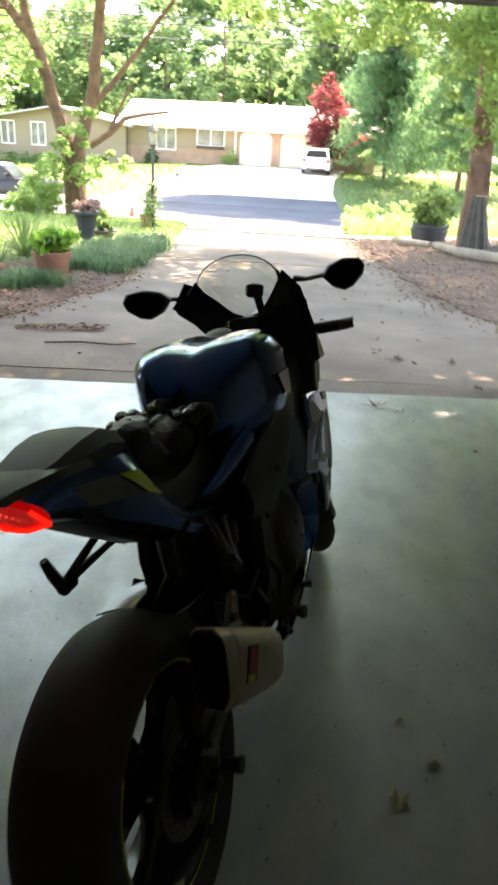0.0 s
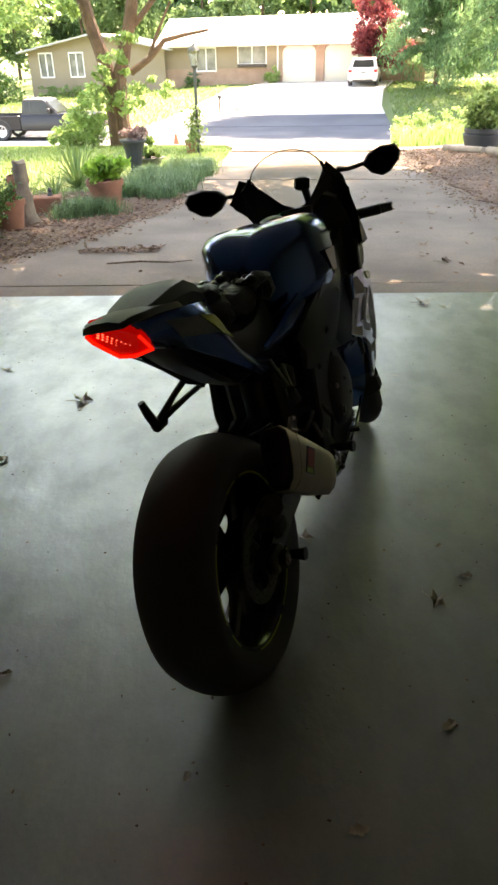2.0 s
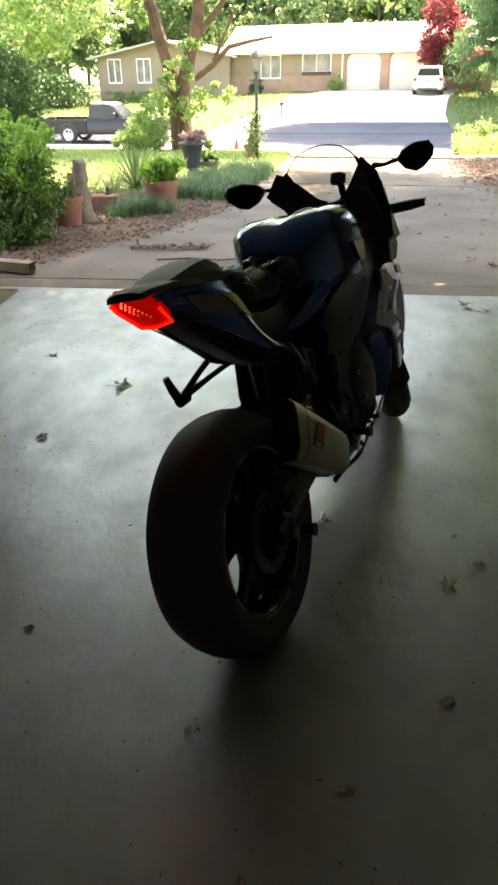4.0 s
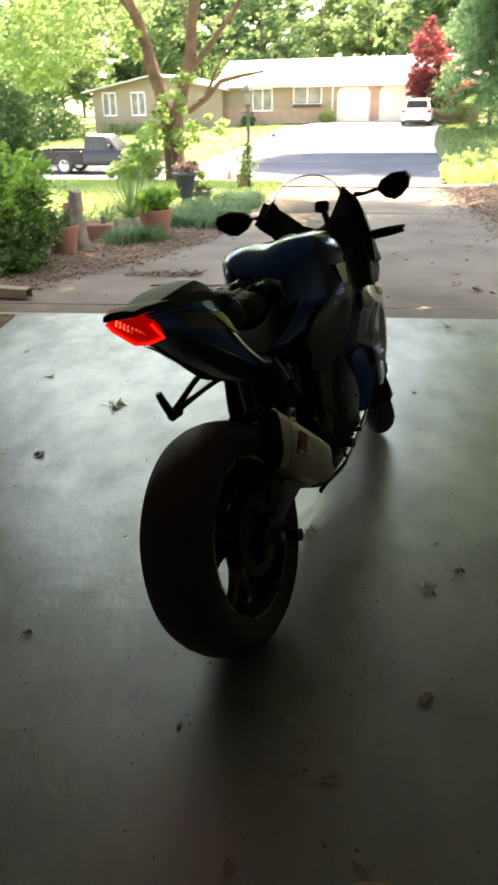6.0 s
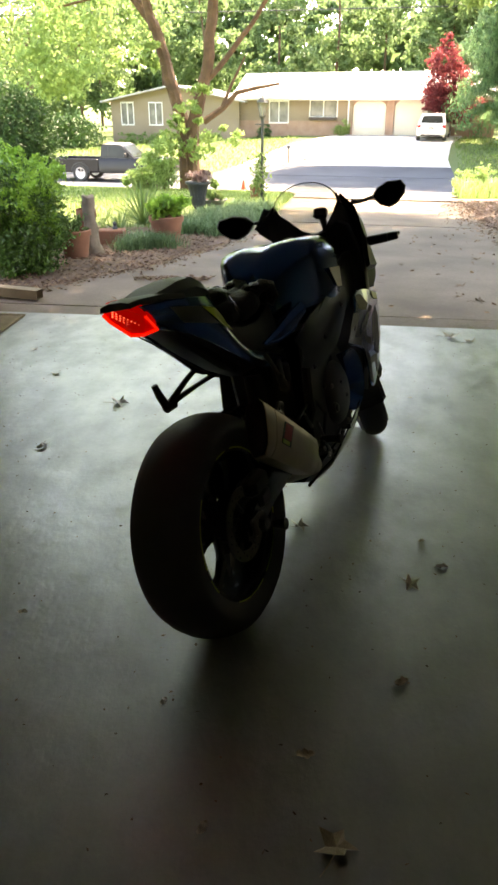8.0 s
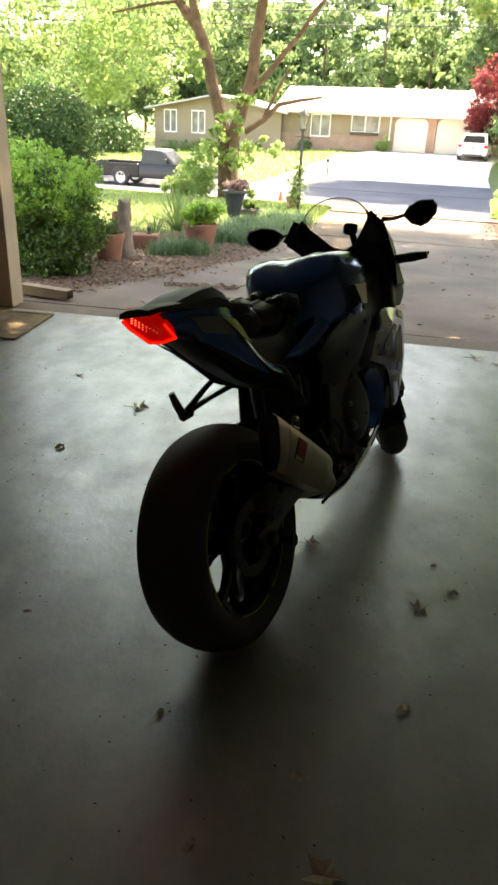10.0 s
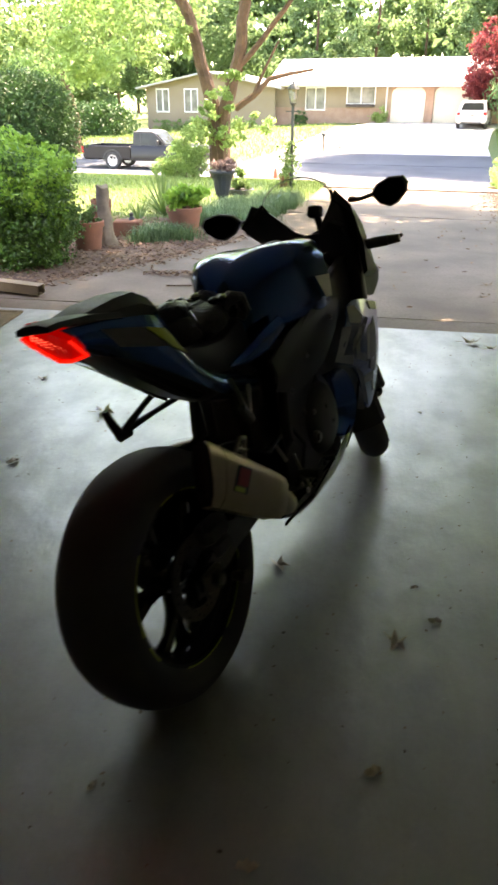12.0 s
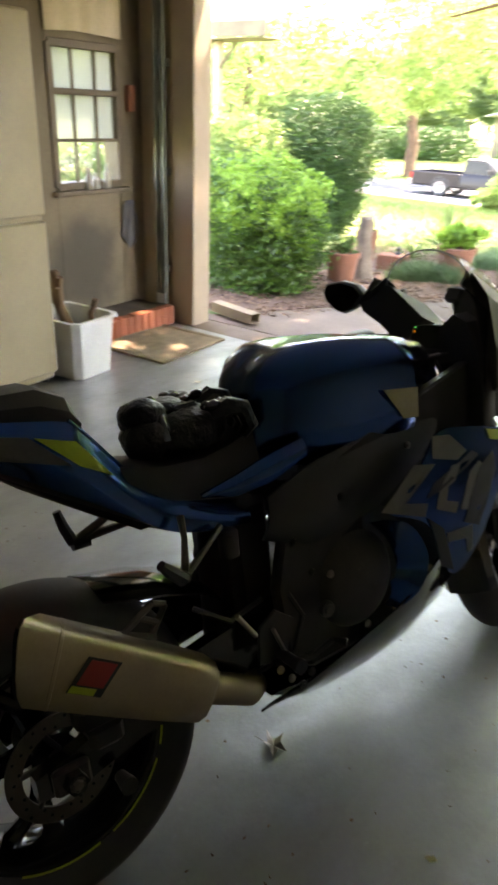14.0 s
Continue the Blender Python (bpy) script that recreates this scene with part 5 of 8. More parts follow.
part("belly_floor", Shape().prism([(0.50, 0.20), (0.58, 0.162), (0.78, 0.152), (0.94, 0.172), (1.06, 0.235), (0.94, 0.25), (0.60, 0.22)], -0.066, 0.066, "yzx", 0.003), M_GLOSS, bike, "", False)
nose = Shape().loft([[(x * hw, y, z0 + (z1 - z0) * t) for x, t in ((-1, 0.1), (-0.9, 0.7), (-0.4, 1), (0.4, 1), (0.9, 0.7), (1, 0.1), (0.5, 0), (-0.5, 0))] for y, hw, z0, z1 in ((1.40, 0.15, 0.78, 0.90), (1.52, 0.13, 0.74, 0.88), (1.60, 0.09, 0.73, 0.83), (1.635, 0.04, 0.75, 0.79))])
part("nose_cowl", nose, M_BLUE, bike, "blue nose cowl")
def screen_arc(y, hw, zs, zc, n=14, off=0.0):
    return [((hw - off) * math.sin(radians(-88 + 176 * k / n)), y, zs + (zc - zs - off) * math.cos(radians(-88 + 176 * k / n))) for k in range(n + 1)]
SC = [(1.195, 0.132, 1.06, 1.146), (1.25, 0.134, 1.045, 1.135), (1.32, 0.130, 1.00, 1.105), (1.42, 0.118, 0.93, 1.025), (1.53, 0.095, 0.86, 0.935)]
ws = Shape().loft([screen_arc(*q) for q in SC], False, False)
ws.loft([screen_arc(*q, off=0.003) for q in SC], False, False)
scr = part("windscreen", ws, M_SCREEN, bike, "clear bubble windscreen")
scr.visible_shadow = False
part("screen_edge", Shape().tube(screen_arc(1.194, 0.133, 1.06, 1.147), 0.0022, 6), M_SILVER, scr, "bright screen edge")
DU = [(-0.208, 1.160, 1.026), (-0.168, 1.185, 1.088), (-0.130, 1.198, 1.066), (-0.085, 1.215, 1.016), (-0.045, 1.232, 0.968), (0.0, 1.240, 0.945), (0.050, 1.232, 0.960), (0.10, 1.212, 1.015), (0.150, 1.19, 1.082), (0.200, 1.18, 1.025), (0.226, 1.17, 0.90)]
DL_ = [(-0.204, 1.165, 0.998), (-0.172, 1.200, 0.955), (-0.134, 1.210, 0.912), (-0.097, 1.220, 0.880), (-0.05, 1.230, 0.875), (0.0, 1.235, 0.84), (0.06, 1.225, 0.80), (0.12, 1.205, 0.78), (0.17, 1.185, 0.78), (0.20, 1.18, 0.785), (0.224, 1.172, 0.80)]
part("dash_cowl", Shape().loft([[u, l, (l[0] * 0.97, l[1] + 0.12, l[2] - 0.02), (u[0] * 0.90, u[1] + 0.14, u[2] - 0.075)] for u, l in zip(DU, DL_)]), M_BLACK, bike, "black inner cowl round the dash", False)
dash = part("dashboard", Shape().box(-0.075, 0.075, 0, 0.028, -0.045, 0.045, 0.012).move(Matrix.Translation((-0.005, 1.205, 0.918)) @ pose(0, 0, 0, -35)), M_BLACK, bike, "black instrument panel", False)
part("dash_screen", Shape().box(-0.06, 0.06, -0.002, 0.0, -0.034, 0.034, 0.001).move(Matrix.Translation((-0.005, 1.205, 0.918)) @ pose(0, 0, 0, -35)), M_DARKGLASS, dash, "", False)
for k, (x, z, c) in enumerate(((-0.055, 0.028, (0.05, 1, 0.25)), (-0.055, 0.016, (1, 0.35, 0.02)))):
    part("warning_light", Shape().lathe([(0, 0.002), (0.0015, 0.0015), (0.0022, 0)], 8, Matrix.Translation((-0.005, 1.205, 0.918)) @ pose(0, 0, 0, -35) @ Matrix.Translation((x, -0.003, z)) @ pose(0, 0, 0, 90)), glow("warning_lamp", c, 0.04), dash)
# clamp-on phone or gauge mount ahead of the dash
part("device_mount", Shape().box(-0.028, 0.028, 0, 0.03, -0.022, 0.022, 0.008).move(Matrix.Translation((0.025, 1.275, 1.025)) @ pose(0, 0, 0, -25, 8, 0)).tube([(0.03, 1.285, 1.005), (0.035, 1.29, 0.95)], 0.014, 8), M_BLACK, bike, "small black clamp mount", False)
# hoses and wiring
for k, pts in enumerate((((0.08, 1.12, 0.88), (0.14, 1.08, 0.82), (0.12, 1.02, 0.70), (0.15, 0.95, 0.60)), ((0.16, 0.50, 0.50), (0.185, 0.52, 0.44), (0.17, 0.50, 0.36), (0.14, 0.42, 0.33)), ((0.12, 0.30, 0.52), (0.155, 0.36, 0.48), (0.16, 0.44, 0.50)), ((-0.10, 1.13, 0.88), (-0.15, 1.08, 0.80), (-0.12, 1.0, 0.68)))):
    part("hose", Shape().tube(pts, 0.006, 6), M_BLACK, bike)
for k, (x, y, z) in enumerate(((0.178, 0.47, 0.315), (0.176, 0.50, 0.285), (0.172, 0.53, 0.300), (0.176, 0.445, 0.345), (0.172, 0.56, 0.33), (0.18, 0.615, 0.335), (0.18, 0.70, 0.345), (0.182, 0.725, 0.43), (0.182, 0.69, 0.49), (0.182, 0.60, 0.505), (0.17, 0.52, 0.60), (0.17, 0.66, 0.66), (0.17, 0.88, 0.72), (0.172, 0.56, 0.52))):
    part("bolt", Shape().lathe([(0, 0.008), (0.004, 0.008), (0.004, 0.005), (0.009, 0.005), (0.009, 0.0)], 8, Matrix.Translation((x + 0.01, y, z)) @ ROTX), M_ALU if k % 3 else M_STEEL, bike)
part("brake_rod", Shape().tube([(0.185, 0.44, 0.44), (0.188, 0.47, 0.36), (0.185, 0.50, 0.31)], 0.005, 6), M_STEEL, bike)
part("shift_link", Shape().tube([(0.18, 0.40, 0.44), (0.182, 0.36, 0.50)], 0.006, 6), M_STEEL, bike)
part("rear_reservoir", Shape().lathe([(0, 0), (0.02, 0), (0.022, 0.05), (0.018, 0.055), (0, 0.058)], 14, Matrix.Translation((0.125, 0.40, 0.60))), M_BLACK, bike, "small black fluid reservoir")

# ---- trees and plants ----


def limb(s, pts, r0, r1, n=9):
    """A tapered, slightly crooked limb."""
    pts = [Vector(p) for p in pts]
    out = []
    for a, b in zip(pts, pts[1:]):
        for k in range(3):
            out.append(a.lerp(b, k / 3))
    out.append(pts[-1])
    out = [p + Vector((noise.noise(p * 1.3), noise.noise(p * 1.3 + Vector((9, 0, 0))), 0)) * 0.10 * r0 / 0.2 for p in out]
    return s.tube(out, [r0 + (r1 - r0) * k / (len(out) - 1) for k in range(len(out))], n)


def tree(name, label, limbs, bark, crowns, leaves, size, leaf, seed, category="tree", narrow=0.55):
    """Trunk, one mesh for each limb, and a crown of loose leaf clumps."""
    t = thing(name, label, category, Matrix.Translation(limbs[0][0][0]))
    o = Vector(limbs[0][0][0])
    for k, (pts, r0, r1) in enumerate(limbs):
        part("trunk" if k == 0 else "limb", limb(Shape(), [Vector(p) - o for p in pts], r0, r1), bark, t)
    rng = np.random.default_rng(seed)
    pts = crown_points(rng, crowns, leaves) - np.array(o)
    v, f = leaf_cloud(rng, pts, None, size, size * narrow)
    c = new("crown", fast_mesh("crown", v, f, leaf))
    c.parent = t
    return t


# forked tree on the front lawn
Y = 21.0
tree("forked_tree", "forked brown-barked lawn tree with leafy sprouts", [
    ([(-6.5, Y, -1.05), (-6.55, Y, 0.2), (-6.68, Y, 1.23), (-7.09, Y, 2.6), (-7.42, Y + 0.1, 3.5), (-8.5, Y + 0.3, 4.7), (-9.8, Y + 0.5, 6.6)], 0.25, 0.10),
    ([(-6.25, Y, -1.0), (-6.30, Y, 0.9), (-5.84, Y, 2.17), (-5.60, Y, 3.6), (-5.50, Y, 4.6), (-5.3, Y, 7.2)], 0.21, 0.12),
    ([(-7.38, Y, 3.35), (-7.62, Y, 4.4), (-7.75, Y, 5.4), (-7.9, Y, 7.4)], 0.14, 0.07),
    ([(-5.75, Y, 2.1), (-5.1, Y, 2.75), (-4.53, Y, 3.4), (-3.9, Y, 4.2), (-3.4, Y, 4.8), (-2.6, Y, 6.2)], 0.085, 0.035),
    ([(-5.95, Y, 0.95), (-5.35, Y, 1.30), (-4.9, Y, 1.72), (-4.3, Y, 1.85), (-3.64, Y, 1.95)], 0.10, 0.035),
    ([(-5.35, Y, 1.35), (-5.1, Y, 1.9), (-4.66, Y, 2.65)], 0.06, 0.025),
    ([(-8.1, Y, 4.3), (-9.0, Y, 4.2), (-10.4, Y, 3.95), (-11.4, Y, 3.3)], 0.05, 0.02),
    ([(-8.6, Y, 4.9), (-8.0, Y, 5.6), (-7.0, Y, 6.4)], 0.06, 0.02)],
    M_BARK2, [((-8.5, 21, 7.6), (3.6, 3.4, 2.2)), ((-4.2, 20.5, 8.0), (3.4, 3.4, 2.4)), ((-10.9, 20.5, 5.3), (1.9, 1.9, 1.1)), ((-5.5, 21.3, 5.6), (1.0, 1.2, 0.6)), ((-3.0, 20.0, 5.9), (1.5, 1.6, 0.8)), ((-7.2, 20.6, 2.6), (0.5, 0.6, 0.5)), ((-5.9, 20.6, 1.4), (0.45, 0.4, 0.6)), ((-6.6, 20.5, 0.9), (0.35, 0.3, 0.7)), ((-5.2, 20.7, 0.5), (0.6, 0.5, 0.4)), ((-6.0, 20.4, 0.3), (0.4, 0.35, 0.5)), ((-9.2, 18.6, 2.7), (1.6, 1.2, 1.1)), ((-10.8, 19.2, 1.9), (1.4, 1.2, 0.8))],
    26000, 0.19, M_LIME_LEAF, 11)
# sprouting bush round its foot
def bush(name, label, blobs, n, size, leaf, seed, twigs=14, narrow=0.5, category="bush", shell=0.5, clump=45):
    base = Vector((np.mean([b[0][0] for b in blobs]), np.mean([b[0][1] for b in blobs]), min(b[0][2] - b[1][2] for b in blobs)))
    t = thing(name, label, category, Matrix.Translation(base))
    rng = np.random.default_rng(seed)
    s = Shape()
    for k in range(twigs):
        b = blobs[k % len(blobs)]
        e = Vector(b[0]) + Vector(rng.normal(size=3)) * min(b[1]) * 0.45 - base
        s.tube([(e.x * 0.25, e.y * 0.25, -0.05), (e.x * 0.6, e.y * 0.6, e.z * 0.5), e], [0.018, 0.012, 0.005], 5)
    part("twig_frame", s, M_BARK, t)
    v, f = leaf_cloud(rng, crown_points(rng, blobs, n, shell, clump) - np.array(base), None, size, size * narrow)
    c = new("foliage", fast_mesh("foliage", v, f, leaf))
    c.parent = t
    return t


bush("lawn_bush", "bright green bush at the foot of the forked tree", [((-7.35, 20.3, -0.50), (0.65, 0.6, 0.55)), ((-6.95, 20.2, 0.0), (0.5, 0.5, 0.6)), ((-7.9, 20.3, -0.75), (0.35, 0.4, 0.3)), ((-6.85, 20.6, 0.55), (0.34, 0.3, 0.42))], 6000, 0.11, M_LIME_LEAF, 21)
# clipped bushes by the garage
_fb = [((-3.30, 4.95, 0.42), (0.56, 0.50, 0.46)), ((-3.85, 5.3, 0.45), (0.6, 0.6, 0.55)), ((-2.98, 5.0, 0.22), (0.26, 0.30, 0.30)), ((-3.3, 4.75, 0.15), (0.5, 0.32, 0.3)), ((-3.7, 5.0, 0.70), (0.45, 0.4, 0.22))]
_fr = np.random.default_rng(220)
_fb += [((-3.45 + 0.48 * _fr.normal() * 0.7, 4.95 + 0.25 * _fr.normal(), 0.80 + 0.10 * _fr.normal()), (0.13, 0.13, 0.16)) for _ in range(16)]
fbush = bush("foundation_bush", "dense holly-like bush with bright new growth by garage corner", _fb[:5], 40000, 0.046, M_HOLLY, 22, 30, shell=0.72, clump=22)
_nb = [((c[0], c[1], c[2] + 0.02), (r[0] * 1.3, r[1] * 1.3, r[2])) for c, r in _fb[5:]] + [((-3.30, 4.90, 0.66), (0.52, 0.44, 0.26)), ((-3.75, 5.2, 0.86), (0.5, 0.5, 0.18)), ((-2.95, 4.95, 0.40), (0.24, 0.26, 0.16))]
v, f = leaf_cloud(_fr, crown_points(_fr, _nb, 9000, 0.6, 18) - np.array(fbush.matrix_world.translation), None, 0.055, 0.027)
o = new("new_growth", fast_mesh("new_growth", v, f, M_SHOOT))
o.parent = fbush
bush("side_shrub", "green shrub outside the garage side window", [((-5.3, 4.2, 0.45), (0.7, 0.9, 0.75)), ((-6.0, 5.2, 0.5), (0.7, 0.8, 0.75))], 9000, 0.07, M_LEAF, 29, 12)
bush("tall_shrub", "tall loose green shrub behind clipped bushes", [((-6.6, 8.3, 0.75), (0.75, 0.7, 0.72)), ((-7.4, 8.6, 0.6), (0.6, 0.6, 0.6)), ((-6.2, 7.7, 0.45), (0.45, 0.45, 0.5))], 9000, 0.075, M_LEAF_L, 23, 20)
bush("ball_shrub", "dark rounded clipped shrub on lawn edge", [((-5.45, 8.85, 0.94), (0.60, 0.60, 0.64)), ((-5.42, 8.82, 0.30), (0.46, 0.44, 0.52))], 60000, 0.05, M_LEAF_D, 24, 20, shell=0.92, clump=6)
bush("garden_bush", "soft light green bush beside the clipped shrub", [((-6.10, 7.95, 0.86), (0.55, 0.42, 0.46)), ((-6.55, 7.9, 0.70), (0.50, 0.40, 0.50)), ((-5.75, 7.9, 0.62), (0.40, 0.36, 0.42)), ((-6.1, 7.9, 0.25), (0.7, 0.42, 0.45))], 16000, 0.07, M_LEAF_L, 29, 16, shell=0.6, clump=18)
bush("hedge", "low dark clipped hedge before house wing", [((-19.8 + 1.1 * k, 49.3, -1.05), (0.75, 0.5, 0.7)) for k in range(7)], 9000, 0.16, M_LEAF_L, 25, 8, category="hedge")
bush("round_shrub", "small rounded dark shrub at house wall", [((-10.2, 50.4, -0.35), (0.6, 0.5, 0.55))], 1200, 0.15, M_LEAF_D, 26, 6)
bush("yellow_shrub", "pale yellow-green shrub by house downpipe", [((-4.9, 50.4, -0.05), (0.5, 0.4, 0.6))], 1200, 0.15, M_LIME_LEAF, 27, 6)
bush("verge_weeds", "tall pale green weeds at the street edge", [((1.75 + 0.42 * k, 20.7 - 0.2 * (k % 3), gz(20.6, 1.75 + 0.42 * k) + 0.34 + 0.07 * (k % 2)), (0.34, 0.35, 0.58 - 0.07 * (k % 3))) for k in range(7)], 5200, 0.085, M_LIME_LEAF, 37)
# dark leaves stand in for the shade below the far trees
bush("edge_shade_foliage", "dark foliage in place of shade under far trees", [((-22.4 - 1.5 * k, 47 + 0.2 * k, -0.85), (1.5, 1.2, 1.45)) for k in range(14)], 60000, 0.24, M_LEAF_D, 28, 8, category="hedge", shell=0.8, clump=14)

# blue-green weeping conifer, red maple, far trees
def conifer(name, label, base, h, r, n, leaf, seed):
    t = thing(name, label, "tree", Matrix.Translation(base))
    part("trunk", limb(Shape(), [(0, 0, -0.3), (0, 0, h * 0.5), (0.1, 0, h)], 0.16, 0.03), M_BARK, t)
    rng = np.random.default_rng(seed)
    pts, s = [], Shape()
    for k in range(58):
        z = 1.3 + (h - 1.5) * (k / 57) ** 0.9
        a = k * 2.4 + rng.normal() * 0.3
        L = r * (1.05 - z / h) ** 0.45 * rng.uniform(0.35, 1.1) + 0.2
        d = Vector((math.cos(a), math.sin(a), 0))
        p = [Vector((0, 0, z)), d * L * 0.45 + Vector((0, 0, z + 0.10 * L)), d * L * 0.8 + Vector((0, 0, z - 0.05 * L)), d * L + Vector((0, 0, z - 0.35 * L))]
        s.tube(p, [0.04, 0.03, 0.018, 0.006], 5)
        m = int(n / 58)
        u = rng.uniform(0.15, 1, m)
        q = np.array([[np.interp(x, [0, .45, .8, 1], [w[i] for w in p]) for i in range(3)] for x in u])
        side = rng.normal(size=(m, 3)) * (0.22, 0.22, 0.05)
        q = q + side * (0.5 + L * 0.25)
        q[:, 2] -= np.abs(rng.normal(size=m)) * 0.12
        pts.append(q)
    part("branchwork", s, M_BARK, t)
    v, f = leaf_cloud(rng, np.concatenate(pts), np.tile((0, 0, -0.8), (sum(map(len, pts)), 1)), 0.40, 0.075)
    c = new("crown", fast_mesh("crown", v, f, leaf))
    c.parent = t
    return t


conifer("weeping_cedar", "blue-green weeping conifer beside the drive opposite", (5.3, 47.2, gz(47.2) - 0.1), 8.6, 4.2, 32000, M_CEDAR, 31)
conifer("weeping_cedar", "blue-green weeping conifer beside the drive opposite", (9.2, 43.5, gz(43) - 0.1), 9.5, 4.6, 24000, M_CEDAR, 32)
tree("red_maple", "small dark red Japanese maple beside house garage", [([(1.9, 50.0, -0.7), (1.9, 50.0, 0.6), (1.9, 50, 2.0)], 0.10, 0.05), ([(1.9, 50, 0.5), (1.2, 50, 1.8), (0.9, 50, 2.8)], 0.06, 0.02), ([(1.9, 50, 0.8), (2.7, 50, 2.0), (3.1, 50, 3.0)], 0.06, 0.02)],
     M_BARK, [((1.7, 50, 2.6), (1.5, 1.3, 1.1)), ((1.5, 50, 3.9), (1.0, 0.9, 0.9)), ((1.0, 49.8, 1.7), (0.7, 0.8, 0.9)), ((2.6, 49.8, 1.5), (1.3, 1.0, 1.2)), ((1.5, 50, 4.9), (0.4, 0.4, 0.5))], 14000, 0.17, M_RED, 33)

# trees at the right of the driveway: two ivy-clad trunks and a low canopy
tree("right_tree", "reddish trunk with creeper beside driveway bank", [
    ([(3.52, 13.6, -0.4), (3.48, 13.6, 0.6), (3.42, 13.6, 1.8), (3.32, 13.6, 3.3), (3.2, 13.4, 5.4)], 0.25, 0.15),
    ([(3.6, 13.6, 2.6), (3.0, 12.4, 4.0), (2.3, 11.0, 4.8)], 0.09, 0.03),
    ([(3.4, 13.6, 3.6), (4.6, 13.0, 4.8), (5.5, 12.5, 5.5)], 0.09, 0.03)],
    M_BARK2, [((3.6, 13.0, 5.6), (3.4, 3.0, 1.3)), ((2.0, 10.4, 4.7), (1.5, 1.6, 0.7)), ((4.7, 10.6, 4.0), (1.5, 1.5, 0.9)), ((3.3, 13.2, 1.9), (0.55, 0.4, 0.5)), ((3.9, 13.2, 1.15), (0.35, 0.3, 0.5)), ((3.0, 13.3, 1.15), (0.30, 0.3, 0.25)), ((2.8, 12.2, 2.95), (1.1, 0.8, 0.55)), ((4.4, 12.4, 2.6), (1.1, 0.8, 0.85)), ((1.0, 12.6, 3.25), (1.2, 0.8, 0.45)), ((3.4, 11.6, 2.7), (0.9, 0.7, 0.5)), ((2.0, 12.0, 3.2), (1.3, 0.8, 0.45)), ((3.6, 12.0, 3.05), (1.3, 0.9, 0.7)), ((3.1, 12.9, 2.1), (0.5, 0.4, 0.4)), ((4.6, 12.6, 1.6), (0.7, 0.5, 0.6)), ((-0.6, 13.2, 3.6), (1.0, 0.9, 0.35))],
    27000, 0.12, M_LIME_LEAF, 41)
tree("leaning_tree", "thick rough trunk leaning on the bank", [
    ([(4.5, 13.8, -0.3), (4.38, 13.8, 0.8), (4.25, 13.8, 2.0), (4.1, 13.7, 3.4), (4.4, 13.5, 5.5)], 0.34, 0.20)],
    M_BARK2, [((5.6, 13.6, 6.2), (2.4, 2.4, 1.3)), ((5.2, 13.0, 1.6), (0.6, 0.5, 0.7))], 4500, 0.17, M_LEAF, 42)
# big oaks added to shade the drive, crowns mostly and trunks out of view
tree("shade_tree", "large oak added mostly out of view to shade the driveway", [
    ([(-14.5, 8.5, -0.3), (-14.4, 8.5, 2.5), (-13.5, 8.6, 5.0), (-11.5, 9.0, 7.5)], 0.36, 0.18),
    ([(-13.8, 8.6, 4.6), (-8.5, 9.2, 6.6), (-3.0, 9.6, 7.2)], 0.20, 0.05),
    ([(-14.0, 8.5, 4.2), (-13, 11.5, 6.0), (-12, 14.2, 6.8)], 0.15, 0.05)],
    M_BARK, [((-3.8, 9.0, 7.4), (3.6, 3.4, 1.6)), ((-1.5, 7.0, 7.8), (3.0, 2.6, 1.4)), ((-8.5, 10.5, 7.6), (4.2, 3.6, 1.9)), ((-12.2, 14, 6.6), (2.8, 2.8, 1.8)), ((-13.5, 16.5, 3.6), (2.0, 2.0, 1.5))],
    17000, 0.22, M_LEAF_L, 43)
tree("shade_tree", "large oak added mostly out of view to shade the driveway", [
    ([(8.5, 7.5, -0.2), (8.4, 7.5, 3.0), (7.6, 7.8, 5.5), (6.2, 8.2, 7.5)], 0.36, 0.16),
    ([(8.0, 7.6, 4.6), (5.0, 8.0, 6.4), (2.0, 8.0, 7.2)], 0.16, 0.05)],
    M_BARK, [((0.8, 7.6, 7.2), (2.6, 2.2, 1.2)), ((-0.4, 7.3, 6.7), (3.0, 1.5, 0.8)), ((2.4, 7.3, 6.7), (2.2, 1.5, 0.8)), ((3.0, 7.0, 7.4), (2.4, 2.2, 1.2)), ((1.2, 10.4, 7.4), (2.8, 2.2, 1.2)), ((3.6, 10.2, 7.6), (2.2, 2.0, 1.2)), ((-1.2, 9.6, 7.2), (2.0, 2.4, 1.2)), ((1.4, 5.4, 7.0), (2.6, 1.4, 1.0)), ((6.8, 8.6, 7.3), (3.2, 3.2, 1.6)), ((0.6, 12.5, 7.8), (3.4, 3.0, 1.5)), ((4.6, 12.0, 7.8), (3.0, 2.8, 1.4)), ((5.6, 17.5, 6.6), (3.2, 3.0, 2.0))],
    76000, 0.21, M_LEAF_L, 44)
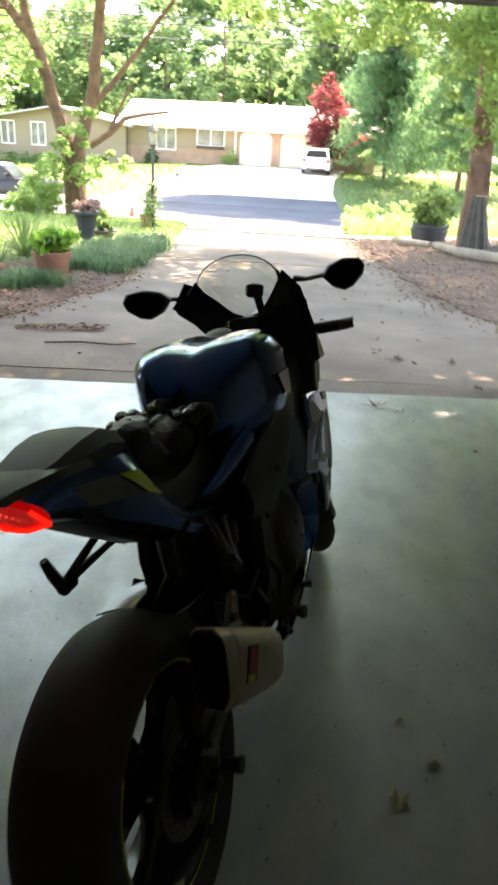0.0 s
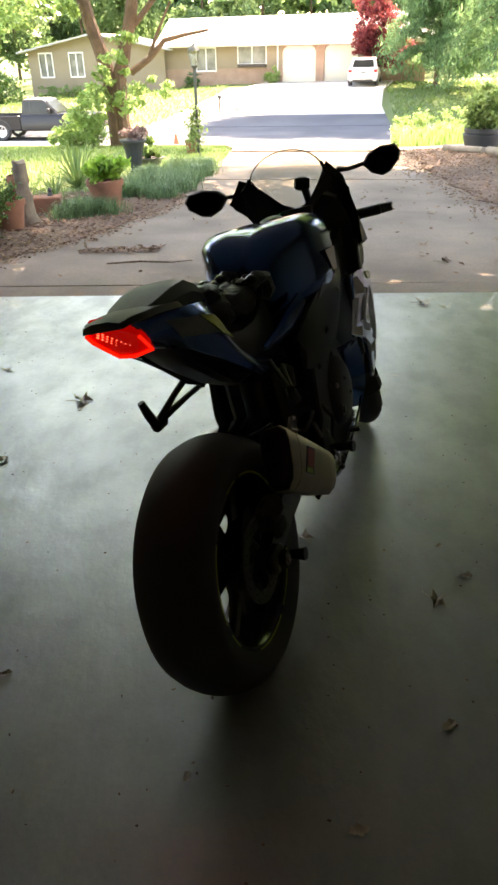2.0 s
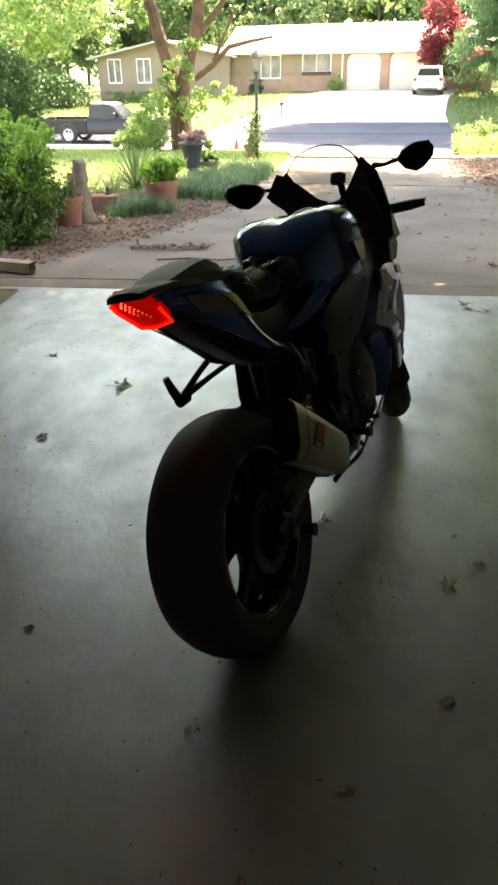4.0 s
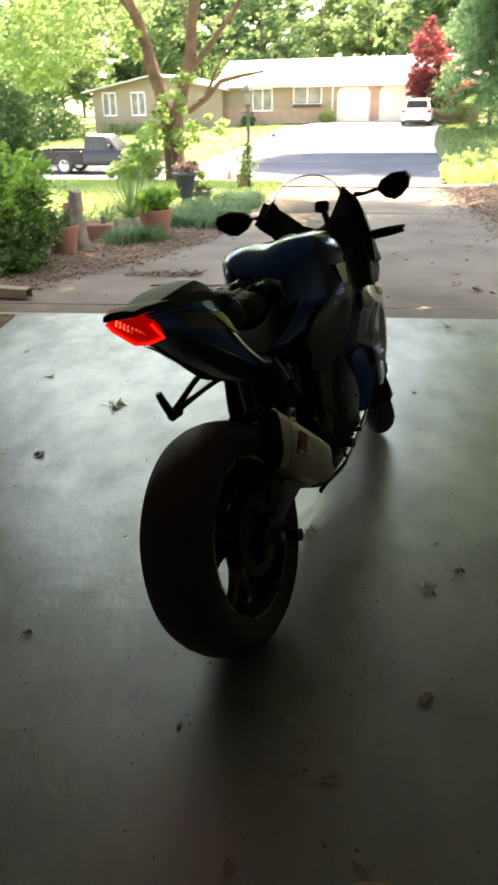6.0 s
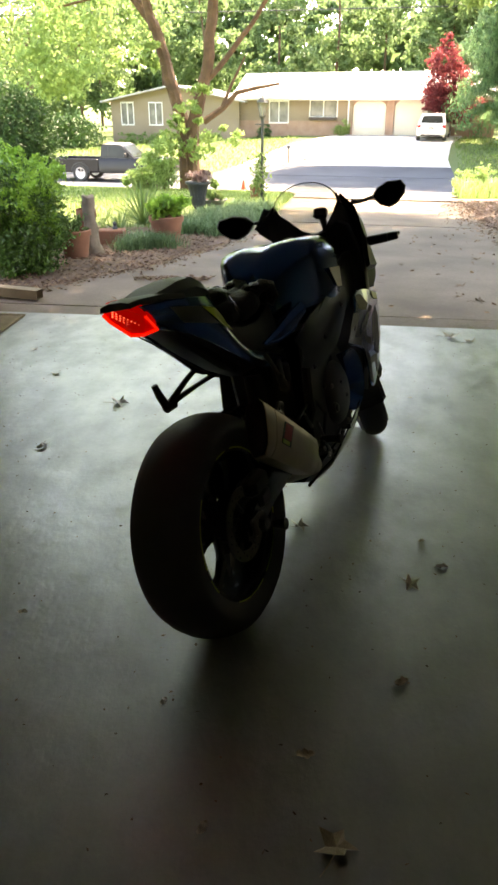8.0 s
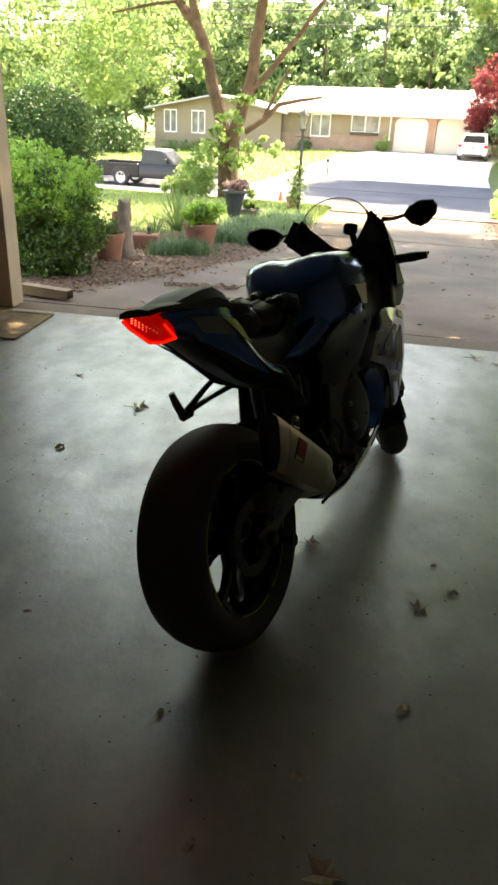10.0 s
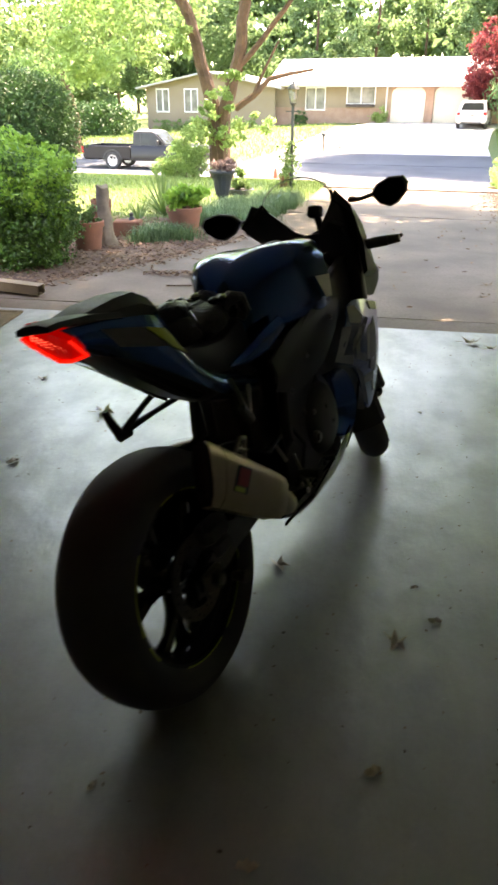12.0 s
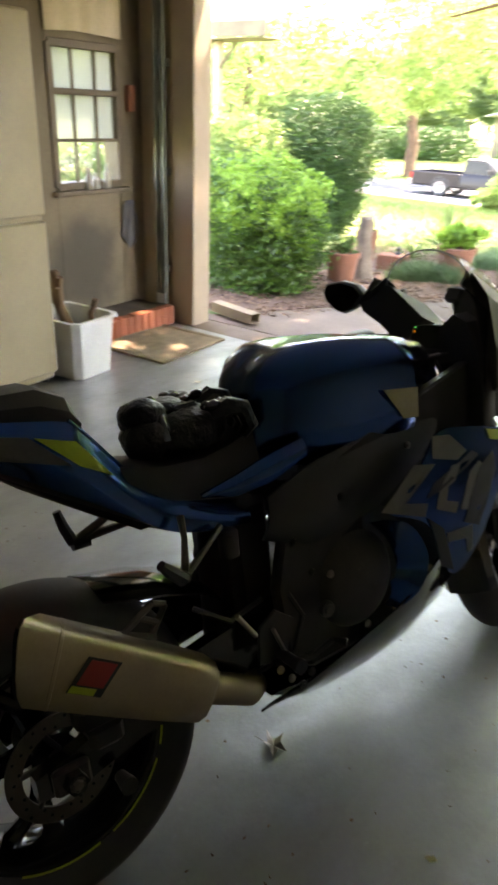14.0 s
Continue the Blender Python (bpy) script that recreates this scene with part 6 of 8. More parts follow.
tree("street_tree", "light green tree across the street", [
    ([(-19.6, 36.5, -1.9), (-19.6, 36.5, 0.0), (-19.9, 36.5, 2.0), (-19.5, 36.5, 5)], 0.36, 0.2),
    ([(-19.8, 36.5, 1.6), (-17.4, 35.5, 3.4), (-15.5, 34.5, 4.2)], 0.14, 0.05)],
    M_BARK, [((-19, 36, 5.5), (5.0, 4, 2.6)), ((-14.5, 35, 5.0), (3.4, 3.2, 2.2)), ((-24, 37, 4.5), (4.0, 3.6, 2.8)), ((-17.0, 34.5, 2.7), (2.2, 2.0, 1.0)), ((-22.5, 35.0, 1.8), (2.2, 2, 1.0))],
    8500, 0.34, M_LEAF_L, 45)
tree("street_tree", "light green tree across the street", [
    ([(-29, 33.5, -1.9), (-29, 33.5, 2.0), (-28.5, 33.5, 6)], 0.34, 0.16)],
    M_BARK, [((-28, 33, 4.5), (4.5, 4, 3.2)), ((-33, 35, 5), (4.5, 4, 3.5))], 6000, 0.38, M_LEAF_L, 46)

# crown and trunk stay out of view; added to shade street and drive
tree("street_tree", "tall unseen tree added to shade the street", [
    ([(14.5, 39.5, -1.4), (14.4, 39.5, 4), (13, 39.5, 8)], 0.40, 0.2), ([(13.6, 39.5, 6.5), (8, 39, 9.5), (2, 38.5, 10.5)], 0.2, 0.05)],
    M_BARK, [((5.5, 37.5, 10.6), (3.8, 3.2, 1.8)), ((0.4, 38.0, 10.9), (3.6, 2.8, 1.6)), ((11, 38.5, 10.5), (4.2, 3.8, 2.2)), ((7, 42, 11), (4.4, 3.2, 1.8)), ((1.6, 41.8, 11), (3.4, 2.8, 1.6)), ((4.2, 46.4, 11.2), (2.6, 2.6, 1.6)), ((-1.2, 40.4, 11.2), (2.6, 2.6, 1.5))], 64000, 0.36, M_LEAF, 47)

# woods behind the houses: stretches of stuff, with a few trunks
rng = np.random.default_rng(51)
trunks = Shape()
blobs_l, blobs_d, blobs_b = [], [], []
for k in range(120):
    x = -75 + 1.28 * k + rng.normal() * 1.2
    y = rng.uniform(61, 76)
    h = rng.uniform(9, 17) * (0.5 if x < -36 else 1.0)
    if k % 4 == 0:
        trunks.tube([(x, y, -0.4), (x + rng.normal() * 0.4, y, h * 0.5), (x + rng.normal() * 0.8, y, h)], [0.15, 0.10, 0.04], 6)
    for j in range(6):
        b = ((x + rng.normal() * 1.6, y + rng.normal() * 1.5, h * rng.uniform(0.08, 1.0)), (rng.uniform(1.5, 2.9), rng.uniform(1.4, 2.4), rng.uniform(1.2, 2.4)))
        (blobs_l if rng.uniform() < 0.62 else blobs_d).append(b)
for k in range(90):
    blobs_b.append(((-110 + 2.6 * k + rng.normal(), rng.uniform(88, 96), rng.uniform(1, 17 if k > 24 else 7)), (4.0, 2.5, 4.0)))
    blobs_b.append(((-110 + 2.6 * k + rng.normal(), rng.uniform(88, 96), rng.uniform(1, 12 if k > 24 else 6)), (4.0, 2.5, 4.0)))
single("woodland_trunks", trunks, M_BARK, "brown trunks of the woods behind the houses", "woodland", kind="stuff")
for nm, bl_, lf, n, sd, sz in (("woodland", blobs_l, M_WOODS, 230000, 52, 0.34), ("woodland", blobs_d, M_WOODS, 170000, 53, 0.36), ("woodland", blobs_b, M_WOODS, 110000, 54, 1.2)):
    r_ = np.random.default_rng(sd)
    v, f = leaf_cloud(r_, crown_points(r_, bl_, n, 0.2), None, sz, sz * 0.65)
    tagged(new(nm, fast_mesh(nm, v, f, lf)), "dense green woods behind the house opposite", "woodland", kind="stuff")


# ---- ground plants ----
def blades(name, label, pts, length, width, leaf, seed, category, up=1.4, kind="stuff"):
    """Upright grass blades at ground points."""
    r_ = np.random.default_rng(seed)
    n = len(pts)
    L = length * r_.uniform(0.5, 1.2, (n, 1))
    a = r_.uniform(0, 6.283, n)
    lean = r_.uniform(0.1, 0.9, (n, 1)) / up
    d = np.stack([np.cos(a), np.sin(a), np.zeros(n)], 1)
    s = np.stack([-np.sin(a), np.cos(a), np.zeros(n)], 1) * width * r_.uniform(0.6, 1.3, (n, 1))
    mid = pts + d * L * lean * 0.35 + np.array((0, 0, 1)) * L * 0.6
    tip = pts + d * L * lean + np.array((0, 0, 1)) * L * (1 - 0.35 * lean)
    v = np.stack([pts - s, pts + s, mid + s * 0.8, mid - s * 0.8, tip], 1).reshape(-1, 3)
    k = np.arange(n)[:, None] * 5
    f = np.concatenate([k + [0, 1, 2], k + [0, 2, 3], k + [3, 2, 4]], 1).reshape(-1, 3)
    return tagged(new(name, fast_mesh(name, v, f, leaf)), label, category, kind=kind)


def scatter(seed, n, x0, x1, y0, y1, lift=-0.03, keep=None):
    r_ = np.random.default_rng(seed)
    p = np.stack([r_.uniform(x0, x1, n), r_.uniform(y0, y1, n)], 1)
    if keep is not None:
        p = p[[keep(x, y) for x, y in p]]
    return np.array([(x, y, gz(y, x) + lift) for x, y in p])


drive_l = lambda y: np.interp(y, *zip(*DL))
blades("lawn_grass", "short sunlit lawn grass", scatter(61, 26000, -13, -2.0, 8.4, 22, keep=lambda x, y: x < drive_l(y) - 0.06), 0.10, 0.006, M_GRASS, 62, "grass")
blades("lawn_grass", "lawn grass at the drive edge", scatter(63, 6000, -9, -3.6, 5.5, 8.6), 0.12, 0.005, M_GRASS, 64, "grass")
blades("verge_grass", "long pale grass at the road edge", scatter(65, 4200, 1.6, 7.5, 19.2, 23.5), 0.60, 0.010, M_LIME_LEAF, 66, "grass")
blades("lawn_grass", "lawn grass across the street", scatter(67, 9000, 2.4, 14, 35, 50), 0.16, 0.02, M_GRASS, 68, "grass")
blades("lawn_grass", "lawn grass across the street", scatter(69, 12000, -32, -7.5, 35, 50, keep=lambda x, y: x < -9.6 + 0.27 * (y - 34)), 0.16, 0.02, M_GRASS, 70, "grass")
# blue-green tufted border beside the drive
r_ = np.random.default_rng(71)
tufts = []
for k in range(52):
    y = r_.uniform(7.9, 11.8)
    x = drive_l(y) - r_.uniform(0.08, 0.95)
    tufts.append((x, y))
for k in range(9):
    tufts.append((-2.62 + r_.normal() * 0.12, 6.75 + r_.normal() * 0.14))
tp = np.concatenate([np.array([(x + a * 0.09, y + b * 0.09, gz(y, x) - 0.02) for a, b in r_.normal(size=(220, 2))]) for x, y in tufts])
blades("border_grass", "blue-green tufted border grass beside drive", tp, 0.22, 0.004, M_GRASSY, 72, "grass", 0.8)
# dry leaves on beds and drive
def litter(name, label, pts, size, seed):
    rr_ = np.random.default_rng(seed)
    nr = np.tile((0, 0, 0.5), (len(pts), 1))
    v, f = leaf_cloud(rr_, pts, nr, size, size * 0.6, 0.15)
    v = v.reshape(-1, 4, 3)
    c = v.mean(1, keepdims=True)
    v = c + (v - c) * (1, 1, 0.35)
    return tagged(new(name, fast_mesh(name, v.reshape(-1, 3), f, M_LITTER)), label, "dry leaves", kind="stuff")


litter("leaf_litter", "dry brown leaves on the mulch bed", scatter(81, 6500, -4.4, -1.9, 3.95, 8.3, 0.005, keep=lambda x, y: x < drive_l(y) + 0.12 * math.sin(9 * y) and (y > 5.2 or x < drive_l(y))), 0.055, 82)
litter("leaf_litter", "dry brown leaves on the bank beside drive", scatter(83, 14000, 0.9, 6.5, 4.0, 16, 0.05, keep=lambda x, y: x > np.interp(y, *zip(*DR)) + 0.10 * math.sin(7 * y) - 0.45 * abs(math.sin(431 * x + 97 * y)) ** 6), 0.065, 84)
r_ = np.random.default_rng(87)
spill = [(np.interp(y, *zip(*DR)) - abs(r_.normal()) * 0.28 + 0.1, y) for y in r_.uniform(4.6, 15, 1500)] + [(np.interp(y, *zip(*DL)) + abs(r_.normal()) * 0.13 - 0.06, y) for y in r_.uniform(4.0, 8.2, 900)]
litter("leaf_litter", "dry leaves spilling over the driveway edges", np.array([(x, y, gz(y, x) + 0.012) for x, y in spill]), 0.055, 88)
r_ = np.random.default_rng(85)
drift = [(-1.75 + 0.62 * t + r_.normal() * 0.03, 4.84 + 0.12 * t + r_.normal() * 0.06) for t in r_.uniform(-0.3, 0.75, 260)] + [(r_.uniform(-2, 1.6), r_.uniform(3.9, 9)) for _ in range(130)]
litter("leaf_litter", "drift of dry leaves on the driveway", np.array([(x, y, gz(y, x) + 0.012) for x, y in drift]), 0.06, 86)

# ---- yard things ----
M_TERRA = mat("terracotta", (0.27, 0.105, 0.055), (0.20, 0.082, 0.045), rough=0.85, scale=6, fine=90, bump=0.15, c=(0.15, 0.075, 0.045))
M_SOIL = mat("potting_soil", (0.05, 0.035, 0.025), rough=0.95, scale=20, fine=120, bump=0.6)
M_DARKPOT = mat("dark_grey_pot", (0.032, 0.035, 0.035), (0.048, 0.051, 0.05), rough=0.6, scale=6, fine=90, bump=0.1)
M_OLDWOOD = mat("weathered_wood", (0.27, 0.205, 0.14), (0.17, 0.125, 0.085), rough=0.95, scale=9, fine=60, bump=0.5, depth=0.01, c=(0.10, 0.075, 0.05))
M_PALELOG = mat("pale_stripped_log", (0.30, 0.245, 0.19), (0.22, 0.175, 0.135), rough=0.9, scale=5, fine=50, bump=0.4, c=(0.24, 0.19, 0.15))
M_LAMP = mat("dark_lamp_metal", (0.05, 0.055, 0.05), (0.07, 0.075, 0.07), rough=0.55, metal=0.4, scale=9, fine=90, bump=0.05)
M_LAMPGLASS = glassmat("lamp_glass", (0.85, 0.88, 0.82), 0.1, 0.15)
M_CLOTH = mat("grey_cloth", (0.115, 0.100, 0.080), (0.075, 0.066, 0.054), rough=0.9, scale=6, fine=120, bump=0.3)
M_COLEUS = leafmat("reddish_coleus_leaf", (0.17, 0.09, 0.08), (0.36, 0.25, 0.21), 0.3)


def pot(name, label, x, y, r, h, material, plant, n, leaf_size, leaf, seed, spread=1.2, tall=0.6, group="", taper=0.72):
    """A turned pot with rim, soil and a plant of many leaves."""
    z = gz(y, x) - 0.01
    t = thing(name, label, "plant pot", Matrix.Translation((x, y, z)), group)
    part("pot", Shape().lathe([(0, 0), (r * taper, 0), (r * (taper + 0.2), h * 0.72), (r * 0.93, h * 0.80), (r * 1.02, h * 0.80), (r * 1.04, h * 0.97), (r, h), (r * 0.92, h), (r * 0.90, h * 0.80), (0, h * 0.80)], 28), material, t)
    part("soil", Shape().lathe([(0, h * 0.88), (r * 0.5, h * 0.89), (r * 0.9, h * 0.86)], 20), M_SOIL, t)
    rr = np.random.default_rng(seed)
    if plant == "leafy":
        pts = crown_points(rr, [((0, 0, h + tall * r * 0.9), (r * spread, r * spread, r * tall)), ((r * 0.4, -r * 0.3, h + r * tall * 0.5), (r * spread * 0.7, r * spread * 0.7, r * tall * 0.6))], n, 0.2)
        v, f = leaf_cloud(rr, pts, None, leaf_size, leaf_size * 0.55)
        s = Shape()
        for k in range(7):
            a = k * 0.9
            s.tube([(0, 0, h * 0.85), (r * 0.3 * math.cos(a), r * 0.3 * math.sin(a), h + r * tall * 0.6), (r * 0.7 * math.cos(a), r * 0.7 * math.sin(a), h + r * tall)], [0.006, 0.005, 0.003], 5)
        part("stems", s, M_BARK, t)
        o = new("foliage", fast_mesh("foliage", v, f, leaf))
        o.parent = t
    return t


pot("plant_pot", "large terracotta pot with leafy green plants", -2.44, 7.18, 0.205, 0.33, M_TERRA, "leafy", 800, 0.12, M_SHOOT, 101, 1.3, 0.62)
pot("plant_pot", "weathered terracotta pot at the bed edge", -3.02, 5.88, 0.17, 0.29, M_TERRA, "leafy", 300, 0.06, M_LEAF, 102, 0.9, 0.5)
pot("plant_pot", "small terracotta pot behind the stump", -3.18, 6.55, 0.11, 0.44, M_TERRA, "leafy", 160, 0.06, M_LEAF, 103, 0.9, 0.7)
pot("plant_pot", "low dark bowl planted with green tufts", -3.26, 12.3, 0.25, 0.13, M_DARKPOT, "leafy", 500, 0.10, M_LEAF, 105, 0.8, 0.7)
pot("plant_pot", "red pot at the foot of lamp post", -3.25, 16.0, 0.155, 0.28, M_TERRA, "leafy", 160, 0.08, M_LEAF_L, 106, 0.8, 0.7)
pot("plant_tub", "black tub with trailing green plants", 3.05, 15.5, 0.37, 0.42, M_DARKPOT, "leafy", 2200, 0.13, M_LEAF_L, 107, 1.55, 1.15, taper=0.9)

st = Shape()
rr = np.random.default_rng(108)
rings = []
for k, (z, r, ox) in enumerate(((-0.03, 0.125, 0.02), (0.03, 0.105, 0.015), (0.10, 0.082, 0.01), (0.20, 0.070, 0.0), (0.27, 0.078, -0.006), (0.33, 0.066, -0.010), (0.42, 0.064, -0.014), (0.50, 0.072, -0.012), (0.56, 0.066, -0.008), (0.60, 0.064, -0.006), (0.61, 0.045, -0.006))):
    rings.append([((r * (1 + 0.10 * math.sin(3 * a + 1.7 * k) + 0.06 * math.sin(7 * a + k))) * math.cos(a) + ox, (r * (1 + 0.10 * math.sin(5 * a + k))) * math.sin(a), z + (0.015 * math.sin(2 * a) if k > 8 else 0)) for a in np.linspace(0, 2 * math.pi, 19)[:-1]])
single("wood_stump", st.loft(rings), M_OLDWOOD, "weathered grey wooden post stump in bed", "stump", m=Matrix.Translation((-2.97, 6.2, gz(6.2) - 0.01)))
single("terracotta_block", Shape().box(-0.16, 0.16, -0.11, 0.11, 0, 0.17, 0.012), M_TERRA, "reddish clay flue block lying in bed", "block", m=Matrix.Translation((-3.06, 6.95, gz(6.95) - 0.005)) @ pose(0, 0, 0, 0, 0, 14), smooth=False)
single("garden_ornament", Shape().lathe([(0, 0), (0.035, 0), (0.030, 0.02), (0.018, 0.04), (0.028, 0.065), (0.015, 0.085), (0, 0.09)], 12), M_DARKPOT, "small dark ornament on the clay block", "ornament", m=Matrix.Translation((-3.02, 6.97, gz(6.95) + 0.166)))


def urn(name, label, x, y, r, h, seed):
    """A footed garden urn: plinth, stem, ribbed flaring bowl, rolled rim, reddish foliage."""
    t = thing(name, label, "plant pot", Matrix.Translation((x, y, gz(y, x) - 0.01)))
    part("foot", Shape().lathe([(0, 0), (r * 0.52, 0), (r * 0.52, h * 0.06), (r * 0.40, h * 0.10), (r * 0.30, h * 0.16), (r * 0.34, h * 0.20)], 24), M_DARKPOT, t)
    bowl = Shape().lathe([(r * 0.34, h * 0.20), (r * 0.50, h * 0.26), (r * 0.58, h * 0.45), (r * 0.68, h * 0.70), (r * 0.86, h * 0.88), (r * 1.05, h * 0.93), (r * 1.06, h * 0.98), (r * 0.98, h), (r * 0.84, h * 0.96), (0, h * 0.86)], 28)
    part("bowl", bowl, M_DARKPOT, t)
    for k in range(14):
        a = 2 * math.pi * k / 14
        part("rib", Shape().tube([(q * math.cos(a), q * math.sin(a), z) for q, z in ((r * 0.51, h * 0.28), (r * 0.59, h * 0.46), (r * 0.69, h * 0.70), (r * 0.84, h * 0.86))], r * 0.035, 5), M_DARKPOT, t)
    rr = np.random.default_rng(seed)
    v, f = leaf_cloud(rr, crown_points(rr, [((0, 0, h + r * 0.35), (r * 1.05, r * 1.05, r * 0.45))], 700, 0.2), None, 0.075, 0.042)
    o = new("foliage", fast_mesh("foliage", v, f, M_COLEUS))
    o.parent = t
    return t


urn("garden_urn", "dark ribbed footed urn with reddish foliage", -3.04, 10.55, 0.20, 0.52, 104)


def spiky(name, label, x, y, n, length, leaf, seed):
    t = thing(name, label, "plant", Matrix.Translation((x, y, gz(y, x) - 0.01)))
    rr = np.random.default_rng(seed)
    for k in range(n):
        a, e = k * 2.4, radians(rr.uniform(15, 72))
        d = Vector((math.cos(a) * math.cos(e), math.sin(a) * math.cos(e), math.sin(e)))
        side = Vector((-math.sin(a), math.cos(a), 0))
        L = length * rr.uniform(0.7, 1.1)
        rows = []
        for u, w in ((0, 0.010), (0.3, 0.016), (0.6, 0.012), (0.85, 0.007), (1.0, 0.001)):
            p = d * L * u - Vector((0, 0, 0.28 * L * u * u * (1 - math.sin(e) * 0.5)))
            rows.append([p - side * w, p - Vector((0, 0, w * 0.4)), p + side * w])
        part("leaf_blade", Shape().loft(rows, False, False), leaf, t)
    return t


spiky("spiky_plant", "large arching spiky-leaved plant in the bed", -3.37, 8.81, 64, 0.84, M_LEAF, 110)
spiky("spiky_plant", "arching spiky-leaved plant in the bed", -3.35, 7.9, 18, 0.45, M_LEAF, 111)

# lamp post
lp = thing("lamp_post", "dark metal yard lamp post with glass lantern", "lamp post", Matrix.Translation((-3.0, 15.5, gz(15.5) - 0.05)))
part("pole", Shape().tube([(0, 0, 0), (0, 0, 0.06), (0, 0, 0.08), (0, 0, 1.70)], [0.06, 0.055, 0.036, 0.033], 14), M_LAMP, lp)
ln = part("lantern", Shape().lathe([(0.03, 1.70), (0.05, 1.73), (0.075, 1.75), (0.075, 1.765), (0.06, 1.77)], 6), M_LAMP, lp, "dark lantern base", False)
part("lantern_cap", Shape().lathe([(0.115, 2.03), (0.14, 2.035), (0.10, 2.09), (0.05, 2.13), (0.02, 2.15), (0.022, 2.175), (0.0, 2.20)], 6), M_LAMP, ln, "dark pointed cap", False)
part("pane", Shape().lathe([(0.058, 1.77), (0.112, 2.03)], 6), M_LAMPGLASS, ln, "", False).visible_shadow = False
for k in range(6):
    a = radians(60 * k)
    part("lantern_rib", Shape().tube([(0.06 * math.cos(a), 0.06 * math.sin(a), 1.77), (0.115 * math.cos(a), 0.115 * math.sin(a), 2.035)], 0.006, 5), M_LAMP, ln)
part("crossbar", Shape().tube([(-0.16, 0, 1.60), (0.16, 0, 1.60)], 0.010, 8), M_LAMP, lp)
rr = np.random.default_rng(112)
hz = rr.uniform(0.1, 1.0, 420)
v, f = leaf_cloud(rr, np.stack([rr.normal(size=420) * 0.10 - 0.04, rr.normal(size=420) * 0.08, hz], 1), None, 0.085, 0.055)
vine = thing("climbing_vine", "leafy green vine climbing the lamp post", "vine", lp.matrix_world.copy())
o = new("foliage", fast_mesh("foliage", v, f, M_LEAF_L))
o.parent = vine
part("stem", Shape().tube([(0.05, 0, 0), (0.04, 0.03, 0.3), (-0.04, -0.03, 0.6), (0.04, 0.02, 0.95)], 0.006, 6), M_BARK, vine)

# right bank: logs and a draped sheet
for pts, r in ((((2.25, 14.9, 0), (2.45, 14.2, 0), (2.75, 13.4, 0)), 0.07), (((2.80, 13.2, 0), (2.92, 12.4, 0), (3.02, 11.6, 0)), 0.075), (((2.95, 11.7, 0), (3.3, 10.9, 0), (3.9, 9.9, 0)), 0.09)):
    pp = [(x, y, gz(y, x) + 0.04 + r * 0.75) for x, y, _ in pts]
    single("border_log", limb(Shape(), pp, r, r * 0.85, 12), M_PALELOG, "pale stripped log edging the bank", "log", "logs edging the bank")
# grey sheets hung from a cord at the tree's foot, in deep folds
def draped(name, label, top, bottom, folds, depth, sag, seed):
    """A cloth between two edge lines, with folds that deepen downwards."""
    rng_ = np.random.default_rng(seed)
    ph = rng_.uniform(0, 6.283, 3)
    rows = []
    for i in range(15):
        v = i / 14
        row = []
        for j in range(65):
            u = j / 64
            q = Vector(top[0]).lerp(Vector(top[1]), u).lerp(Vector(bottom[0]).lerp(Vector(bottom[1]), u), v)
            w = math.sin(2 * math.pi * folds * u + ph[0] + 0.9 * math.sin(5 * u + ph[1])) + 0.4 * math.sin(2 * math.pi * folds * 2.3 * u + ph[2])
            q.y += depth * (0.35 + 0.65 * v) * w
            q.z -= sag * math.sin(math.pi * u) * (1 - 0.6 * v) - 0.03 * w * v
            row.append(q)
        rows.append(row)
    cl = Shape().loft(rows, False, False)
    cl.loft([[q + Vector((0, 0.006, -0.004)) for q in r] for r in rows], False, False)
    return single(name, cl, M_CLOTH, label, "sheet", "sheets on the cord")


draped("draped_sheet", "grey sheet hanging in narrow folds from a cord", ((3.33, 13.22, 0.66), (3.58, 13.22, 0.66)), ((3.16, 13.05, -0.31), (3.80, 13.08, -0.30)), 3.4, 0.06, 0.0, 5)
draped("draped_sheet", "grey sheet slung in a swag over the bank", ((3.62, 13.02, -0.24), (4.46, 13.16, 0.35)), ((3.70, 12.88, -0.30), (4.70, 12.80, -0.30)), 3.2, 0.06, 0.10, 6)
single("cord", Shape().tube([(3.40, 13.23, 0.672), (3.60, 13.22, 0.665), (4.0, 13.21, 0.53), (4.50, 13.17, 0.36)], 0.014, 6), M_PALELOG, "pale cord slung between the trunks", "cord")

# far small things
mb = thing("mailbox", "small roadside mailbox on a post", "mailbox", Matrix.Translation((-6.26, 37.9, gz(37.9) - 0.08)))
part("post", Shape().box(-0.05, 0.05, -0.05, 0.05, 0, 0.85, 0.01), M_OLDWOOD, mb, "", False)
part("box", Shape().box(-0.09, 0.09, -0.24, 0.24, 0.85, 1.02, 0.03), M_LAMP, mb, "", False)
cn = thing("marker_cone", "small orange marker at the road edge", "cone", Matrix.Translation((-5.9, 26.0, gz(26) + 0.02)))
part("cone", Shape().lathe([(0, 0.34), (0.03, 0.34), (0.10, 0.02)], 14), M_ORANGE, cn)
part("base", Shape().box(-0.13, 0.13, -0.13, 0.13, 0, 0.02, 0.005), M_ORANGE, cn, "", False)
rr = np.random.default_rng(115)
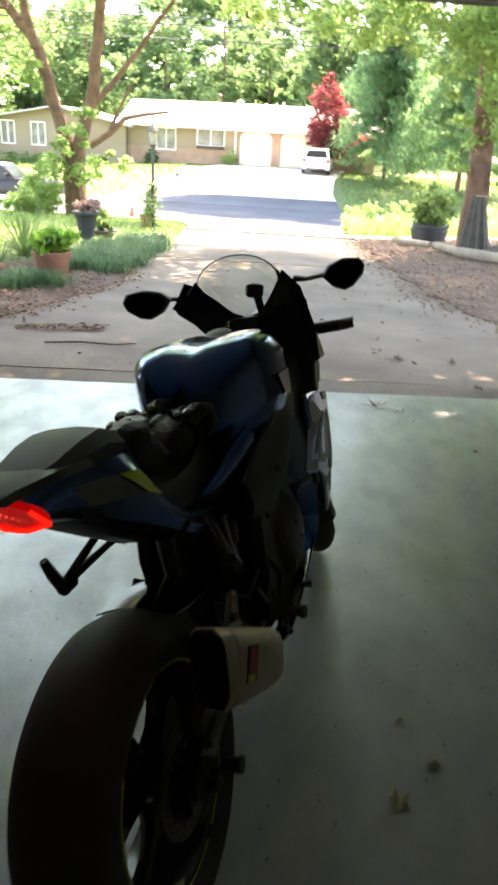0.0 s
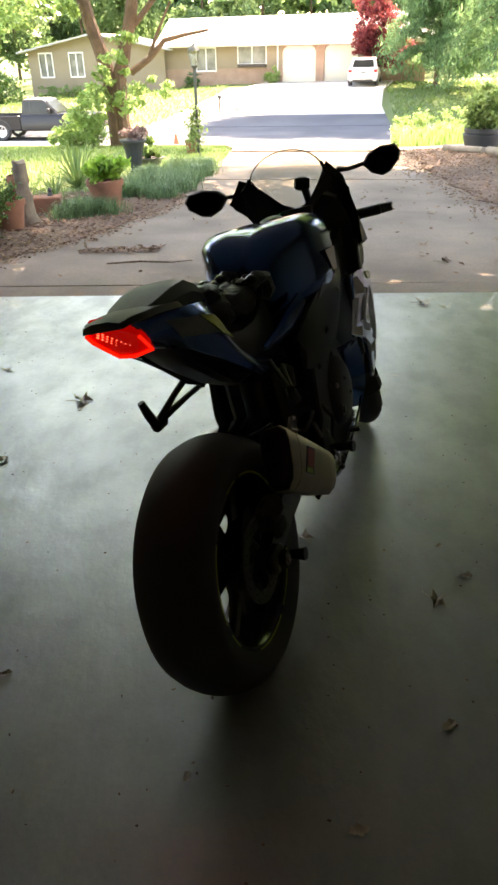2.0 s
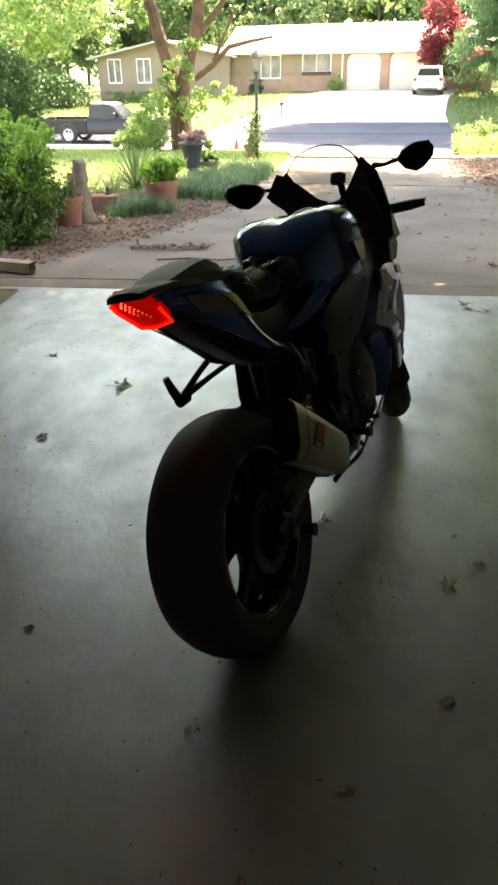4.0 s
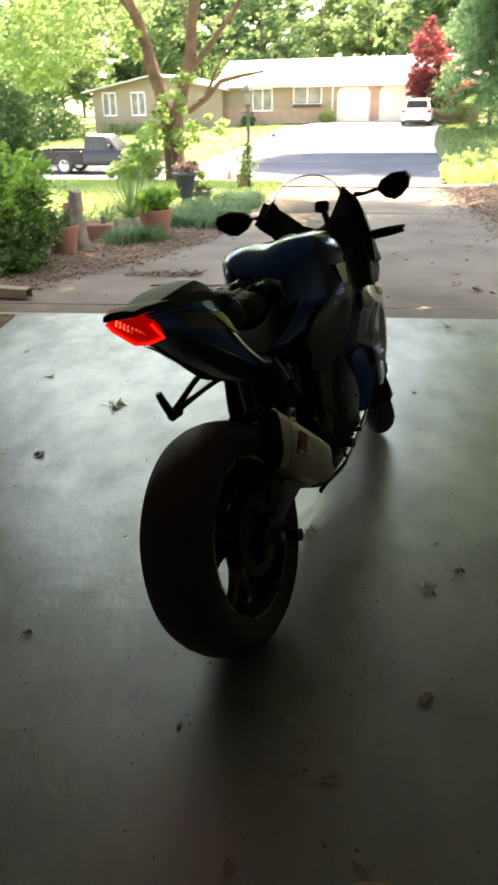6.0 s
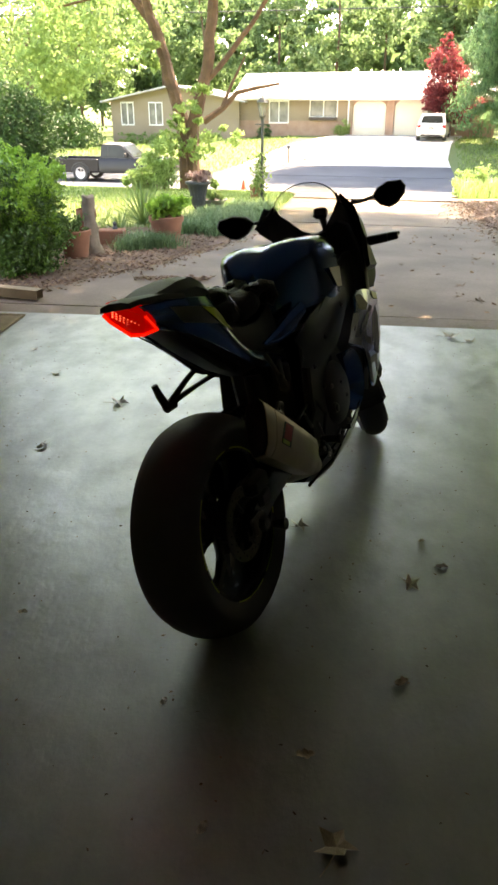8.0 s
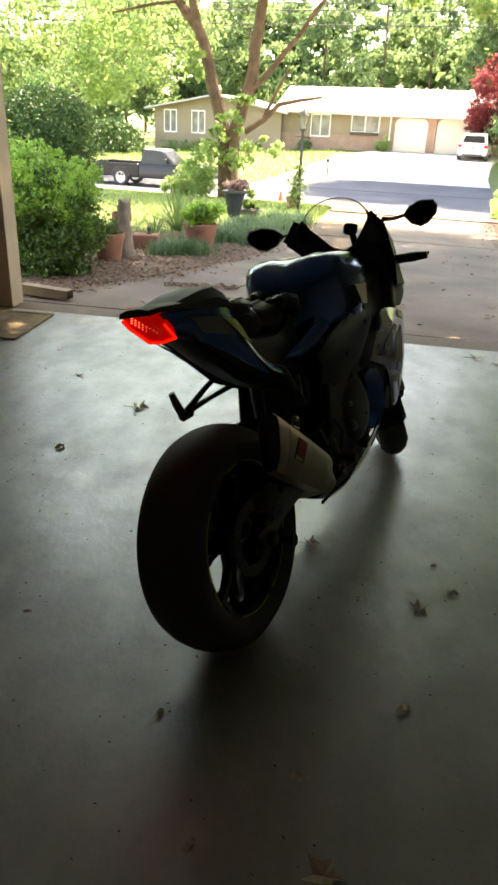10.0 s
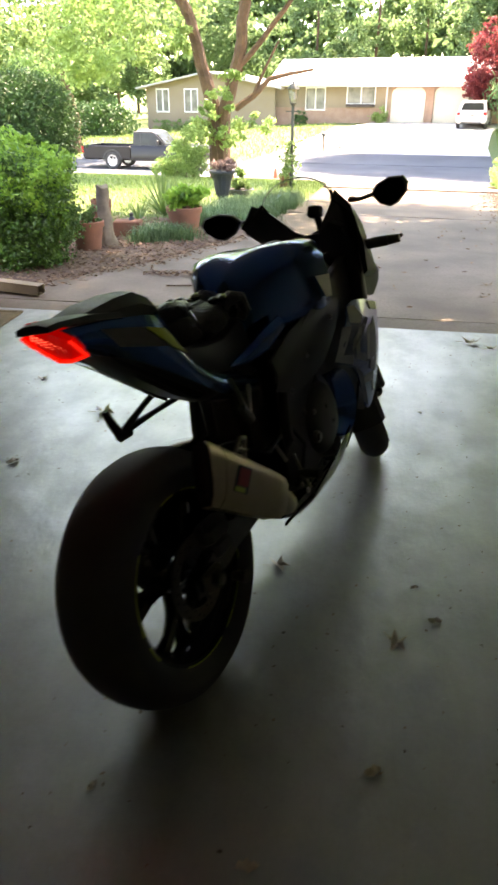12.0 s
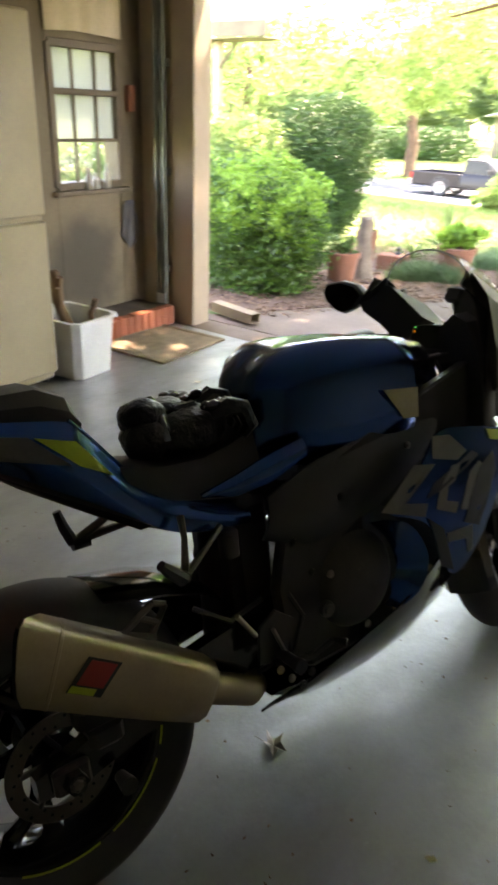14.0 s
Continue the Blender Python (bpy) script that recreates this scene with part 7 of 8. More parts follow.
rk = [[(0.2 * math.cos(a) * c * (1 + 0.1 * math.sin(3 * a)), 0.16 * math.sin(a) * c, 0.18 * s) for a in np.linspace(0, 6.283, 13)[:-1]] for c, s in ((1.0, -0.2), (1.05, 0.25), (0.8, 0.7), (0.35, 1.0))]
single("garden_stone", Shape().loft(rk), mat("grey_stone", (0.22, 0.21, 0.19), rough=0.9, scale=8, fine=40, bump=0.5), "grey boulder by the drive opposite", "stone", m=Matrix.Translation((-5.5, 39, gz(39))))
for k, z in enumerate((6.2, 5.95, 5.4)):
    single("power_cable", Shape().tube([(-70 + 10 * i, 36 + 0.3 * k, z + 0.9 * ((i - 7) / 7) ** 2 - 0.05 * i * 0) for i in range(15)], 0.022, 5), M_LAMP, "thin overhead cable along the street", "cable", "overhead cables")

# ---- vehicles ----
M_CARBLACK = mat("charcoal_car_paint", (0.012, 0.0105, 0.0105), (0.016, 0.0135, 0.0135), rough=0.35, rvar=0.05, metal=0.0, scale=2, fine=50, bump=0.0, coat=0.15, spec=0.3)
M_CARWHITE = mat("white_car_paint", (0.72, 0.72, 0.70), (0.68, 0.68, 0.66), rough=0.25, rvar=0.05, scale=2, fine=50, bump=0.0, coat=0.6)
M_CHROME = mat("wheel_alloy", (0.55, 0.55, 0.55), (0.48, 0.48, 0.48), rough=0.3, metal=0.9, scale=8, fine=50, bump=0.0)
M_TAILRED = mat("red_lamp_plastic", (0.45, 0.02, 0.02), (0.4, 0.02, 0.02), rough=0.2, scale=8, fine=50, bump=0.0)


def road_wheel(parent, x, y, r, w):
    """A car wheel whose axle lies along the local y axis."""
    m = Matrix.Translation((x, y, r)) @ Matrix.Rotation(radians(90), 4, "X")
    wh = part("wheel", Shape().lathe([(0, -w * 0.35), (r * 0.25, -w * 0.38), (r * 0.55, -w * 0.30), (r * 0.64, -w * 0.45), (r * 0.66, w * 0.45), (r * 0.3, w * 0.38), (0, w * 0.35)], 24, m), M_CHROME, parent, "silver alloy wheel")
    part("tyre", Shape().lathe([(r * 0.64, -w * 0.48), (r * 0.92, -w * 0.5), (r, -w * 0.35), (r, w * 0.35), (r * 0.92, w * 0.5), (r * 0.64, w * 0.48), (r * 0.64, -w * 0.48)], 28, m), M_TYRE, wh)
    for k in range(5):
        a = 2 * math.pi * k / 5
        part("spoke", Shape().tube([m @ Vector((0.2 * r * math.cos(a), 0.2 * r * math.sin(a), s * w * 0.42)) for s in (1,)] + [m @ Vector((0.62 * r * math.cos(a), 0.62 * r * math.sin(a), w * 0.44))], r * 0.07, 6), M_CHROME, wh)


# pick-up truck, side on; local x forward
tr = thing("pickup_truck", "dark charcoal pick-up truck parked on the street", "truck", Matrix.Translation((-15.1, 30.3, gz(30.3) + 0.02)) @ Matrix.Scale(1.06, 4))
H = 0.84


def body_ring(x, z0, z1, hw, ins=0.06):
    return [(x, -hw, z0 + 0.05), (x, -hw - 0.0, z1 - 0.12), (x, -hw + ins, z1), (x, hw - ins, z1), (x, hw, z1 - 0.12), (x, hw, z0 + 0.05), (x, hw - 0.1, z0), (x, -hw + 0.1, z0)]


part("body", Shape().loft([body_ring(x, z0, z1, hw) for x, z0, z1, hw in ((1.80, 0.34, 0.92, H), (3.35, 0.34, 0.93, H), (3.40, 0.34, 0.95, H), (4.55, 0.36, 0.90, H), (4.78, 0.38, 0.80, H - 0.06), (4.85, 0.42, 0.66, H - 0.1))]), M_CARBLACK, tr, "charcoal cab and bonnet")
bed = Shape()
bed.box(-0.35, 1.78, -H, -H + 0.09, 0.38, 0.90, 0.03).box(-0.35, 1.78, H - 0.09, H, 0.38, 0.90, 0.03).box(-0.40, -0.32, -H + 0.02, H - 0.02, 0.42, 0.90, 0.02).box(-0.35, 1.78, -H + 0.05, H - 0.05, 0.36, 0.48, 0.02)
part("cargo_bed", bed, M_CARBLACK, tr, "open charcoal cargo bed", False)
cab = [(1.84, 0.90), (1.90, 1.38), (1.98, 1.44), (2.66, 1.44), (2.80, 1.40), (3.32, 0.92)]
part("cab_roof", Shape().loft([[(x, -H + 0.10 + 0.10 * (z - 0.9), z) for x, z in cab], [(x, H - 0.10 - 0.10 * (z - 0.9), z) for x, z in cab]]), M_CARBLACK, tr, "charcoal cab roof", False)
for sy in (-1, 1):
    for o_ in ([(1.96, 0.97), (1.99, 1.35), (2.16, 1.37), (2.16, 0.97)], [(2.22, 0.97), (2.22, 1.37), (2.72, 1.37), (3.12, 0.97)]):
        w0 = H - 0.098
        part("window", Shape().loft([[(x, sy * (w0 - 0.10 * (z - 0.9)), z) for x, z in o_], [(x, sy * (w0 + 0.008 - 0.10 * (z - 0.9)), z) for x, z in o_]]), M_DARKGLASS, tr, "dark side window", False)
    part("wheel_arch", Shape().lathe([(0.36, sy * H - 0.02), (0.42, sy * H - 0.02), (0.42, sy * H + 0.02), (0.36, sy * H + 0.02), (0.36, sy * H - 0.02)], 20, Matrix.Translation((0.95, 0, 0.35)) @ Matrix.Rotation(radians(90), 4, "X"), 0, 180), M_BLACK, tr)
    for x in (0.95, 3.95):
        road_wheel(tr, x, sy * (H - 0.10), 0.345, 0.24)
    part("door_mirror", Shape().box(3.22, 3.32, sy * (H + 0.02) - 0.07, sy * (H + 0.02) + 0.07, 0.98, 1.14, 0.02).move(Matrix.Translation((-0.28, 0, 0))), M_BLACK, tr, "", False)
# white skin over the charcoal roof paints in its sun reflection
part("roof_panel", Shape().loft([[(x, -0.64, z), (x, -0.5, z + 0.02), (x, 0.5, z + 0.02), (x, 0.64, z), (x, 0.5, z - 0.02), (x, -0.5, z - 0.02)] for x, z in ((1.93, 1.432), (2.02, 1.452), (2.62, 1.452), (2.74, 1.434))]), M_CARWHITE, tr, "pale roof skin in place of sun reflection")
part("rear_bumper", Shape().box(-0.50, -0.38, -H + 0.05, H - 0.05, 0.40, 0.55, 0.02), M_CHROME, tr, "", False)
part("tail_light", Shape().box(-0.42, -0.34, -H - 0.004, -H + 0.12, 0.62, 0.86, 0.01), M_TAILRED, tr, "", False)
part("windscreen", Shape().loft([[(2.84, -0.6, 1.37), (2.84, 0.6, 1.37), (3.27, 0.66, 0.97), (3.27, -0.66, 0.97)], [(2.86, -0.6, 1.38), (2.86, 0.6, 1.38), (3.29, 0.66, 0.98), (3.29, -0.66, 0.98)]]), M_DARKGLASS, tr, "", False)

# white hatchback seen from behind; local x forward (up the drive)
va = thing("white_car", "white hatchback parked before the garage opposite", "car", Matrix.Translation((0.95, 46.9, gz(47.5) + 0.04)) @ pose(0, 0, 0, 0, 0, 84))
W = 0.90


def car_ring(x, z0, z1, hw):
    return [(x, -hw + 0.08, z0), (x, -hw, z0 + 0.15), (x, -hw, z1 - 0.18), (x, -hw + 0.10, z1), (x, hw - 0.10, z1), (x, hw, z1 - 0.18), (x, hw, z0 + 0.15), (x, hw - 0.08, z0)]


part("body", Shape().loft([car_ring(x, z0, z1, hw) for x, z0, z1, hw in ((0.0, 0.40, 0.80, W - 0.10), (0.06, 0.30, 0.96, W - 0.02), (0.4, 0.24, 0.99, W), (2.6, 0.24, 0.98, W), (3.4, 0.24, 0.92, W), (4.1, 0.28, 0.80, W - 0.05), (4.3, 0.34, 0.66, W - 0.2))]), M_CARWHITE, va, "white car body")
gh = [(0.10, 0.94), (0.42, 1.46), (0.7, 1.53), (2.2, 1.52), (2.6, 1.44), (3.3, 0.94)]
part("cabin", Shape().loft([[(x, s * (W - 0.06 - 0.26 * (z - 0.9)), z) for x, z in gh] for s in (-1, 1)]), M_CARWHITE, va, "white car roof and pillars", False)
rwn = [(0.135, -0.66, 1.02), (0.135, 0.66, 1.02), (0.37, 0.56, 1.40), (0.37, -0.56, 1.40)]
part("rear_window", Shape().loft([rwn, [(x - 0.02, y, z) for x, y, z in rwn]]), M_DARKGLASS, va, "dark rear window", False)
for s in (-1, 1):
    part("tail_light", Shape().box(-0.01, 0.10, s * 0.74 - 0.11, s * 0.74 + 0.11, 0.72, 0.90, 0.03), M_TAILRED, va, "red tail light", False)
    o_ = [(0.55, 1.0), (0.68, 1.42), (2.15, 1.42), (2.95, 1.0)]
    part("side_window", Shape().loft([[(x, s * (W - 0.058 - 0.26 * (z - 0.9)), z) for x, z in o_], [(x, s * (W - 0.045 - 0.26 * (z - 0.9)), z) for x, z in o_]]), M_DARKGLASS, va, "dark side window", False)
    for x in (0.75, 3.35):
        road_wheel(va, x, s * (W - 0.10), 0.32, 0.21)
part("bumper", Shape().box(-0.06, 0.05, -W + 0.12, W - 0.12, 0.34, 0.56, 0.04), M_CARWHITE, va, "", False)
part("bumper_insert", Shape().box(-0.066, -0.05, -0.6, 0.6, 0.28, 0.38, 0.01), M_BLACK, va, "", False)
part("plate_bar", Shape().box(-0.005, 0.03, -0.16, 0.16, 0.68, 0.78, 0.004), M_SILVER, va, "plain pale plate", False)

# ---- things in the garage ----
M_CAB = mat("cream_enamel", (0.46, 0.375, 0.215), (0.40, 0.325, 0.185), rough=0.4, rvar=0.08, scale=2.5, fine=60, bump=0.012, c=(0.34, 0.29, 0.20))
M_BIN = mat("white_plastic", (0.78, 0.77, 0.73), (0.70, 0.69, 0.65), rough=0.5, scale=5, fine=80, bump=0.05, c=(0.6, 0.58, 0.54))
M_MAT = mat("woven_straw_mat", (0.25, 0.19, 0.115), (0.18, 0.135, 0.085), rough=0.95, scale=14, fine=220, bump=0.5, depth=0.004, c=(0.20, 0.15, 0.10))
M_PIPE = mat("beige_downspout", (0.36, 0.28, 0.19), (0.31, 0.24, 0.165), rough=0.5, scale=5, fine=60, bump=0.05)
M_GLOVE = mat("black_leather", (0.008, 0.008, 0.008), (0.013, 0.013, 0.0125), rough=0.30, scale=24, fine=110, bump=0.8, depth=0.006)

cb = thing("storage_cabinet", "tall cream enamel cabinet with two stacked doors", "cabinet", GM)
part("body", Shape().box(-0.45, 0.165, -2.30, -1.535, 0.02, 1.805, 0.012), M_CAB, cb, "", False)
for z0, z1 in ((0.07, 0.875), (0.90, 1.80)):
    dr = part("door", Shape().box(0.169, 0.205, -2.29, -1.545, z0, z1, 0.010), M_CAB, cb, "cream enamel door", False)
    part("seal", Shape().box(0.1655, 0.1685, -2.285, -1.55, z0 + 0.005, z1 - 0.005, 0.001), M_BLACK, dr, "", False)
    zc = z1 - 0.25 if z0 < 0.5 else z0 + 0.25
    part("handle", Shape().tube([(0.206, -2.24, zc - 0.12), (0.235, -2.24, zc - 0.10), (0.235, -2.24, zc + 0.10), (0.206, -2.24, zc + 0.12)], 0.010, 8), M_STEEL, dr, "steel bar handle")
for b in (-2.26, -1.58):
    for a in (-0.40, 0.12):
        part("foot", Shape().lathe([(0, 0), (0.022, 0), (0.018, 0.022)], 12, Matrix.Translation((a, b, 0))), M_BLACK, cb)
single("tool_case", Shape().box(-0.40, 0.12, -2.25, -1.72, 1.806, 1.93, 0.015), M_BLACK, "dark flat case on top of the cabinet", "case", m=GM, smooth=False)

bn = thing("white_bin", "white plastic bin holding scraps of wood", "bin", GM @ Matrix.Translation((0.095, -1.345, 0)) @ pose(0, 0, 0, 0, 0, 4))
def rrect(hx, hy, z, c=0.035):
    return [(-hx + c, -hy, z), (hx - c, -hy, z), (hx, -hy + c, z), (hx, hy - c, z), (hx - c, hy, z), (-hx + c, hy, z), (-hx, hy - c, z), (-hx, -hy + c, z)]
part("tub", Shape().loft([rrect(0.17, 0.135, 0.0), rrect(0.18, 0.145, 0.01), rrect(0.205, 0.165, 0.325), rrect(0.222, 0.182, 0.328), rrect(0.222, 0.182, 0.342), rrect(0.196, 0.156, 0.342), rrect(0.172, 0.137, 0.02)]), M_BIN, bn, "", False)
M_DRIFT = mat("brown_driftwood", (0.26, 0.16, 0.09), (0.17, 0.10, 0.055), rough=0.9, scale=9, fine=50, bump=0.5, depth=0.008, c=(0.10, 0.06, 0.035))
for k, (x, y, ax, ay, L, r) in enumerate(((-0.02, -0.03, 6, -8, 0.54, 0.034), (-0.09, 0.0, 10, 4, 0.52, 0.026), (0.07, -0.04, 9, -14, 0.47, 0.028), (-0.05, 0.04, 14, -4, 0.56, 0.022), (0.05, 0.06, 10, 12, 0.42, 0.022))):
    mm = bn.matrix_world @ Matrix.Translation((x, y + 0.05, 0.03)) @ pose(0, 0, 0, ax, ay, 0)
    single("wood_scrap", limb(Shape(), [(0, 0, 0.0), (0.015, 0.01, L * 0.4), (-0.01, 0.0, L * 0.75), (0.02, 0.012, L)], r, r * 0.7, 9), M_DRIFT, "rough brown driftwood stick standing in bin", "wood", "wood scraps in the bin", m=mm)


fm = thing("floor_mat", "worn straw-coloured mat by the doorway", "mat", Matrix.Translation((-2.44, 2.96, 0.0)) @ pose(0, 0, 0, 0, 0, 8))
part("weave", Shape().box(-0.27, 0.27, -0.31, 0.31, 0.001, 0.012, 0.004), M_MAT, fm, "", False)
edge = Shape()
for q in ((-0.285, 0.285, -0.325, -0.29), (-0.285, 0.285, 0.29, 0.325), (-0.285, -0.25, -0.29, 0.29), (0.25, 0.285, -0.29, 0.29)):
    edge.box(*q, 0.001, 0.017, 0.004)
part("border", edge, M_MAT, fm, "", False)
ds = Shape()
p0, p1 = Vector((-2.76, 3.805, 0.052)), Vector((-2.32, 3.765, 0.046))
d = (p1 - p0).normalized()
sd_ = Vector((0, 0, 1)).cross(d).normalized()
up_ = d.cross(sd_)
sec = lambda g: [(-0.045 * g, -0.036 * g), (0.045 * g, -0.036 * g), (0.045 * g, 0.036 * g), (-0.045 * g, 0.036 * g)]
ring = lambda p, g: [p + sd_ * a + up_ * b for a, b in sec(g)]
ds.loft([ring(p0, 0.93), ring(p0, 1), ring(p0 + d * 0.2, 1.0), ring(p0 + d * 0.21, 1.03), ring(p0 + d * 0.23, 1.03), ring(p0 + d * 0.24, 1.0), ring(p1, 1), ring(p1, 0.93), ring(p1 - d * 0.3, 0.93)], False)
single("downspout", ds, M_PIPE, "beige rectangular downspout lying by the jamb", "downspout", smooth=False)

# small things on the side wall
single("wall_box", Shape().box(-0.468, -0.43, -0.29, -0.22, 1.38, 1.54, 0.006), M_TERRA, "small reddish box on the wall", "box", m=GM, smooth=False)
single("hanging_rag", Shape().panel([(-0.36, 0.80), (-0.33, 0.825), (-0.27, 0.83), (-0.24, 0.80)], [(-0.38, 0.60), (-0.33, 0.53), (-0.29, 0.50), (-0.23, 0.58)], lambda y, z, u, v: -0.452 + 0.010 * math.sin(u * 11 + v * 4), 14, 10, 0.006), mat("faded_blue_cloth", (0.15, 0.14, 0.125), (0.10, 0.10, 0.10), rough=0.9, scale=12, fine=150, bump=0.3), "faded blue rag hanging on the wall", "rag", m=GM)
ot = thing("wall_outlet", "small white socket low on the wall return", "socket", GM)
part("plate", Shape().box(-0.29, -0.22, -0.212, -0.203, 0.13, 0.20, 0.003), M_BIN, ot, "", False)

# gloves on the seat
def lump(c, r, seed, wr=0.16, n=30):
    """A soft crumpled lump: a ball with folds."""
    s = Shape()
    rings = []
    for i in range(1, 20):
        t = math.pi * i / 20
        ring = []
        for j in range(n):
            a = 2 * math.pi * j / n
            d = Vector((math.sin(t) * math.cos(a), math.sin(t) * math.sin(a), math.cos(t)))
            k = 1 + wr * noise.noise(d * 2.2 + Vector((seed, 0, 0))) + wr * 0.7 * abs(noise.noise(d * 5.5 + Vector((0, seed, 0))))
            ring.append((c[0] + r[0] * d.x * k, c[1] + r[1] * d.y * k, c[2] + r[2] * d.z * k))
        rings.append(ring)
    return s.loft(rings)


def glove(m, seed, flip):
    """A riding glove that lies crumpled: cuff, palm, curled fingers, thumb, strap."""
    t = thing("glove", "crumpled black leather riding glove on the seat", "glove", m, "riding gloves")
    part("palm", lump((0, 0, 0.034), (0.062, 0.056, 0.038), seed, 0.10), M_GLOVE, t)
    part("cuff", lump((-0.068, 0.004 * flip, 0.036), (0.050, 0.050, 0.042), seed + 3, 0.08), M_GLOVE, t)
    for k in range(4):
        y = (-0.042 + 0.027 * k) * flip
        c = 0.010 * math.sin(2.1 * k + seed)
        part("finger", Shape().tube([(0.030, y * 0.9, 0.050 + c), (0.058, y, 0.062 + c), (0.083, y * 1.1, 0.052 + c), (0.092, y * 1.1, 0.030), (0.078, y, 0.014)], [0.014, 0.0165, 0.016, 0.015, 0.010], 9), M_GLOVE, t)
        part("knuckle", lump((0.034, y, 0.068 + c), (0.014, 0.011, 0.009), seed + k, 0.1, 12), M_GLOSS, t)
    part("thumb", Shape().tube([(-0.015, 0.045 * flip, 0.03), (0.02, 0.068 * flip, 0.036), (0.05, 0.070 * flip, 0.024)], [0.018, 0.017, 0.010], 9), M_GLOVE, t)
    part("strap", Shape().tube([(-0.052, -0.050 * flip, 0.040), (-0.050, -0.02 * flip, 0.074), (-0.050, 0.02 * flip, 0.076), (-0.052, 0.050 * flip, 0.046)], 0.006, 8, flat=0.35), M_GLOSS, t)
    return t


glove(BM @ Matrix.Translation((0.012, 0.415, 0.808)) @ pose(0, 0, 0, 6, -4, 76) @ Matrix.Scale(1.22, 4), 1.0, 1)
glove(BM @ Matrix.Translation((-0.04, 0.385, 0.850)) @ pose(0, 0, 0, -8, 6, 110) @ Matrix.Diagonal((1.0, 1.0, 0.9, 1)), 5.0, -1)

# ---- dry leaves on the floor ----
# base colour lightened to stand in for glints on the floor leaves
M_DRY = mat("glint_pale_oak_leaf", (0.66, 0.58, 0.47), (0.48, 0.38, 0.29), rough=0.36, scale=30, fine=200, bump=0.4, depth=0.002, c=(0.30, 0.22, 0.15), objvar=0.25, spec=0.8)


def oak_leaf(lobes, seed, curl):
    """A lobed leaf, curled along its midrib, 1 long."""
    rr = np.random.default_rng(seed)
    rows = []
    n = lobes * 4 + 1
    for i in range(n):
        u = i / (n - 1)
        w = (0.07 + 0.27 * math.sin(math.pi * min(1, u * 0.95 + 0.05)) * (0.45 + 0.55 * abs(math.sin(u * math.pi * lobes)))) * (1 if u < 0.97 else 0.3)
        y0 = 0.06 * math.sin(u * 5 + seed)
        z = curl * (0.35 * (u - 0.5) ** 2 * 2 + 0.10 * math.sin(u * 9 + seed))
        rows.append([(u - 0.5, y0 + w * s, max(0.0, z) + curl * 0.9 * w * abs(s) ** 1.5 * (1 + 0.3 * math.sin(u * 12 + s))) for s in (-1, -0.5, 0, 0.5, 1)])
    sh = Shape().loft(rows, False, False)
    sh.tube([(-0.72, 0.05, 0.02), (-0.6, 0.02, 0.01), (-0.48, rows[0][2][1], 0.01)], 0.012, 5)
    return sh.mesh("dry_leaf", M_DRY)


def star_leaf(seed, curl):
    """A pointed-lobed leaf with raised, curled tips and a stalk, 1 across."""
    rr = np.random.default_rng(seed)
    n = 5
    v = [(0, 0, 0.03)]
    for k in range(2 * n):
        a = math.pi * (k / n) + rr.normal() * 0.06
        r = (0.52 + 0.10 * rr.normal()) if k % 2 == 0 else 0.27
        v.append((r * math.cos(a), r * math.sin(a), max(0.0, curl * (r - 0.1) * (1 + 0.9 * rr.normal()))))
    f = [(0, k, k % (2 * n) + 1) for k in range(1, 2 * n + 1)]
    sh = Shape().add(v, f)
    return sh.tube([(-0.15, 0, 0.03), (-0.5, 0.05, 0.05), (-0.85, 0.16, 0.02)], 0.014, 5).mesh("dry_leaf", M_DRY, False)


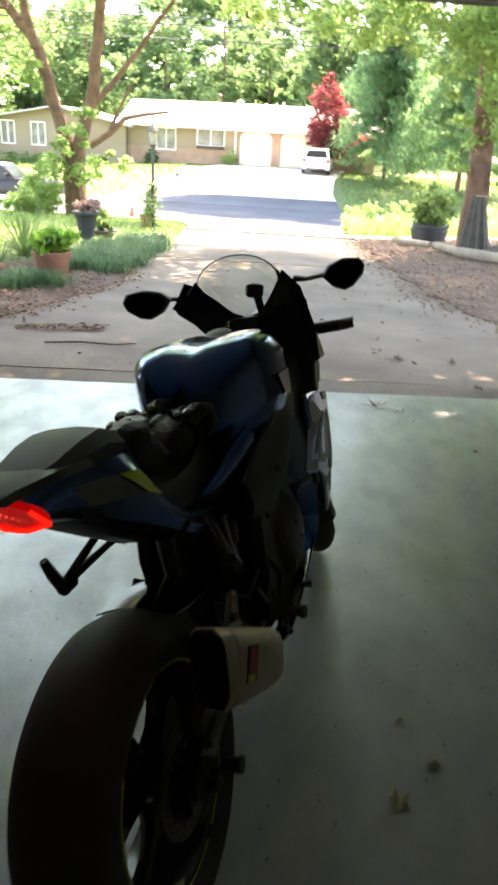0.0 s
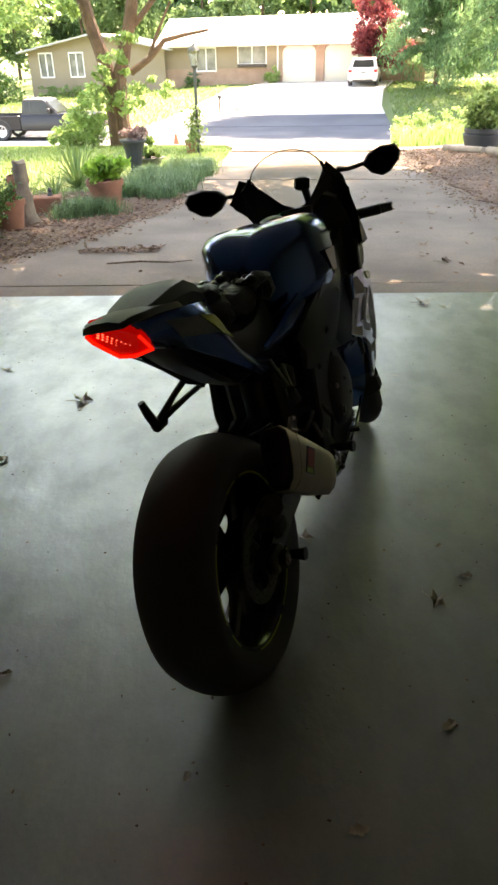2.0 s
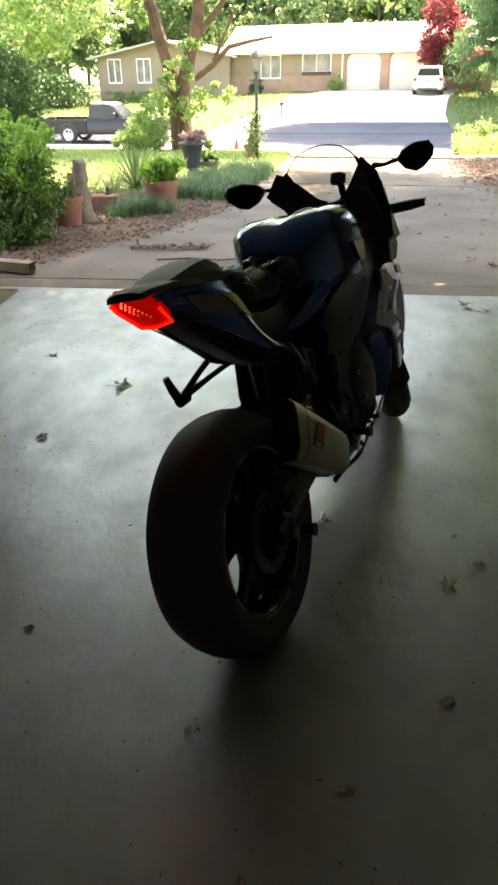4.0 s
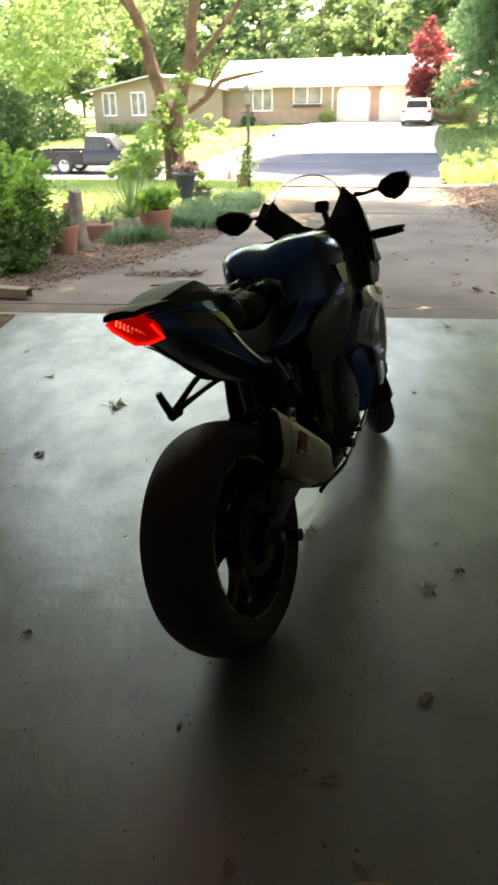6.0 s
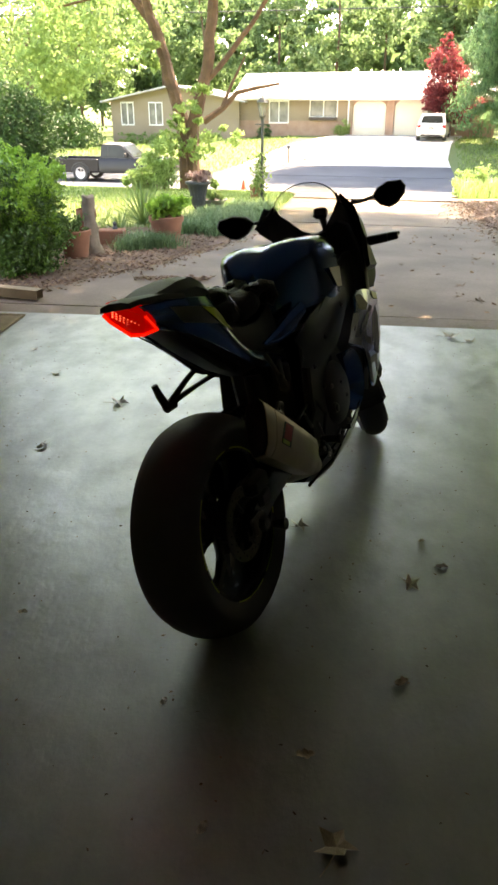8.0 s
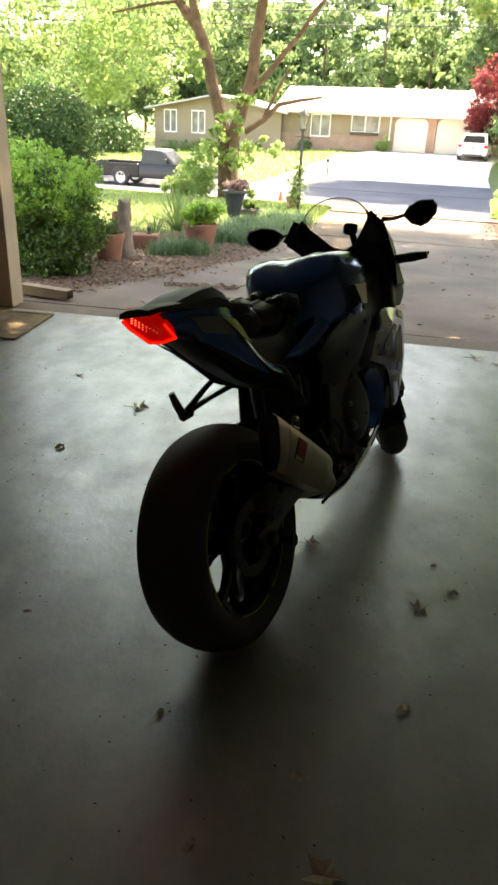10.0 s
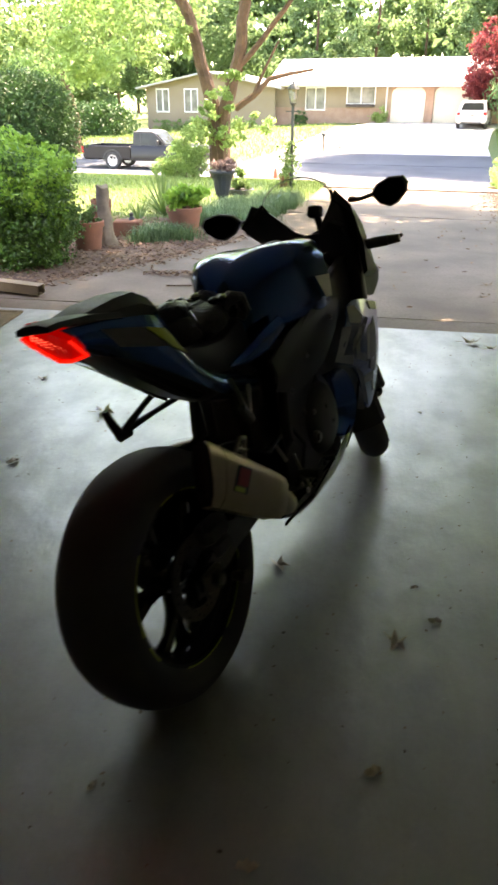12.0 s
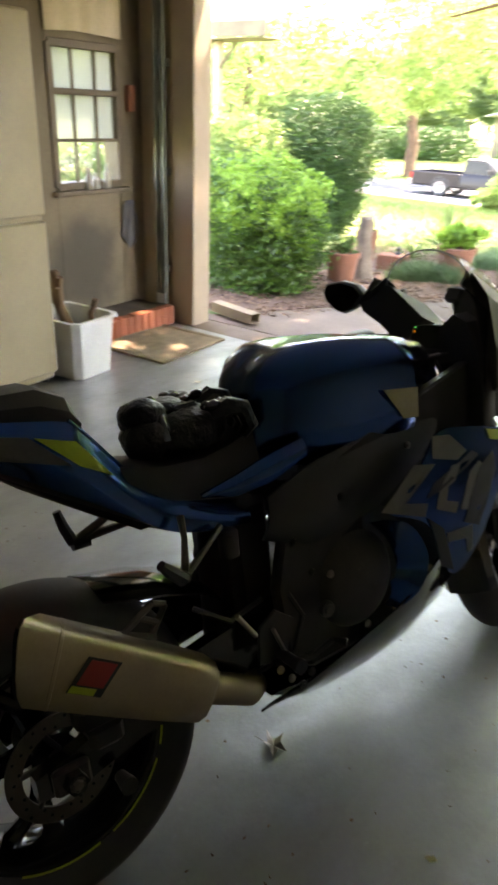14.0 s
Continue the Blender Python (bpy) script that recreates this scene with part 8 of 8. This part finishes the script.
LV = [star_leaf(4, 0.35), star_leaf(9, 0.5), oak_leaf(2, 3, 0.8), oak_leaf(3, 7, 0.35)]
# darker copy for leaves outdoors, where the lightened one is too bright
M_DRYOUT = mat("daylight_brown_leaf", (0.24, 0.165, 0.11), (0.15, 0.10, 0.065), rough=0.7, scale=30, fine=200, bump=0.4, depth=0.002, objvar=0.3)
LV_OUT = []
for me_ in LV:
    q_ = me_.copy()
    q_.materials.clear()
    q_.materials.append(M_DRYOUT)
    LV_OUT.append(q_)
FALLEN = [(0.457, -0.235, 0.115, 1, 80), (0.19, 0.96, 0.085, 1, 20), (0.574, 0.263, 0.06, 2, 40), (0.588, 0.699, 0.085, 1, -35), (0.69, 0.82, 0.055, 2, 10), (-0.899, 1.913, 0.13, 1, 15), (-1.04, 1.355, 0.075, 2, 60), (-1.41, 2.23, 0.075, 0, 30), (0.558, 2.326, 0.03, 2, 0), (0.80, 3.47, 0.15, 0, 5), (0.92, 3.40, 0.10, 0, 40), (0.175, -0.255, 0.05, 2, 70), (0.622, 0.963, 0.035, 2, 30), (0.36, -0.02, 0.06, 3, 25), (-0.02, 0.06, 0.04, 2, 80), (1.35, 2.0, 0.07, 0, 10), (1.25, 2.9, 0.08, 3, 50), (-0.55, 0.30, 0.04, 2, 20), (-1.75, 2.62, 0.06, 0, 70), (0.95, 5.25, 0.12, 0, 40), (1.05, 4.6, 0.14, 1, 10), (1.45, 4.62, 0.12, 0, 70), (0.9, 4.75, 0.10, 3, 20), (1.5, 3.95, 0.10, 1, 55), (1.62, 5.5, 0.12, 0, 15), (0.4, 6.3, 0.10, 3, 80), (1.2, 6.9, 0.12, 0, 25)]
for x, y, L, k, a in FALLEN:
    K = 0.75
    o = new("dry_leaf", (LV if y < 3.6 else LV_OUT)[k])
    o.matrix_world = Matrix.Translation((x, y, 0.001 if y < 3.35 else gz(y, x) + 0.004)) @ pose(0, 0, 0, 0, 0, a) @ Matrix.Diagonal((L * K, L * K, L * K, 1))
    tagged(o, "curled dry brown oak leaf on " + ("floor" if y < 3.6 else "driveway"), "dry leaf", "fallen leaves")
rr = np.random.default_rng(210)
n = 1100
pts = np.stack([rr.uniform(-2.0, 1.9, n), rr.uniform(-0.6, 3.4, n), np.full(n, 0.003)], 1)
v, f = leaf_cloud(rr, pts, None, 0.013, 0.008)
v[:, 2] = 0.001 + np.abs(v[:, 2] - 0.003) * 0.7
tagged(new("floor_debris", fast_mesh("floor_debris", v, f, M_LITTER)), "specks of dry leaf litter on the floor", "debris", kind="stuff")
single("twig", Shape().tube([(-1.55, 4.35, gz(4.35) + 0.008), (-1.3, 4.42, gz(4.4) + 0.012), (-1.05, 4.43, gz(4.43) + 0.008), (-0.9, 4.5, gz(4.5) + 0.01)], [0.006, 0.008, 0.006, 0.003], 6), M_BARK, "thin dry twig on the driveway", "twig")
